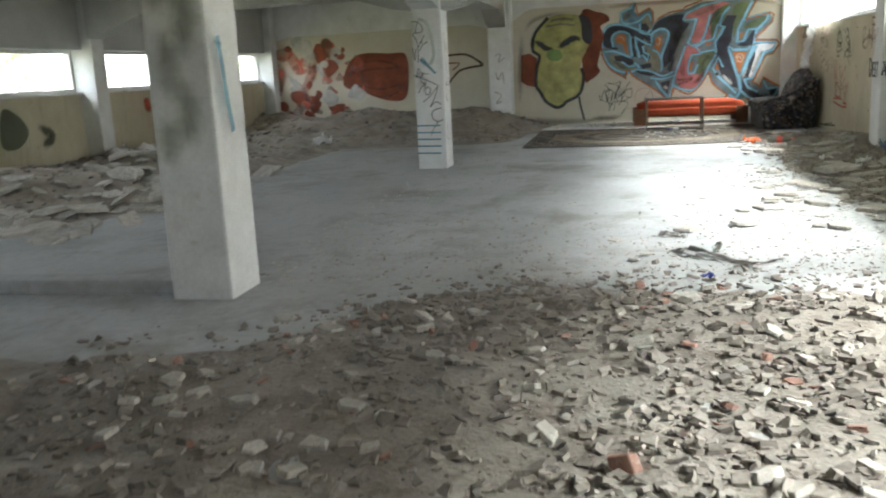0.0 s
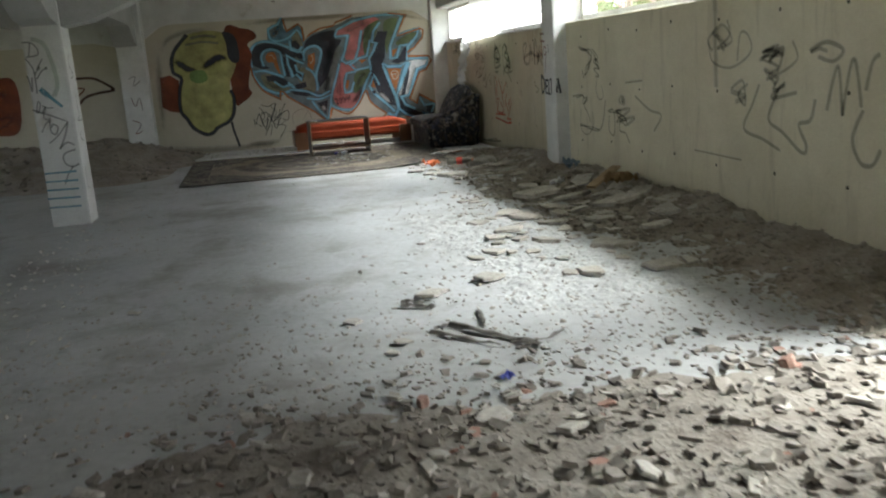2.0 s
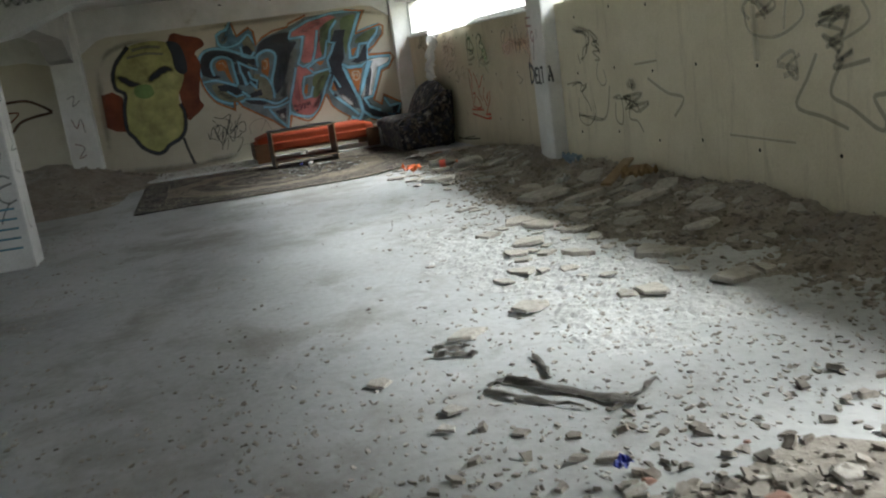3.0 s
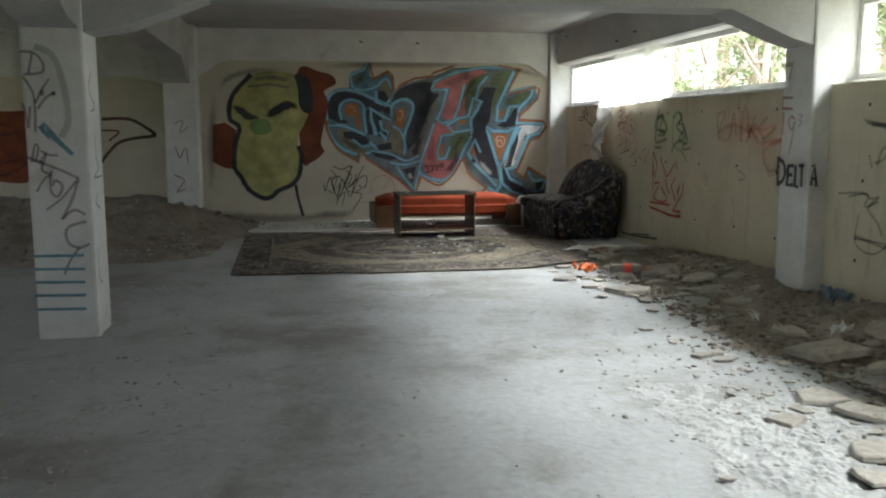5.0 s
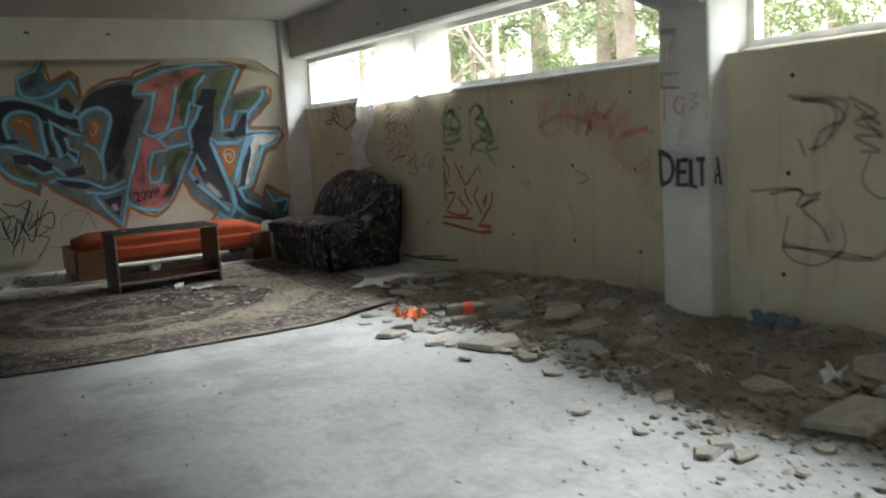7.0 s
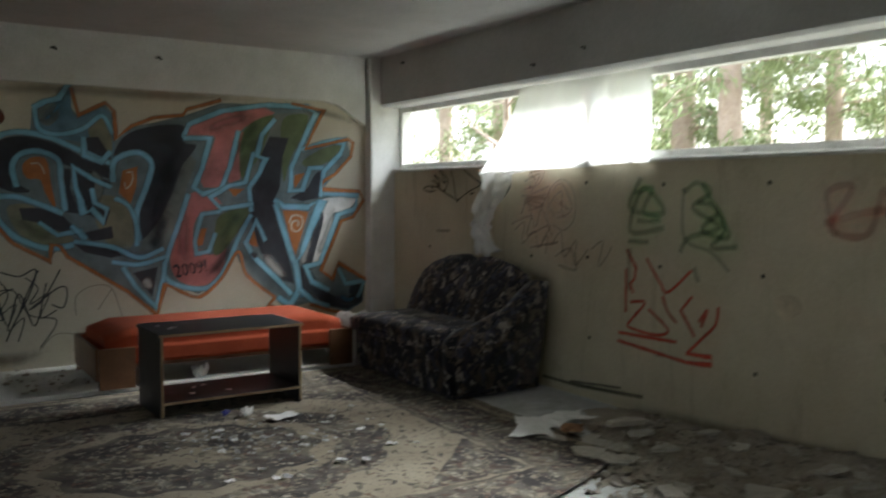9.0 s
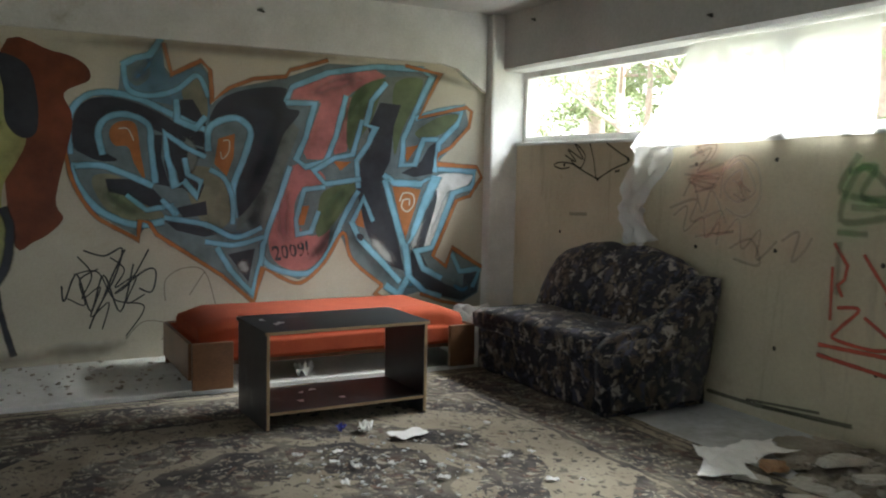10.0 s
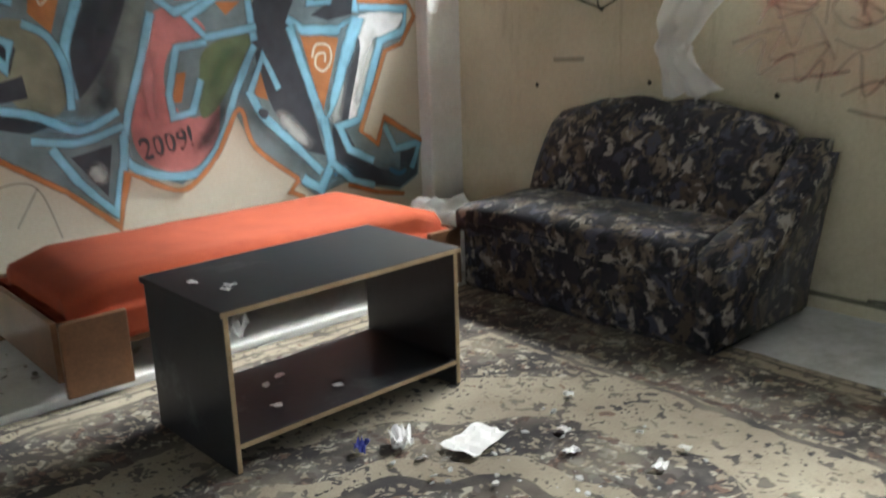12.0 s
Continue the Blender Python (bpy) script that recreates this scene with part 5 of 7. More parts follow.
fill(tag, "N", [(-0.18, 1.31), (-0, 1.31), (0.13, 1.25), (0.2, 1.17), (0.27, 1.14), (0.25, 1.09), (0.11, 1.12), (-0.07, 1.2), (-0.16, 1.22)], "black", False)
fill(tag, "N", [(0.29, 1.11), (0.5, 1.16), (0.51, 1.06), (0.34, 1.04)], "black", False)
fill(tag, "N", [(0.2, 1.03), (0.5, 0.99), (0.62, 0.93), (0.49, 0.9), (0.29, 0.95)], "black", False)
fill(tag, "N", [(0.14, 1.62), (0.2, 1.62), (0.19, 1.47), (0.25, 1.26), (0.14, 1.28), (0.14, 1.43)], "black", False)
fill(tag, "N", [(0.53, 1.72), (0.61, 1.89), (0.82, 1.98), (1.09, 2), (1.1, 1.86), (1.2, 1.83), (1.07, 1.65), (0.99, 1.43), (0.87, 1.19), (0.72, 1.04), (0.7, 1.26), (0.79, 1.52), (0.83, 1.69), (0.73, 1.77)], "black", True)
fill(tag, "N", [(1.86, 1.94), (2.04, 1.93), (1.98, 1.76), (1.95, 1.48), (1.9, 1.39), (1.93, 1.26), (1.8, 1.23), (1.68, 1.29), (1.68, 1.44), (1.78, 1.62), (1.76, 1.74)], "black", False)
fill(tag, "N", [(1.67, 1.27), (1.9, 1.31), (1.99, 1.02), (2.09, 0.6), (1.92, 0.66), (1.77, 0.89), (1.7, 1.08)], "black", False)
fill(tag, "N", [(2.05, 1.39), (2.22, 1.48), (2.29, 1.6), (2.38, 1.67), (2.4, 1.55), (2.33, 1.39), (2.17, 1.36)], "black", False)
fill(tag, "N", [(2.38, 1.31), (2.44, 1.26), (2.35, 1.01), (2.24, 0.74), (2.32, 0.6), (2.46, 0.48), (2.64, 0.43), (2.65, 0.56), (2.79, 0.58), (2.78, 0.4), (2.63, 0.33), (2.38, 0.39), (2.17, 0.52), (2.12, 0.65), (2.22, 0.99), (2.31, 1.26)], "black", False)
fill(tag, "N", [(2.36, 1.37), (2.69, 1.4), (2.67, 1.31), (2.55, 1.26), (2.46, 1.22), (2.38, 0.89), (2.27, 0.79), (2.38, 1.19)], "white", True)
fill(tag, "N", [(0.66, 0.77), (0.86, 0.81), (0.81, 0.56)], "black", False)
fill(tag, "N", [(1.97, 1.3), (2.23, 1.26), (2.09, 0.84)], "orange", False)
fill(tag, "N", [(0.59, 1.61), (0.71, 1.65), (0.7, 1.48), (0.65, 1.34), (0.56, 1.43)], "orange", False)
fill(tag, "N", [(-0.15, 1.63), (-0.09, 1.7), (0.02, 1.69), (0.05, 1.51), (0.08, 1.31), (0.01, 1.42), (-0.03, 1.53), (-0.12, 1.54)], "orange", True)
fill(tag, "N", [(2.06, 1.59), (2.2, 1.62), (2.1, 1.48)], "orange", False)
fill(tag, "N", [(1.47, 1.47), (1.62, 1.47), (1.53, 1.4)], "orange", False)
fill(tag, "N", [(1.7, 1.13), (1.74, 0.95), (1.63, 0.99)], "orange", False)
fill(tag, "N", [(1.2, 1.12), (1.28, 1.13), (1.24, 0.98), (1.19, 0.98)], "orange", False)
spray(tag, "N", [(0.354, 1.635), (0.404, 1.496), (0.371, 1.346)], 0.10, "greydark", True)
spray(tag, "N", [(0.927, 1.785), (0.969, 1.609), (0.897, 1.387), (0.767, 1.132)], 0.22, "softk", True)
spray(tag, "N", [(0.709, 1.845), (0.885, 1.894), (1.04, 1.81), (0.944, 1.52)], 0.14, "softg2", True)
spray(tag, "N", [(0.941, 1.343), (0.868, 1.076), (0.82, 0.944)], 0.16, "softk", True)
spray(tag, "N", [(1.771, 0.91), (1.888, 0.771), (2.012, 0.629)], 0.12, "softw", True)
spray(tag, "N", [(2.261, 1.138), (2.19, 0.895), (2.151, 0.725)], 0.12, "softw", True)
spray(tag, "N", [(2.504, 1.333), (2.414, 1.036), (2.281, 0.793)], 0.14, "softw", True)
spray(tag, "N", [(0.731, 0.725), (0.774, 0.678), (0.799, 0.609)], 0.12, "softw", True)
spray(tag, "N", [(1.236, 1.951), (1.465, 2.05), (1.76, 2.132)], 0.14, "softpk", True)
spray(tag, "N", [(1.122, 1.296), (1.071, 1.026), (1.09, 0.797)], 0.14, "softpk", True)
spray(tag, "N", [(1.252, 0.697), (1.398, 0.83), (1.498, 1.013)], 0.12, "softk", True)
spray(tag, "N", [(1.483, 1.662), (1.633, 1.919), (1.809, 2.088)], 0.14, "softg", True)
spray(tag, "N", [(1.381, 0.97), (1.476, 1.154), (1.6, 1.268)], 0.12, "softg", True)
spray(tag, "N", [(-0.041, 1.964), (0.078, 2.051), (0.181, 2.221)], 0.12, "softb", True)
spray(tag, "N", [(-0.217, 1.268), (-0.068, 1.121), (0.106, 1.045)], 0.12, "softg", True)
spray(tag, "N", [(0.497, 1.042), (0.665, 0.905), (0.865, 0.965)], 0.14, "softb", True)
spray(tag, "N", [(2.462, 0.534), (2.632, 0.422), (2.748, 0.491)], 0.14, "softb", True)
spray(tag, "N", [(2.106, 0.407), (2.187, 0.5), (2.378, 0.363)], 0.12, "softb", True)
spray(tag, "N", [(1.894, 1.375), (1.986, 1.312), (2.23, 1.305), (2.371, 1.373), (2.163, 0.896), (2.092, 0.776), (2.03, 0.949), (1.904, 1.336)], 0.055, "blue", False)
spray(tag, "N", [(2.093, 0.82), (2.133, 0.553), (2.042, 0.411), (1.926, 0.492)], 0.06, "blue", False)
spray(tag, "N", [(2.133, 0.553), (2.279, 0.42), (2.434, 0.374)], 0.05, "blue", False)
spray(tag, "N", [(-0.396, 1.472), (-0.41, 1.671), (-0.339, 1.825), (-0.195, 1.894), (0.033, 1.865), (0.248, 1.776), (0.505, 1.663)], 0.045, "blue", True)
spray(tag, "N", [(-0.391, 1.391), (-0.212, 1.399), (-0.061, 1.349), (0.133, 1.264)], 0.045, "blue", True)
spray(tag, "N", [(-0.398, 1.391), (-0.359, 1.27), (-0.222, 1.096), (0.006, 0.994), (0.206, 1.017)], 0.05, "blue", True)
spray(tag, "N", [(-0.195, 1.472), (-0.22, 1.626), (-0.163, 1.725), (-0.029, 1.752), (0.106, 1.681), (0.125, 1.515), (0.15, 1.285)], 0.045, "blue", True)
spray(tag, "N", [(-0.046, 1.2), (0.088, 1.096), (0.266, 1.126), (0.297, 1.048), (0.19, 1.17)], 0.035, "blue", False)
spray(tag, "N", [(0.5, 1.475), (0.352, 1.542), (0.216, 1.633), (0.228, 1.474), (0.286, 1.262), (0.345, 1.304), (0.438, 1.195), (0.462, 1.303), (0.371, 1.346), (0.35, 1.466)], 0.04, "blue", False)
spray(tag, "N", [(0.518, 1.518), (0.53, 1.69), (0.707, 1.762), (0.823, 1.673), (0.775, 1.476), (0.695, 1.257), (0.712, 1.036)], 0.05, "blue", True)
spray(tag, "N", [(0.527, 1.388), (0.632, 1.323), (0.693, 1.169), (0.693, 0.992)], 0.04, "blue", True)
spray(tag, "N", [(0.296, 1.874), (0.3, 1.727), (0.43, 1.679), (0.499, 1.766)], 0.045, "blue", False)
spray(tag, "N", [(1.088, 1.896), (1.136, 2.013), (1.418, 2.138), (1.811, 2.214)], 0.045, "blue", False)
spray(tag, "N", [(1.088, 1.896), (1.32, 1.904), (1.249, 1.649), (1.172, 1.477), (1.246, 1.423), (1.408, 1.468), (1.488, 1.653), (1.57, 1.977)], 0.045, "blue", False)
spray(tag, "N", [(1.811, 2.214), (2.225, 2.222), (2.31, 2.168), (2.17, 1.889), (2.062, 1.662), (2.05, 1.451), (2.167, 1.461), (2.243, 1.665), (2.384, 1.667)], 0.045, "blue", False)
spray(tag, "N", [(1.911, 2.093), (1.783, 1.947), (1.735, 1.76), (1.816, 1.738), (1.764, 1.62), (1.662, 1.478), (1.679, 1.267)], 0.045, "blue", False)
spray(tag, "N", [(1.706, 1.796), (1.628, 1.525), (1.481, 1.496), (1.311, 1.395), (1.405, 1.294), (1.7, 1.338)], 0.04, "blue", False)
spray(tag, "N", [(1.124, 1.423), (1.051, 1.207), (0.94, 0.894), (0.927, 0.714), (1.109, 0.622), (1.298, 0.621), (1.446, 0.781), (1.547, 1.012), (1.679, 1.244)], 0.045, "blue", True)
spray(tag, "N", [(1.405, 1.271), (1.238, 1.25), (1.173, 1.023), (1.185, 0.908), (1.294, 0.927), (1.354, 1.087)], 0.04, "blue", False)
spray(tag, "N", [(1.621, 1.01), (1.695, 0.865), (1.907, 0.663), (2.053, 0.509)], 0.05, "blue", False)
spray(tag, "N", [(1.636, 1.009), (1.724, 1.187), (1.808, 1.004)], 0.04, "blue", False)
spray(tag, "N", [(2.169, 1.827), (2.385, 1.901), (2.595, 1.927), (2.55, 1.798), (2.384, 1.638), (2.35, 1.402)], 0.05, "blue", False)
spray(tag, "N", [(2.383, 1.432), (2.731, 1.422), (2.696, 1.281), (2.526, 1.233), (2.347, 0.79), (2.194, 0.757), (2.258, 0.615), (2.434, 0.525)], 0.05, "blue", False)
spray(tag, "N", [(2.525, 0.732), (2.604, 0.576), (2.8, 0.596), (2.73, 0.441)], 0.045, "blue", False)
spray(tag, "N", [(0.207, 1.042), (0.496, 0.99), (0.709, 0.895), (0.91, 0.963)], 0.04, "blue", True)
spray(tag, "N", [(0.492, 0.868), (0.707, 0.837), (0.922, 0.895)], 0.04, "blue", True)
spray(tag, "N", [(0.577, 0.821), (0.681, 0.647), (0.841, 0.471), (0.905, 0.716), (0.921, 0.85)], 0.045, "blue", False)
spray(tag, "N", [(-0.068, 2.085), (0.022, 2.138), (0.121, 2.168), (0.195, 2.288)], 0.045, "blue", False)
spray(tag, "N", [(-0.056, 2.085), (-0.023, 1.924), (0.112, 1.888), (0.293, 1.937), (0.44, 2.048), (0.519, 1.903)], 0.04, "blue", True)
spray(tag, "N", [(0.21, 2.256), (0.264, 2.044), (0.467, 2.154), (0.532, 2.09), (0.544, 1.869), (0.669, 1.977), (0.845, 2.054), (1.091, 2.087), (1.12, 2.137), (1.42, 2.233)], 0.035, "orange", False)
spray(tag, "N", [(2.067, 2.242), (2.386, 2.196), (2.201, 1.837), (2.634, 1.943), (2.685, 1.91), (2.662, 1.781), (2.494, 1.61), (2.383, 1.55), (2.372, 1.471), (2.748, 1.452), (2.794, 1.371), (2.685, 1.211), (2.56, 1.173), (2.346, 0.715), (2.468, 0.624), (2.525, 0.782), (2.823, 0.605)], 0.035, "orange", False)
spray(tag, "N", [(-0.426, 1.651), (-0.425, 1.472), (-0.374, 1.262), (-0.254, 1.064), (-0.112, 0.969)], 0.035, "orange", True)
spray(tag, "N", [(-0.112, 0.969), (0.03, 0.888), (0.046, 1.022), (0.109, 1.003), (0.155, 0.925), (0.615, 0.615), (0.849, 0.402), (0.917, 0.661), (1.039, 0.594)], 0.035, "orange", False)
spray(tag, "N", [(1.039, 0.594), (1.211, 0.538), (1.396, 0.681), (1.556, 0.918), (1.632, 0.706), (1.895, 0.489)], 0.035, "orange", True)
spray(tag, "N", [(1.895, 0.489), (1.832, 0.425), (1.925, 0.38)], 0.035, "orange", False)
spray(tag, "N", [(2.235, 0.408), (2.434, 0.334), (2.661, 0.287)], 0.035, "orange", False)
spray(tag, "N", [(2.037, 1.162), (2.069, 1.229), (2.154, 1.218), (2.164, 1.14), (2.111, 1.083), (2.058, 1.113), (2.069, 1.171), (2.122, 1.18), (2.122, 1.131)], 0.018, "cream", True)
spray(tag, "N", [(0.622, 1.596), (0.665, 1.597), (0.663, 1.519), (0.618, 1.466), (0.603, 1.518)], 0.014, "cream", True)
spray(tag, "N", [(-0.09, 1.653), (-0.032, 1.654), (0.008, 1.576)], 0.012, "cream", True)
fill(tag, "N", [(1.68, 0.91), (1.73, 0.89), (1.71, 0.85), (1.67, 0.88)], "black", True)
tag = graffiti("graffiti_field", "rust-red sprayed patches on the cream wall")
fill(tag, "N", [(-1.96, 1.41), (-1.79, 1.44), (-1.65, 1.34), (-1.7, 0.9), (-1.67, 0.79), (-1.86, 0.83), (-1.98, 0.91)], "redbrown", False)
fill(tag, "N", [(-0.8, 2.12), (-0.49, 2.14), (-0.31, 2.08), (-0.27, 1.97), (-0.43, 1.87), (-0.38, 1.68), (-0.49, 1.18), (-0.45, 1.03), (-0.62, 0.89), (-0.76, 0.94)], "redbrown", True)
tag = graffiti("graffiti_shape", "yellow-green painted shape with thick black outline")
fill(tag, "N", [(-1.45, 2.08), (-1.66, 1.86), (-1.75, 1.62), (-1.7, 1.45), (-1.6, 1.37), (-1.67, 1.14), (-1.7, 0.9), (-1.65, 0.73), (-1.55, 0.62), (-1.47, 0.46), (-1.32, 0.37), (-1.18, 0.4), (-1.09, 0.48), (-0.92, 0.57), (-0.81, 0.68), (-0.76, 0.93), (-0.81, 1.08), (-0.8, 1.26), (-0.72, 1.41), (-0.66, 1.57), (-0.69, 1.85), (-0.8, 2.07), (-1.09, 2.14)], "yellow", True)
fill(tag, "N", [(-0.83, 2.1), (-0.65, 2.04), (-0.59, 1.82), (-0.6, 1.61), (-0.69, 1.57), (-0.78, 1.67), (-0.79, 1.89)], "black", True)
spray(tag, "N", [(-1.421, 2.093), (-1.633, 1.877), (-1.727, 1.688), (-1.722, 1.484), (-1.605, 1.372), (-1.666, 1.139), (-1.683, 0.826), (-1.594, 0.675), (-1.504, 0.515), (-1.317, 0.391), (-1.182, 0.413), (-1.094, 0.495), (-0.91, 0.573), (-0.802, 0.72), (-0.768, 0.97), (-0.81, 1.115)], 0.075, "black", True)
spray(tag, "N", [(-1.716, 1.674), (-1.583, 1.605), (-1.475, 1.521), (-1.283, 1.497)], 0.12, "black", True)
spray(tag, "N", [(-1.282, 1.504), (-1.109, 1.599), (-0.936, 1.681), (-0.78, 1.623)], 0.14, "black", True)
spray(tag, "N", [(-1.376, 2.026), (-1.166, 2.06), (-0.939, 2.027)], 0.05, "olive", True)
spray(tag, "N", [(-1.469, 1.924), (-1.175, 1.958), (-0.916, 1.917)], 0.04, "olive", True)
fill(tag, "N", [(-1.43, 1.47), (-1.22, 1.48), (-1.17, 1.33), (-1.3, 1.27), (-1.45, 1.33)], "oliveg", True)
spray(tag, "N", [(-0.856, 0.57), (-0.83, 0.394), (-0.762, 0.126)], 0.05, "black", True)
tag = graffiti("graffiti_tag", "black and grey scrawled spray tag on cream plaster")
spray(tag, "N", [(-0.326, 0.821), (-0.195, 0.781), (-0.078, 0.83), (-0.123, 0.643), (-0.246, 0.401), (-0.296, 0.28)], 0.015, "black", True)
spray(tag, "N", [(-0.058, 0.824), (-0.142, 0.645), (-0.205, 0.481)], 0.015, "black", True)
spray(tag, "N", [(-0.465, 0.583), (-0.45, 0.479), (-0.369, 0.659), (-0.284, 0.404), (-0.199, 0.648), (-0.092, 0.388), (-0.003, 0.721)], 0.015, "black", True)
spray(tag, "N", [(0.1, 0.821), (-0.026, 0.595), (-0.127, 0.518), (0.075, 0.674), (0.147, 0.661), (0.119, 0.521), (0.032, 0.549)], 0.015, "black", True)
spray(tag, "N", [(-0.388, 0.66), (-0.237, 0.671), (-0.128, 0.476), (0.067, 0.418), (-0.058, 0.215)], 0.012, "black", True)
spray(tag, "N", [(0.21, 0.45), (0.214, 0.601), (0.34, 0.68), (0.487, 0.65), (0.566, 0.401)], 0.012, "grey", True)
spray(tag, "N", [(0.377, 0.482), (0.487, 0.65)], 0.012, "grey", True)
spray(tag, "N", [(-0.059, 0.194), (0.064, 0.311), (0.246, 0.274), (0.182, 0.171)], 0.012, "grey", True)
spray(tag, "N", [(-0.365, 0.782), (-0.275, 0.653), (-0.338, 0.491), (-0.221, 0.566), (-0.285, 0.363), (-0.167, 0.458), (-0.212, 0.272)], 0.012, "black", True)
spray(tag, "N", [(-0.157, 0.771), (-0.063, 0.682), (-0.125, 0.56), (0.014, 0.635), (-0.051, 0.449), (0.07, 0.504)], 0.012, "black", True)
spray(tag, "N", [(-0.431, 0.498), (-0.32, 0.449), (-0.352, 0.616), (-0.236, 0.692)], 0.012, "black", True)
tag = graffiti("graffiti_tag", "thin black scribble below the window")
spray(tag, "E", [(17.199, 1.462), (17.313, 1.451), (17.411, 1.477), (17.328, 1.501), (17.159, 1.484), (17.009, 1.427), (16.845, 1.373)], 0.016, "thinb", True)
spray(tag, "E", [(17.268, 1.555), (17.125, 1.505), (17.232, 1.599), (17.038, 1.523), (17.152, 1.647), (17.015, 1.552), (17.073, 1.455), (17.197, 1.515)], 0.016, "thinb", True)
spray(tag, "E", [(16.969, 1.658), (16.911, 1.522), (16.875, 1.388), (16.845, 1.365)], 0.014, "thinb", True)
spray(tag, "E", [(16.771, 1.64), (16.627, 1.569), (16.512, 1.509), (16.679, 1.453), (16.865, 1.373)], 0.016, "thinb", True)
spray(tag, "E", [(16.665, 1.432), (16.607, 1.441)], 0.02, "thinb", False)
spray(tag, "E", [(17.187, 1.106), (16.968, 1.114)], 0.03, "grey", False)
tag = graffiti("graffiti_tag", "green sprayed letters on ochre plaster")
spray(tag, "E", [(14.717, 1.538), (14.81, 1.342), (14.515, 1.317), (14.694, 1.473), (14.804, 1.194), (14.511, 1.223)], 0.05, "green", True)
spray(tag, "E", [(14.822, 1.126), (14.64, 1.127)], 0.045, "green", True)
spray(tag, "E", [(14.358, 1.442), (14.258, 1.502), (14.156, 1.443), (14.285, 1.352), (14.082, 1.241), (14.311, 1.171), (14.377, 1.075)], 0.045, "green", True)
spray(tag, "E", [(14.224, 1.501), (14.051, 1.242), (14.14, 1.121), (13.953, 1.133)], 0.04, "green", True)
spray(tag, "E", [(14.268, 0.992), (14.23, 0.905)], 0.04, "greenpale", True)
spray(tag, "E", [(14.773, 1.441), (14.616, 1.473), (14.688, 1.328), (14.55, 1.268), (14.745, 1.262)], 0.045, "green", True)
spray(tag, "E", [(14.252, 1.383), (14.119, 1.356), (14.017, 1.186), (14.211, 1.221), (14.086, 1.328)], 0.045, "green", True)
spray(tag, "E", [(14.359, 1.472), (14.346, 1.169), (14.139, 1.092), (14.007, 0.986)], 0.03, "greenpale", True)
tag = graffiti("graffiti_tag", "red sprayed line drawing, underlined twice")
spray(tag, "E", [(14.832, 1.069), (14.745, 0.956), (14.758, 0.882), (14.798, 0.845), (14.767, 0.788)], 0.024, "red", False)
spray(tag, "E", [(14.835, 0.942), (14.832, 0.655)], 0.024, "red", True)
spray(tag, "E", [(14.655, 1.023), (14.533, 0.873), (14.467, 0.823), (14.284, 0.972)], 0.024, "red", True)
spray(tag, "E", [(14.793, 0.728), (14.663, 0.735), (14.78, 0.612), (14.799, 0.559), (14.557, 0.541), (14.464, 0.588), (14.63, 0.7)], 0.024, "red", True)
spray(tag, "E", [(14.511, 0.795), (14.47, 0.705), (14.393, 0.637)], 0.024, "red", True)
spray(tag, "E", [(14.274, 0.815), (14.361, 0.72), (14.249, 0.573)], 0.024, "red", False)
spray(tag, "E", [(14.219, 0.664), (14.156, 0.748), (14.201, 0.636)], 0.024, "red", True)
spray(tag, "E", [(14.076, 0.774), (14.093, 0.668), (14.181, 0.579), (14.296, 0.472)], 0.024, "red", True)
spray(tag, "E", [(14.895, 0.513), (14.388, 0.519)], 0.028, "red", False)
spray(tag, "E", [(14.902, 0.457), (14.311, 0.407), (14.114, 0.422), (14.123, 0.469), (14.314, 0.463)], 0.028, "red", False)
tag = graffiti("graffiti_tag", "faded red sprayed letters on ochre plaster")
spray(tag, "E", [(13.345, 1.219), (13.399, 1.437), (13.259, 1.471), (13.376, 1.263), (13.174, 1.235), (13.094, 1.461), (13.042, 1.252)], 0.045, "pinkred", True)
spray(tag, "E", [(12.964, 1.494), (12.95, 1.208), (12.9, 1.53), (12.794, 1.244), (12.848, 1.366), (12.65, 1.2)], 0.045, "pinkred", True)
spray(tag, "E", [(12.526, 1.427), (12.644, 1.317), (12.393, 1.344), (12.621, 1.199), (12.24, 1.244), (12.454, 1.195)], 0.045, "pinkred", True)
spray(tag, "E", [(12.996, 0.96), (12.844, 0.9), (12.97, 0.857)], 0.025, "pinkred", True)
spray(tag, "E", [(12.517, 1.002), (12.566, 1.159), (12.292, 1.227), (12.249, 1.002), (12.466, 0.925)], 0.02, "pinkred", True)
spray(tag, "E", [(13.41, 1.286), (13.1, 1.358), (12.852, 1.306), (12.643, 1.337)], 0.05, "pinkred", True)
spray(tag, "E", [(12.725, 1.439), (12.857, 1.206), (12.729, 1.361), (12.563, 1.217)], 0.045, "pinkred", True)
spray(tag, "E", [(12.191, 1.206), (12.398, 1.231), (12.568, 1.12), (12.464, 0.964), (12.248, 1.04)], 0.045, "pinkred", True)
spray(tag, "E", [(15.924, 1.529), (15.738, 1.58), (15.848, 1.433), (15.632, 1.485), (15.738, 1.339), (15.924, 1.389), (15.666, 1.427)], 0.022, "pinkred", True)
spray(tag, "E", [(15.597, 1.455), (15.496, 1.508), (15.38, 1.333), (15.527, 1.262), (15.624, 1.352), (15.495, 1.451), (15.494, 1.305)], 0.022, "pinkred", True)
spray(tag, "E", [(16.084, 1.2), (15.848, 1.263), (15.887, 1.122), (15.63, 1.202), (15.701, 1.064), (15.526, 1.084), (15.849, 1.029)], 0.022, "pinkred", True)
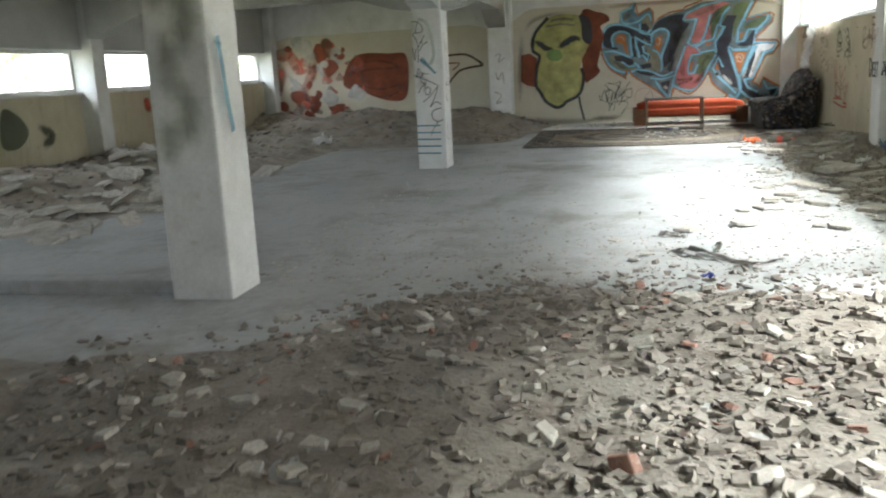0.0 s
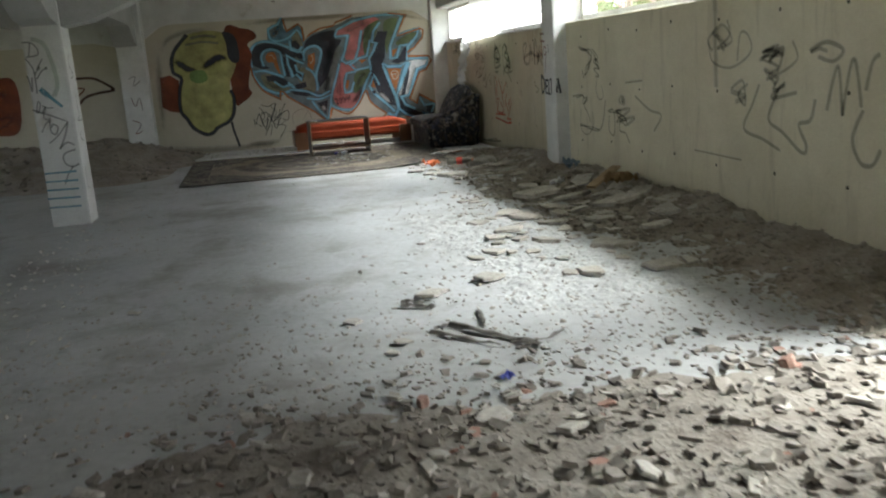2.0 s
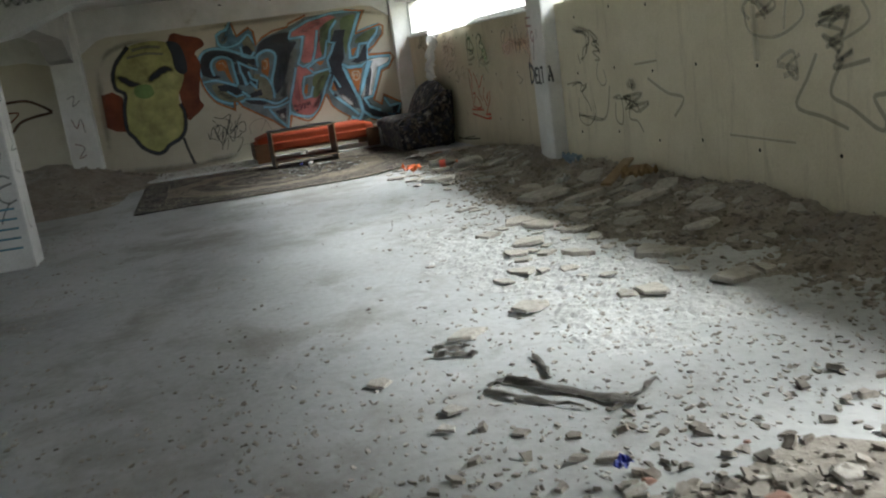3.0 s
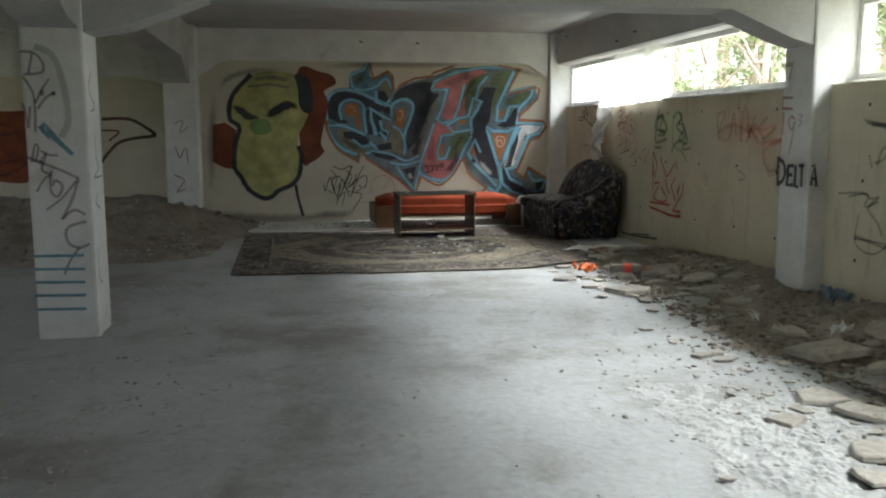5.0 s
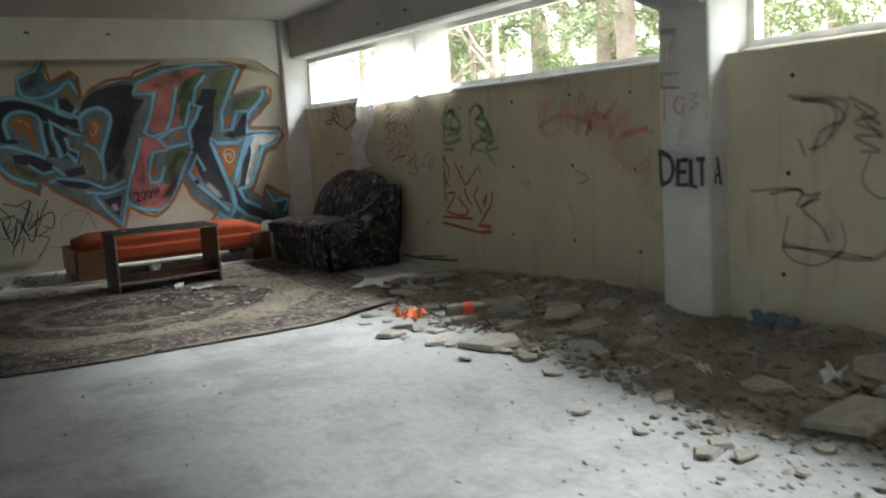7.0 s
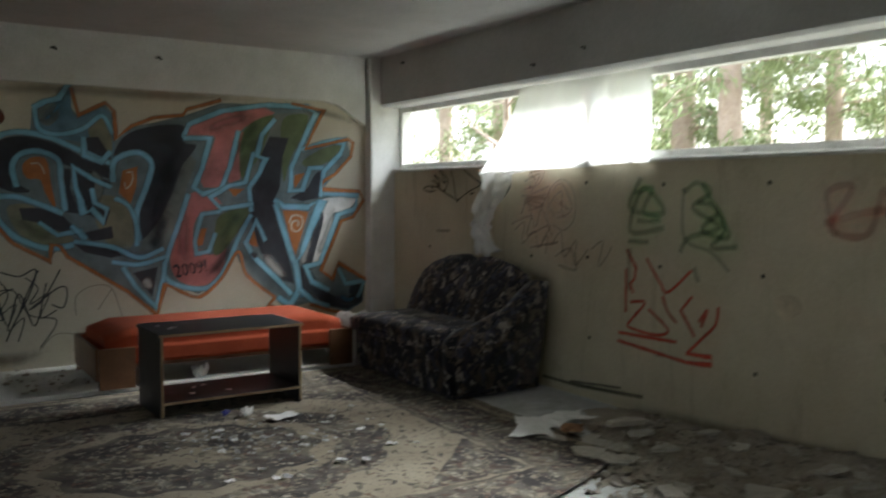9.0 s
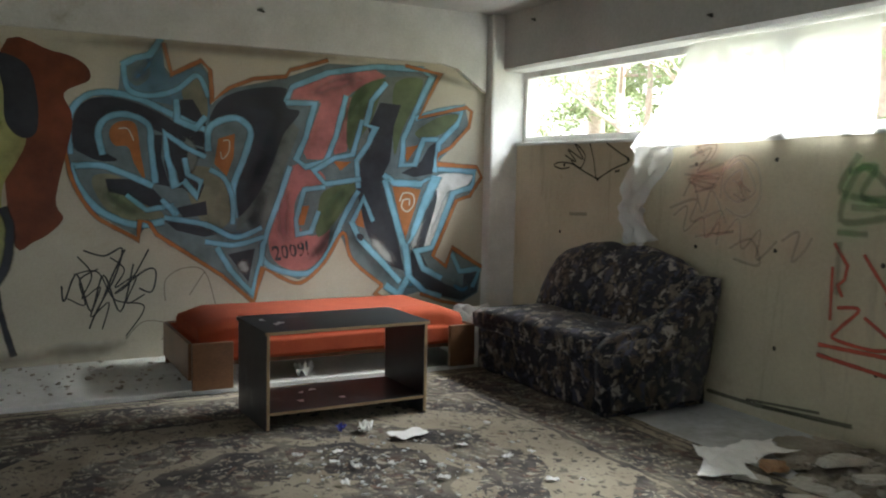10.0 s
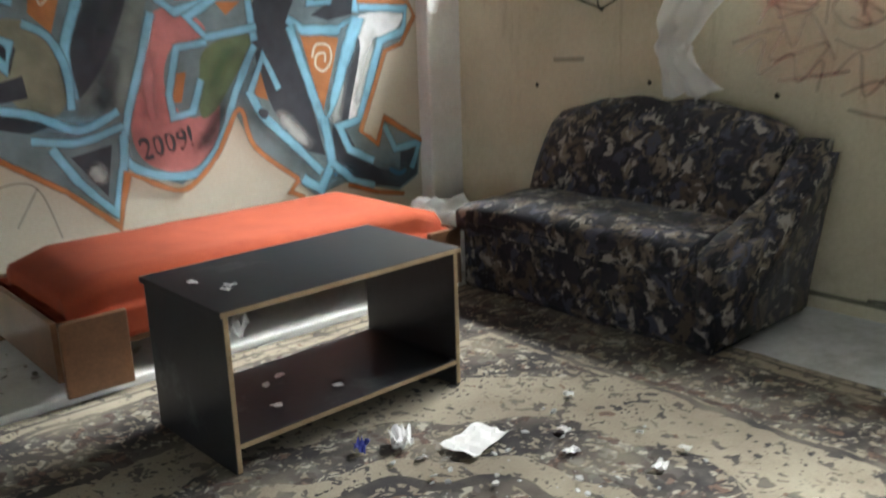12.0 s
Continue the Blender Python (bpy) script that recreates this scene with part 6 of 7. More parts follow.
spray(tag, "E", [(15.559, 0.978), (15.392, 1.044), (15.326, 0.901), (15.524, 0.92)], 0.022, "pinkred", True)
spray(tag, "E", [(15.964, 1.28), (15.886, 1.373), (15.792, 1.186), (15.719, 1.323), (15.595, 1.127)], 0.022, "pinkred", True)
spray(tag, "E", [(15.885, 1.619), (15.792, 1.538), (15.867, 1.587), (15.702, 1.608), (15.756, 1.506), (15.924, 1.467)], 0.02, "pinkred", True)
spray(tag, "E", [(15.963, 1.421), (15.666, 1.398), (15.886, 1.388), (15.684, 1.353), (15.867, 1.31)], 0.02, "pinkred", True)
spray(tag, "E", [(15.648, 1.277), (15.624, 1.456), (15.496, 1.537), (15.365, 1.46), (15.347, 1.275), (15.459, 1.174), (15.602, 1.217)], 0.018, "pinkred", True)
spray(tag, "E", [(15.562, 1.395), (15.412, 1.319), (15.511, 1.379), (15.46, 1.276), (15.544, 1.306)], 0.02, "pinkred", True)
spray(tag, "E", [(16.044, 1.152), (15.925, 1.216), (15.945, 1.057), (15.792, 1.155), (15.755, 1.032), (15.647, 1.127), (15.665, 0.989)], 0.02, "pinkred", True)
spray(tag, "E", [(15.594, 1.067), (15.493, 1.159), (15.457, 0.983), (15.329, 1.104), (15.342, 0.929), (15.204, 1.05)], 0.02, "pinkred", True)
spray(tag, "E", [(15.174, 1.051), (15.057, 1.11), (15.097, 0.943), (15.012, 1.016), (14.972, 1.085)], 0.02, "pinkred", True)
tag = graffiti("wall_patch", "small chipped patch in the ochre plaster")
spray(tag, "E", [(13.076, 0.706), (13.019, 0.581), (13.059, 0.45)], 0.012, "pinkred", True)
fill(tag, "E", [(13.7, 0.86), (13.58, 0.89), (13.52, 0.82), (13.63, 0.75)], "cream", True)
tag = graffiti("graffiti_tag", "black and grey looping tags on ochre plaster")
spray(tag, "E2", [(11.082, 1.378), (10.831, 1.327), (10.747, 1.241), (10.875, 1.186), (10.922, 1.072)], 0.016, "thin", True)
spray(tag, "E2", [(10.729, 1.35), (10.573, 1.258), (10.695, 1.223), (10.541, 1.158), (10.69, 1.15), (10.56, 1.079), (10.659, 1.077)], 0.016, "thin", True)
spray(tag, "E2", [(10.608, 1.06), (10.649, 0.931), (10.558, 0.848), (10.473, 0.885), (10.51, 0.991)], 0.012, "grey", True)
spray(tag, "E2", [(11.011, 1.147), (10.971, 1.052)], 0.016, "green", False)
spray(tag, "E2", [(11.32, 0.861), (11.051, 0.882), (10.964, 0.848), (10.882, 0.864), (10.988, 0.78), (10.881, 0.691), (10.832, 0.61)], 0.015, "thin", True)
spray(tag, "E2", [(11.077, 0.735), (11.1, 0.532), (10.912, 0.477), (10.745, 0.588), (10.764, 0.719)], 0.012, "grey", True)
spray(tag, "E2", [(10.368, 0.739), (10.232, 0.756), (10.201, 0.641), (10.236, 0.514), (10.344, 0.555), (10.328, 0.7)], 0.016, "thin", True)
spray(tag, "E2", [(10.187, 0.746), (10.06, 0.756), (10.096, 0.685), (10.143, 0.733), (9.972, 0.697), (9.928, 0.651), (9.958, 0.625), (10.072, 0.654), (10.086, 0.567), (9.959, 0.548), (9.871, 0.459)], 0.016, "thin", True)
spray(tag, "E2", [(11.12, 0.559), (10.807, 0.562), (10.597, 0.546)], 0.01, "grey", True)
spray(tag, "E2", [(8.359, 1.265), (8.426, 1.346), (8.219, 1.446), (8.093, 1.326), (8.29, 1.281), (8.124, 1.365), (8.153, 1.478)], 0.02, "grey", True)
spray(tag, "E2", [(8.412, 1.345), (8.362, 1.188), (8.098, 1.141), (7.851, 1.241), (7.879, 1.356), (7.98, 1.374), (8.021, 1.183)], 0.016, "grey", True)
spray(tag, "E2", [(7.737, 1.183), (7.573, 1.262), (7.709, 1.234), (7.52, 1.276), (7.627, 1.179), (7.469, 1.263), (7.547, 1.091), (7.682, 1.129), (7.547, 1.023)], 0.022, "thin", True)
spray(tag, "E2", [(7.369, 1.3), (7.32, 1.184), (7.521, 1.091)], 0.016, "grey", True)
spray(tag, "E2", [(7.739, 1.025), (7.827, 0.882), (7.932, 0.713), (7.686, 0.652), (7.495, 0.592)], 0.02, "thin", True)
spray(tag, "E2", [(7.443, 1.039), (7.601, 0.937), (7.318, 0.978)], 0.02, "thin", True)
spray(tag, "E2", [(7.521, 0.989), (7.629, 0.797), (7.469, 0.715), (7.258, 0.598), (7.21, 0.645), (7.293, 0.773), (7.174, 0.81), (7.13, 0.94)], 0.022, "thin", True)
spray(tag, "E2", [(8.101, 0.991), (7.944, 1.046), (7.917, 0.88), (8.007, 0.954), (7.884, 1.027)], 0.02, "grey", True)
spray(tag, "E2", [(7.179, 1.225), (7.098, 1.243), (7.019, 1.226)], 0.02, "grey", True)
spray(tag, "E2", [(10.186, 0.746), (9.849, 0.779), (10.079, 0.673), (9.75, 0.709), (9.917, 0.629)], 0.025, "grey", True)
spray(tag, "E2", [(9.733, 0.903), (9.444, 0.789), (9.215, 0.749), (9.363, 0.606)], 0.02, "grey", True)
spray(tag, "E2", [(11.001, 1.346), (10.734, 1.324), (10.824, 1.139)], 0.02, "grey", True)
spray(tag, "E2", [(9.934, 1.019), (9.57, 1.04)], 0.015, "grey", False)
spray(tag, "E2", [(8.646, 0.501), (7.955, 0.485)], 0.012, "grey", False)
spray(tag, "E2", [(11.109, 0.578), (10.572, 0.547), (10.413, 0.845)], 0.02, "grey", True)
spray(tag, "E2", [(11.052, 1.358), (10.803, 1.297), (10.845, 1.13), (10.951, 1.091)], 0.014, "thin", True)
spray(tag, "E2", [(10.701, 1.313), (10.554, 1.204), (10.657, 1.259), (10.54, 1.133)], 0.014, "thin", True)
spray(tag, "E2", [(11.196, 0.847), (10.994, 0.877), (11.017, 0.79), (10.88, 0.837)], 0.014, "thin", True)
spray(tag, "E2", [(10.321, 0.735), (10.057, 0.723), (10.157, 0.645), (10.011, 0.676)], 0.014, "thin", True)
spray(tag, "E2", [(10.13, 0.836), (9.986, 0.862), (10.022, 0.81)], 0.07, "thin", True)
spray(tag, "E2", [(7.681, 1.25), (7.469, 1.223), (7.709, 1.2), (7.521, 1.142), (7.627, 1.093)], 0.02, "thin", True)
spray(tag, "E2", [(7.655, 1.059), (7.521, 1.074), (7.574, 0.989), (7.443, 1.022)], 0.02, "thin", True)
spray(tag, "E2", [(8.355, 1.399), (8.158, 1.293), (8.287, 1.376), (8.191, 1.257)], 0.02, "grey", True)
spray(tag, "E2", [(8.102, 0.973), (7.916, 0.936), (8.04, 0.898)], 0.03, "grey", True)
spray(tag, "E2", [(7.015, 0.876), (6.959, 1.062), (6.910, 1.128), (6.869, 0.849)], 0.022, "thin", True)
spray(tag, "E2", [(6.869, 0.849), (6.811, 1.127), (6.764, 1.158), (6.705, 0.904)], 0.022, "thin", True)
spray(tag, "E2", [(7.189, 1.233), (7.029, 1.282), (6.874, 1.231), (6.962, 1.168), (7.106, 1.197)], 0.022, "thin", True)
spray(tag, "E2", [(6.691, 0.889), (6.774, 0.722), (6.701, 0.587), (6.597, 0.584), (6.538, 0.675)], 0.022, "thin", True)
spray(tag, "E2", [(6.672, 1.000), (6.625, 1.156), (6.565, 1.201)], 0.022, "thin", True)
tag = graffiti("graffiti_tag", "violet tag and blue stripes on the white column")
spray(tag, "S", [(-2.544, 1.803), (-2.466, 1.797), (-2.417, 1.743), (-2.414, 1.688), (-2.461, 1.67), (-2.527, 1.667)], 0.02, "violet", True)
spray(tag, "S", [(-2.473, 1.79), (-2.5, 1.674)], 0.018, "violet", False)
spray(tag, "S", [(-2.534, 1.653), (-2.487, 1.57), (-2.476, 1.491), (-2.48, 1.317)], 0.02, "violet", True)
spray(tag, "S", [(-2.384, 1.64), (-2.427, 1.578), (-2.472, 1.491)], 0.02, "violet", True)
spray(tag, "S", [(-2.356, 1.557), (-2.411, 1.522), (-2.461, 1.456)], 0.02, "violet", True)
spray(tag, "S", [(-2.442, 1.557), (-2.416, 1.55)], 0.04, "violet", False)
spray(tag, "S", [(-2.376, 1.55), (-2.35, 1.554)], 0.035, "violet", False)
spray(tag, "S", [(-2.545, 1.491), (-2.53, 1.422), (-2.521, 1.342), (-2.503, 1.474)], 0.02, "violet", True)
spray(tag, "S", [(-2.515, 1.131), (-2.489, 1.237), (-2.47, 1.215), (-2.495, 1.131)], 0.018, "violet", True)
spray(tag, "S", [(-2.549, 1.167), (-2.469, 1.131), (-2.364, 1.087), (-2.247, 1.029)], 0.022, "violet", True)
spray(tag, "S", [(-2.469, 1.124), (-2.425, 1.187), (-2.458, 1.088), (-2.413, 1.052), (-2.449, 1.024), (-2.497, 0.947)], 0.018, "violet", True)
spray(tag, "S", [(-2.458, 1.201), (-2.412, 1.176), (-2.359, 1.172)], 0.018, "violet", True)
spray(tag, "S", [(-2.405, 1.081), (-2.413, 0.953), (-2.375, 0.916), (-2.344, 0.98), (-2.382, 1.016), (-2.404, 0.981)], 0.022, "violet", True)
spray(tag, "S", [(-2.247, 1.029), (-2.287, 0.908), (-2.356, 0.772)], 0.024, "violet", True)
spray(tag, "S", [(-2.257, 1.015), (-2.355, 0.902), (-2.447, 0.832)], 0.018, "violet", True)
spray(tag, "S", [(-2.363, 0.772), (-2.285, 0.828), (-2.219, 0.798)], 0.022, "violet", True)
spray(tag, "S", [(-2.214, 0.755), (-2.311, 0.728), (-2.341, 0.685), (-2.325, 0.619), (-2.265, 0.589), (-2.202, 0.612)], 0.024, "violet", True)
spray(tag, "S", [(-2.265, 0.589), (-2.324, 0.51), (-2.364, 0.42)], 0.018, "violet", True)
spray(tag, "S", [(-2.457, 1.835), (-2.347, 1.768), (-2.294, 1.543), (-2.286, 1.386), (-2.333, 1.281)], 0.05, "greenpale", True)
spray(tag, "S", [(-2.455, 1.352), (-2.394, 1.264), (-2.441, 1.362), (-2.272, 1.175)], 0.03, "bluepaint", False)
spray(tag, "S", [(-2.539, 0.542), (-2.24, 0.54)], 0.022, "bluepaint", False)
spray(tag, "S", [(-2.544, 0.459), (-2.238, 0.452)], 0.022, "bluepaint", False)
spray(tag, "S", [(-2.543, 0.375), (-2.243, 0.368)], 0.022, "bluepaint", False)
spray(tag, "S", [(-2.548, 0.291), (-2.241, 0.283)], 0.022, "bluepaint", False)
spray(tag, "S", [(-2.547, 0.202), (-2.246, 0.194)], 0.022, "bluepaint", False)
spray(tag, "C", [(11.521, 1.684), (11.445, 1.576), (11.579, 1.476), (11.455, 1.438)], 0.014, "violet", True)
spray(tag, "C", [(11.547, 1.298), (11.541, 1.155), (11.588, 1.081), (11.458, 1.034), (11.679, 1.033)], 0.014, "violet", True)
spray(tag, "C", [(11.511, 0.923), (11.464, 0.873), (11.587, 0.826)], 0.014, "violet", True)
spray(tag, "C", [(11.452, 0.585), (11.437, 0.406), (11.526, 0.354)], 0.014, "violet", True)
tag = graffiti("graffiti_field", "brown-red curved graffiti on the cream wall")
fill(tag, "N", [(-4.69, 1.54), (-4.48, 1.52), (-4.38, 1.43), (-4.42, 0.76), (-4.54, 0.68), (-4.66, 0.76), (-4.72, 1.13)], "redbrown", True)
spray(tag, "N", [(-3.401, 1.488), (-3.052, 1.487), (-2.823, 1.365), (-2.71, 1.273)], 0.05, "brown", True)
spray(tag, "N", [(-2.71, 1.265), (-3.14, 1.199), (-3.33, 1.048), (-3.432, 0.912)], 0.05, "brown", True)
spray(tag, "N", [(-3.409, 1.337), (-3.192, 1.321), (-3.322, 1.2)], 0.03, "redbrown", True)
tag = graffiti("graffiti_field", "red and white splashed paint on the cream wall")
fill(tag, "N", [(-5.61, 1.02), (-5.33, 1.57), (-4.62, 1.59), (-4.25, 1.51), (-4.29, 0.74), (-4.67, 0.66), (-5.14, 0.83)], "redbrown", True)
spray(tag, "N", [(-7.159, 1.546), (-6.953, 1.078), (-7.12, 0.621), (-6.912, 0.145)], 0.12, "redwhite", True)
spray(tag, "N", [(-6.411, 1.623), (-6.563, 1.289), (-6.187, 1.385), (-6.346, 0.936)], 0.1, "redwhite", True)
spray(tag, "N", [(-6.99, 0.674), (-6.767, 0.374), (-6.98, 0.088)], 0.14, "redwhite", True)
spray(tag, "N", [(-6.922, 1.421), (-6.479, 0.827), (-6.772, 0.316), (-6.533, 0.19)], 0.2, "whitepaint", True)
spray(tag, "N", [(-5.922, 1.655), (-5.695, 1.475)], 0.1, "redwhite", True)
spray(tag, "N", [(-7.143, 1.717), (-6.932, 1.307), (-7.099, 0.853), (-7.027, 0.266)], 0.25, "redwhite", True)
spray(tag, "N", [(-6.047, 1.605), (-6.398, 1.053), (-6.647, 0.311)], 0.2, "redwhite", True)
spray(tag, "N", [(-5.472, 1.239), (-4.984, 1.384), (-4.342, 1.297)], 0.2, "redbrown", True)
spray(tag, "N", [(-5.253, 0.946), (-4.784, 0.813), (-4.303, 0.961)], 0.2, "redbrown", True)
tag = graffiti("graffiti_field", "dark green and red sprayed patches on the parapet")
fill(tag, "W", [(9.97, 1), (10.25, 0.91), (10.39, 0.7), (10.17, 0.53), (9.88, 0.58)], "mossd", True)
spray(tag, "W", [(10.54, 0.791), (10.838, 0.627), (10.586, 0.505)], 0.15, "mossd", True)
spray(tag, "W", [(13.186, 1.041), (13.243, 0.78)], 0.2, "red", True)
tag = graffiti("graffiti_tag", "green mossy and blue paint smears on the column")
for u, v, q in ((-2.45, 1.75, 0.2), (-2.30, 1.55, 0.25), (-2.42, 1.3, 0.22), (-2.33, 1.05, 0.2), (-2.46, 0.9, 0.16), (-2.28, 1.85, 0.14)):
    spray(tag, "S2", [(u, v + q), (u + 0.02, v), (u - 0.02, v - q)], 0.20, "softm", True)
spray(tag, "C", [(5.322, 1.449), (5.378, 1.09), (5.414, 0.934)], 0.06, "bluepaint", True)
spray(tag, "C", [(5.282, 1.419), (5.366, 1.406)], 0.03, "grey", True)
tag = graffiti("graffiti_tag", "faded red letters on the white column")
spray(tag, "NF", [(-2.416, 1.422), (-2.306, 1.458), (-2.349, 1.31), (-2.237, 1.384)], 0.02, "redpale", True)
spray(tag, "NF", [(-2.415, 1.125), (-2.363, 0.975), (-2.285, 1.109), (-2.258, 0.899)], 0.02, "redpale", True)
spray(tag, "NF", [(-2.446, 0.751), (-2.318, 0.674), (-2.419, 0.525), (-2.309, 0.561)], 0.02, "redpale", True)
tag = graffiti("graffiti_tag", "black word and faded red-brown figures on the white post")
spray(tag, "P", [(11.849, 1.098), (11.848, 0.995), (11.842, 0.899)], 0.036, "black", True)
spray(tag, "P", [(11.863, 1.101), (11.773, 1.063), (11.748, 0.989), (11.777, 0.927), (11.851, 0.895)], 0.036, "black", True)
spray(tag, "P", [(11.632, 1.049), (11.706, 1.046), (11.715, 0.901), (11.636, 0.906)], 0.034, "black", False)
spray(tag, "P", [(11.708, 0.975), (11.647, 0.979)], 0.032, "black", False)
spray(tag, "P", [(11.61, 1.052), (11.61, 0.897), (11.563, 0.898)], 0.034, "black", False)
spray(tag, "P", [(11.57, 1.052), (11.503, 1.055)], 0.034, "black", False)
spray(tag, "P", [(11.528, 1.052), (11.527, 0.898)], 0.036, "black", False)
spray(tag, "P", [(11.866, 1.804), (11.71, 1.794), (11.743, 1.711), (11.781, 1.637)], 0.03, "redpale", False)
spray(tag, "P", [(11.691, 1.55), (11.82, 1.554), (11.823, 1.475), (11.685, 1.468)], 0.024, "redpale", False)
spray(tag, "P", [(11.801, 1.447), (11.811, 1.273)], 0.022, "redpale", False)
spray(tag, "P", [(11.653, 1.391), (11.7, 1.413), (11.728, 1.362), (11.685, 1.314), (11.649, 1.371), (11.679, 1.238), (11.708, 1.129)], 0.022, "redpale", True)
spray(tag, "P", [(11.613, 1.427), (11.554, 1.417), (11.593, 1.387), (11.552, 1.365), (11.607, 1.336)], 0.018, "grey", True)
spray(tag, "S", [(2.803, 1.055), (2.815, 1.05)], 0.03, "black", False)
spray(tag, "S", [(2.803, 0.91), (2.82, 1.05), (2.845, 0.90)], 0.034, "black", False)
spray(tag, "S", [(2.805, 0.96), (2.838, 0.96)], 0.022, "black", False)
tag = graffiti("graffiti_tag", "red sprayed bars on the white post")
spray(tag, "P", [(5.63, 1.0), (5.45, 0.99), (5.30, 1.01)], 0.05, "red", True)
spray(tag, "P", [(5.62, 0.60), (5.5, 0.63), (5.36, 0.74)], 0.035, "red", True)
spray(tag, "P", [(5.5, 0.50), (5.48, 0.38), (5.36, 0.40)], 0.05, "red", True)
spray(tag, "P", [(5.63, 0.15), (5.45, 0.15), (5.30, 0.14)], 0.035, "red", True)
tag = graffiti("wall_stain", "brown damp stains along edges of the plaster")
spray(tag, "E", [(15.667, 0.084), (15.476, 0.082), (15.277, 0.084), (14.948, 0.105), (14.647, 0.125)], 0.03, "mossd", False)
spray(tag, "E", [(15.355, 0.1), (15.09, 0.124), (14.848, 0.146)], 0.02, "mossd", True)
# brown band with the beam's shadow line painted in, then shading beside the corner post
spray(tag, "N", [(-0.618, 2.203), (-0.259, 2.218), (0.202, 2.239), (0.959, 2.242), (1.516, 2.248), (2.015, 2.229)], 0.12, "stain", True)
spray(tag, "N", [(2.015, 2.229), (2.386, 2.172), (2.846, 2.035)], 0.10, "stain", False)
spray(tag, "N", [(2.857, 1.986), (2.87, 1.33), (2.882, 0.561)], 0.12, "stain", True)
# dirty line along the foot of the mural wall
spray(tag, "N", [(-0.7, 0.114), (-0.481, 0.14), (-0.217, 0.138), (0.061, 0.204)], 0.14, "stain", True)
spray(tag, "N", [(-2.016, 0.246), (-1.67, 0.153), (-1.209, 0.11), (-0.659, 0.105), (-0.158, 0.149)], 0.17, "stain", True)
# dark bands under the beam's west end and along the column
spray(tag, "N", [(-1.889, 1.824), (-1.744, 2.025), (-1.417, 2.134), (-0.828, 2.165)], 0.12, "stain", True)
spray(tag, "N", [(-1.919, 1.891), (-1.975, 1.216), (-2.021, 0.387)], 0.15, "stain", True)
spray(tag, "E", [(15.228, 0.042), (14.347, 0.053), (13.534, 0.085), (12.856, 0.107), (12.283, 0.118)], 0.10, "stain", True)
spray(tag, "E2", [(11.567, 1.144), (11.568, 0.71), (11.565, 0.231)], 0.10, "stain", True)
spray(tag, "E2", [(11.329, 0.063), (9.401, 0.096), (8.191, 0.084), (7.313, 0.033)], 0.14, "stain", True)
tag = graffiti("graffiti_tag", "dark scrawl and red drips on the cross beam")
spray(tag, "B", [(-1.969, 2.213), (-1.942, 2.256), (-1.931, 2.189), (-1.885, 2.246), (-1.841, 2.196), (-1.797, 2.257), (-1.763, 2.203), (-1.709, 2.26), (-1.671, 2.207), (-1.621, 2.264), (-1.563, 2.22)], 0.02, "thin", True)
spray(tag, "B", [(-1.936, 2.248), (-1.91, 2.196), (-1.86, 2.252), (-1.826, 2.199), (-1.778, 2.241), (-1.734, 2.209), (-1.686, 2.252), (-1.642, 2.213), (-1.586, 2.258)], 0.02, "thin", True)
spray(tag, "B", [(-0.535, 2.205), (-0.443, 2.205), (-0.342, 2.209)], 0.03, "red", True)
spray(tag, "B", [(-0.302, 2.207), (-0.228, 2.208)], 0.025, "red", True)

# handwritten year on the mural
tag = graffiti("graffiti_date", "black handwritten year on the mural")
letters(tag, "2009!", Matrix.Translation((0.99, YN - 0.033, 0.715)) @ pose(0, 0, 0, 90, 0, 0) @ pose(0, 0, 0, 0, 0, 8), 0.11, "black", 0.82)
# splashed red and white paint on the far bay of the end wall
tag = graffiti("graffiti_field", "red and white paint blots splashed on the cream wall")
r = random.Random(91)
for k in range(60):
    u, v = r.gauss(-6.2, 0.55), r.uniform(0.25, 1.85)
    if not -7.0 < u < -4.9:
        continue
    s = r.uniform(0.04, 0.2)
    pts = [(u + s * r.uniform(0.5, 1.3) * math.cos(a), v + s * r.uniform(0.5, 1.3) * math.sin(a)) for a in (0, 0.9, 1.8, 2.7, 3.6, 4.5, 5.4)]
    fill(tag, "N", pts, r.choice(("redwhite", "redwhite", "whitepaint", "redbrown")), True)
# brown drips below the window joints
tag = graffiti("wall_stain", "faint brown drip stain on the ochre plaster")
spray(tag, "E2", [(8.28, 1.63), (8.28, 1.3), (8.27, 1.0)], 0.06, "stain", False)
tag = graffiti("wall_stain", "short dark drip stain on the ochre plaster")
spray(tag, "E", [(14.78, 1.08), (14.78, 0.94), (14.78, 0.80)], 0.055, "stain", False)

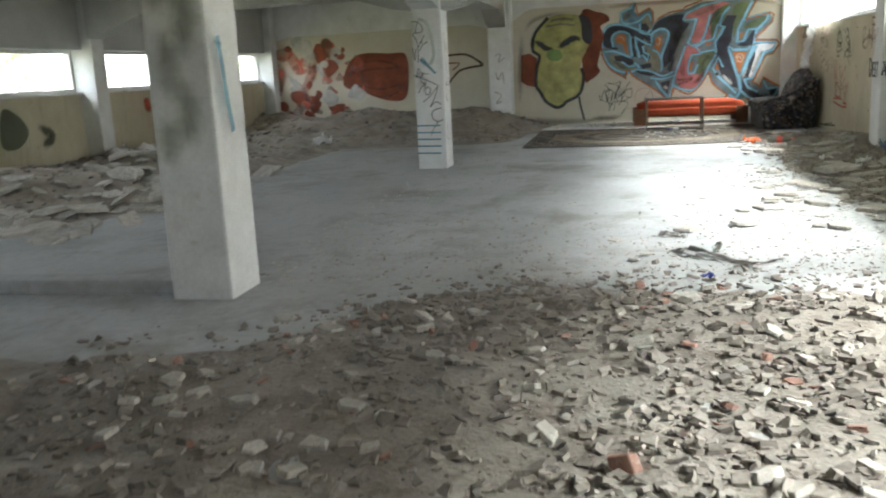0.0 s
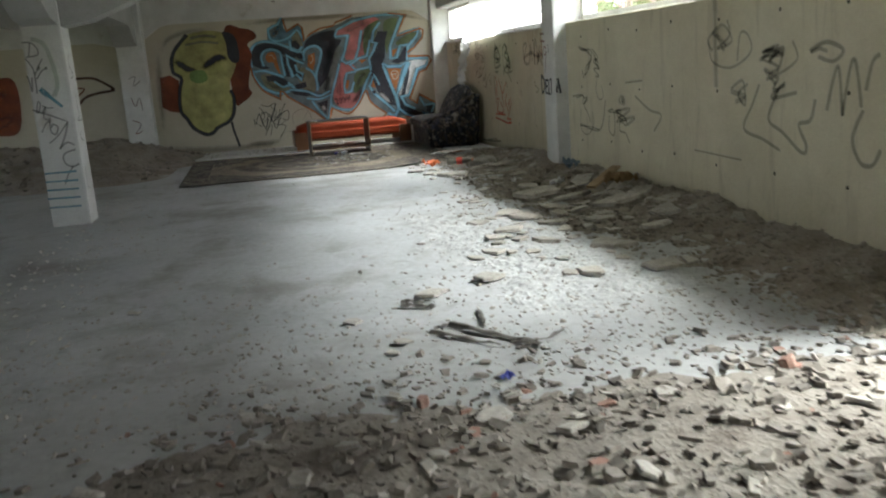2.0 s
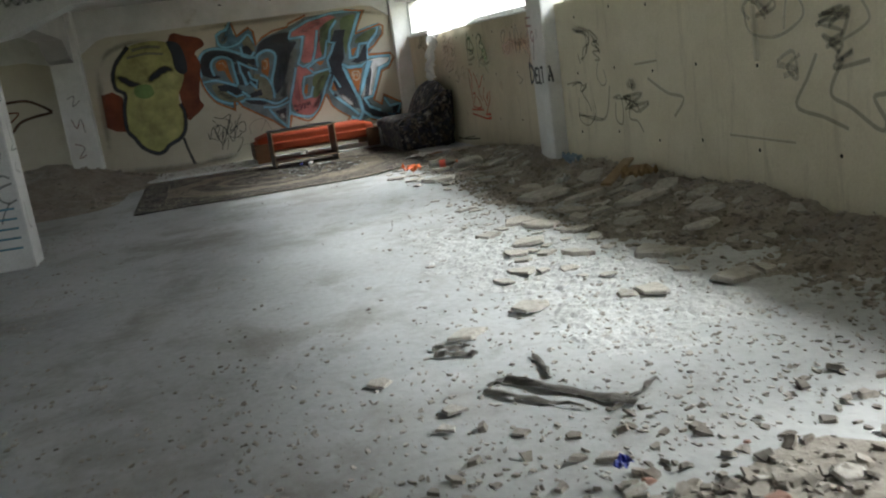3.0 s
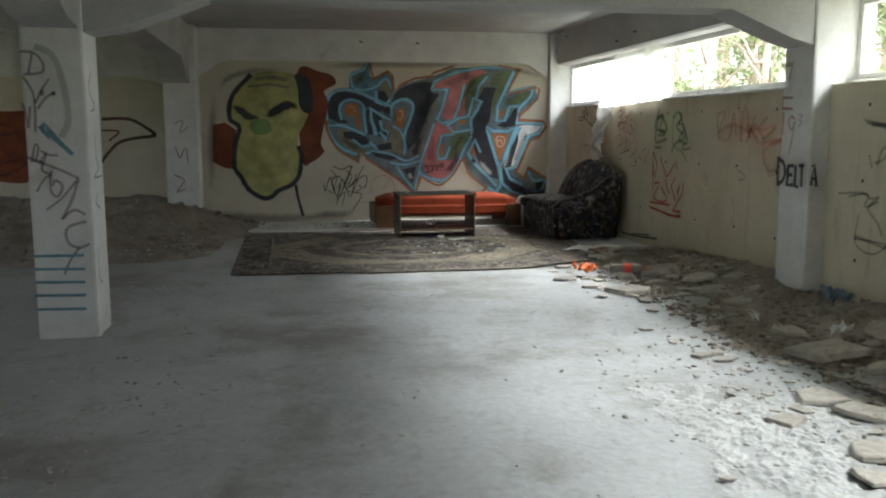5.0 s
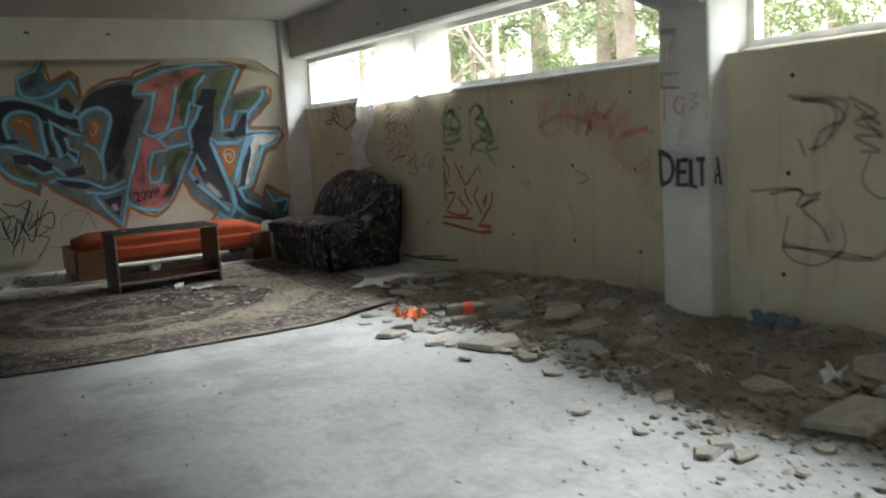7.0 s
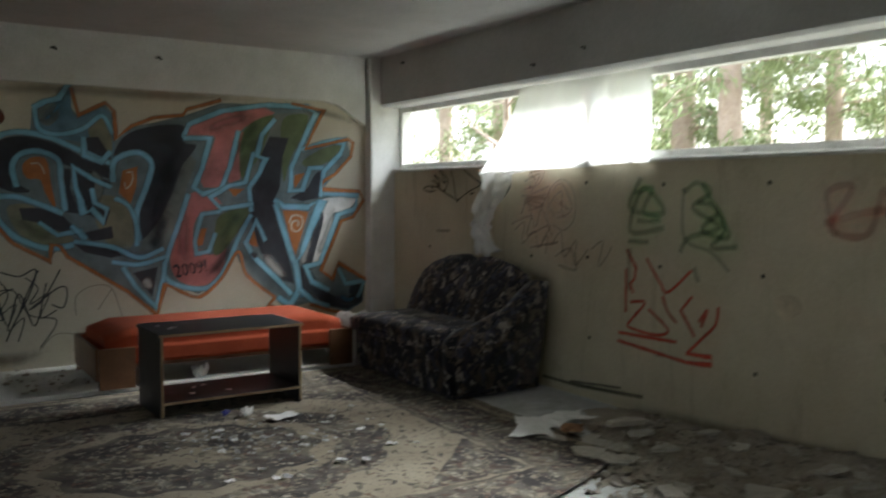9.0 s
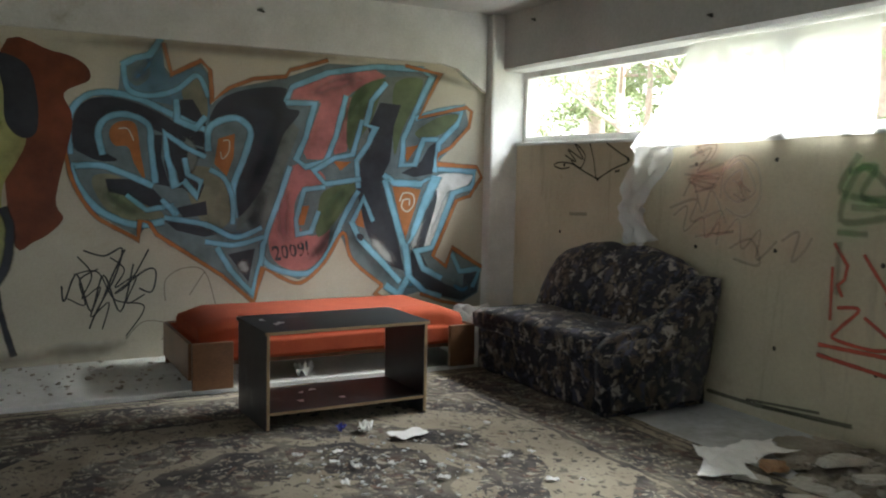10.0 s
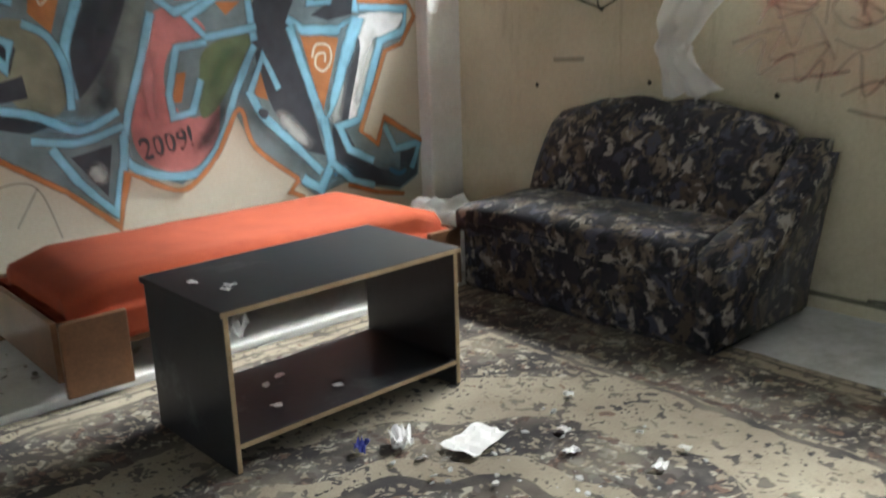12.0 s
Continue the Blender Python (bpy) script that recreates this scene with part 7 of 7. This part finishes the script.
# ---- woods outside ----
def pine(x, y, h, rad, crown, seed, lean=0.0):
    r = random.Random(seed)
    t = thing("pine_tree", pose(x, y, -0.3), "pine with pinkish scaly trunk and thin drooping branches", "tree", "trees outside")
    line = spline([(0, 0, -0.2), (lean * 0.3, 0.05, h * 0.35), (lean * 0.6, -0.04, h * 0.7), (lean, 0, h)], 5)
    bm = bmesh.new()
    tube(bm, line, [rad * (1 - 0.75 * i / (len(line) - 1)) for i in range(len(line))], 10)
    part("trunk", bm, m_bark, t, smooth=True)
    limbs, leaves = bmesh.new(), bmesh.new()
    for k in range(crown):
        z = r.uniform(1.6, 6.0) if k % 8 else r.uniform(h * 0.7, h * 0.97)
        a, L = r.random() * 6.28, r.uniform(0.9, 2.4) * (1.1 - 0.6 * z / h)
        p = [Vector((math.cos(a) * L * s, math.sin(a) * L * s, z + 0.25 * L * s - 0.55 * L * s * s)) for s in (0.05, 0.35, 0.7, 1.0)]
        tube(limbs, p, [0.03, 0.022, 0.013, 0.005], 5)
        for _ in range(170):
            s = r.uniform(0.2, 1.0)
            c = Vector((math.cos(a) * L * s, math.sin(a) * L * s, z + 0.25 * L * s - 0.55 * L * s * s)) + Vector((r.gauss(0, 0.14), r.gauss(0, 0.14), r.gauss(-0.08, 0.12)))
            q = Euler((r.gauss(0, 0.6), r.gauss(0, 0.6), r.random() * 6.3)).to_matrix()
            l, w = r.uniform(0.06, 0.17), r.uniform(0.012, 0.03)
            vs = [leaves.verts.new(c + q @ Vector(o)) for o in ((-l, 0, 0), (0, -w, 0.01), (l, 0, -0.03), (0, w, 0.01))]
            leaves.faces.new(vs)
    part("branchwork", limbs, m_bark, t)["kind"] = "stuff"
    part("crown", leaves, m_leaf, t)["kind"] = "stuff"
    return t


def bare_tree(x, y, seed):
    """A crooked leafless tree: trunk and limbs that fork twice."""
    r = random.Random(seed)
    t = thing("bare_tree", pose(x, y, -0.3), "crooked leafless tree with forked grey limbs", "tree", "trees outside")
    bm = bmesh.new()
    trunk = spline([(0, 0, -0.2), (0.1, 0.15, 1.2), (-0.1, 0.1, 2.4), (0.1, 0.35, 3.6), (0.0, 0.3, 5.0)], 5)
    tube(bm, trunk, [0.10 * (1 - 0.7 * i / (len(trunk) - 1)) for i in range(len(trunk))], 8)
    part("trunk", bm, m_bark, t, smooth=True)
    for k in range(9):
        p = trunk[4 + 2 * k % 14]
        d = Vector((r.gauss(0, 0.5), r.choice((-1, 1)) * r.uniform(0.6, 1.0), r.uniform(0.2, 0.9))).normalized()
        L = r.uniform(0.8, 1.8)
        line = spline([p, p + d * L * 0.4 + Vector((0, 0, r.gauss(0, 0.1))), p + d * L + Vector((0, 0, r.gauss(0.1, 0.25)))], 5)
        bm = bmesh.new()
        tube(bm, line, [0.045 * (1 - 0.8 * i / (len(line) - 1)) for i in range(len(line))], 6)
        for q in (line[4], line[6], line[8]):
            e = (d + Vector((r.gauss(0, 0.5), r.gauss(0, 0.5), r.gauss(0.2, 0.5)))).normalized() * r.uniform(0.3, 0.8)
            tube(bm, [q, q + e * 0.5 + Vector((0, 0, 0.05)), q + e], [0.014, 0.01, 0.004], 5)
        part("limb", bm, m_bark, t, smooth=True)
    return t


bare_tree(7.0, 21.2, 801)
bare_tree(7.6, 20.1, 802)
SPOTS = ((11.0, 23.4, 14, 0.25), (12.0, 22.4, 15, 0.27), (10.0, 19.6, 13, 0.22), (11.0, 17.6, 14, 0.16), (9.0, 23.1, 8, 0.08), (12.0, 28.3, 15, 0.25), (14.0, 34.1, 15, 0.28),
         (12.5, 19.5, 14, 0.18), (16.0, 26.0, 15, 0.2), (18.0, 31.0, 16, 0.25), (15.0, 16.5, 15, 0.2), (18.0, 21.0, 16, 0.22), (20.0, 38.0, 16, 0.25), (22.0, 28.0, 16, 0.25), (14.0, 13.0, 15, 0.2),
         (20.0, 16.0, 16, 0.2), (24.0, 34.0, 16, 0.25), (13.0, 8.0, 15, 0.2), (17.0, 44.0, 16, 0.25), (26.0, 24.0, 16, 0.25), (-14.0, 20.0, 15, 0.2), (-18.0, 24.0, 15, 0.22), (-20.0, 30.0, 15, 0.22), (-16.0, 34.0, 14, 0.2), (-15.0, 13.0, 14, 0.2))
for k, (x, y, h, rad) in enumerate(SPOTS):
    pine(x, y, h, rad, 24, 500 + k, 0.25 * math.sin(k * 2.3))
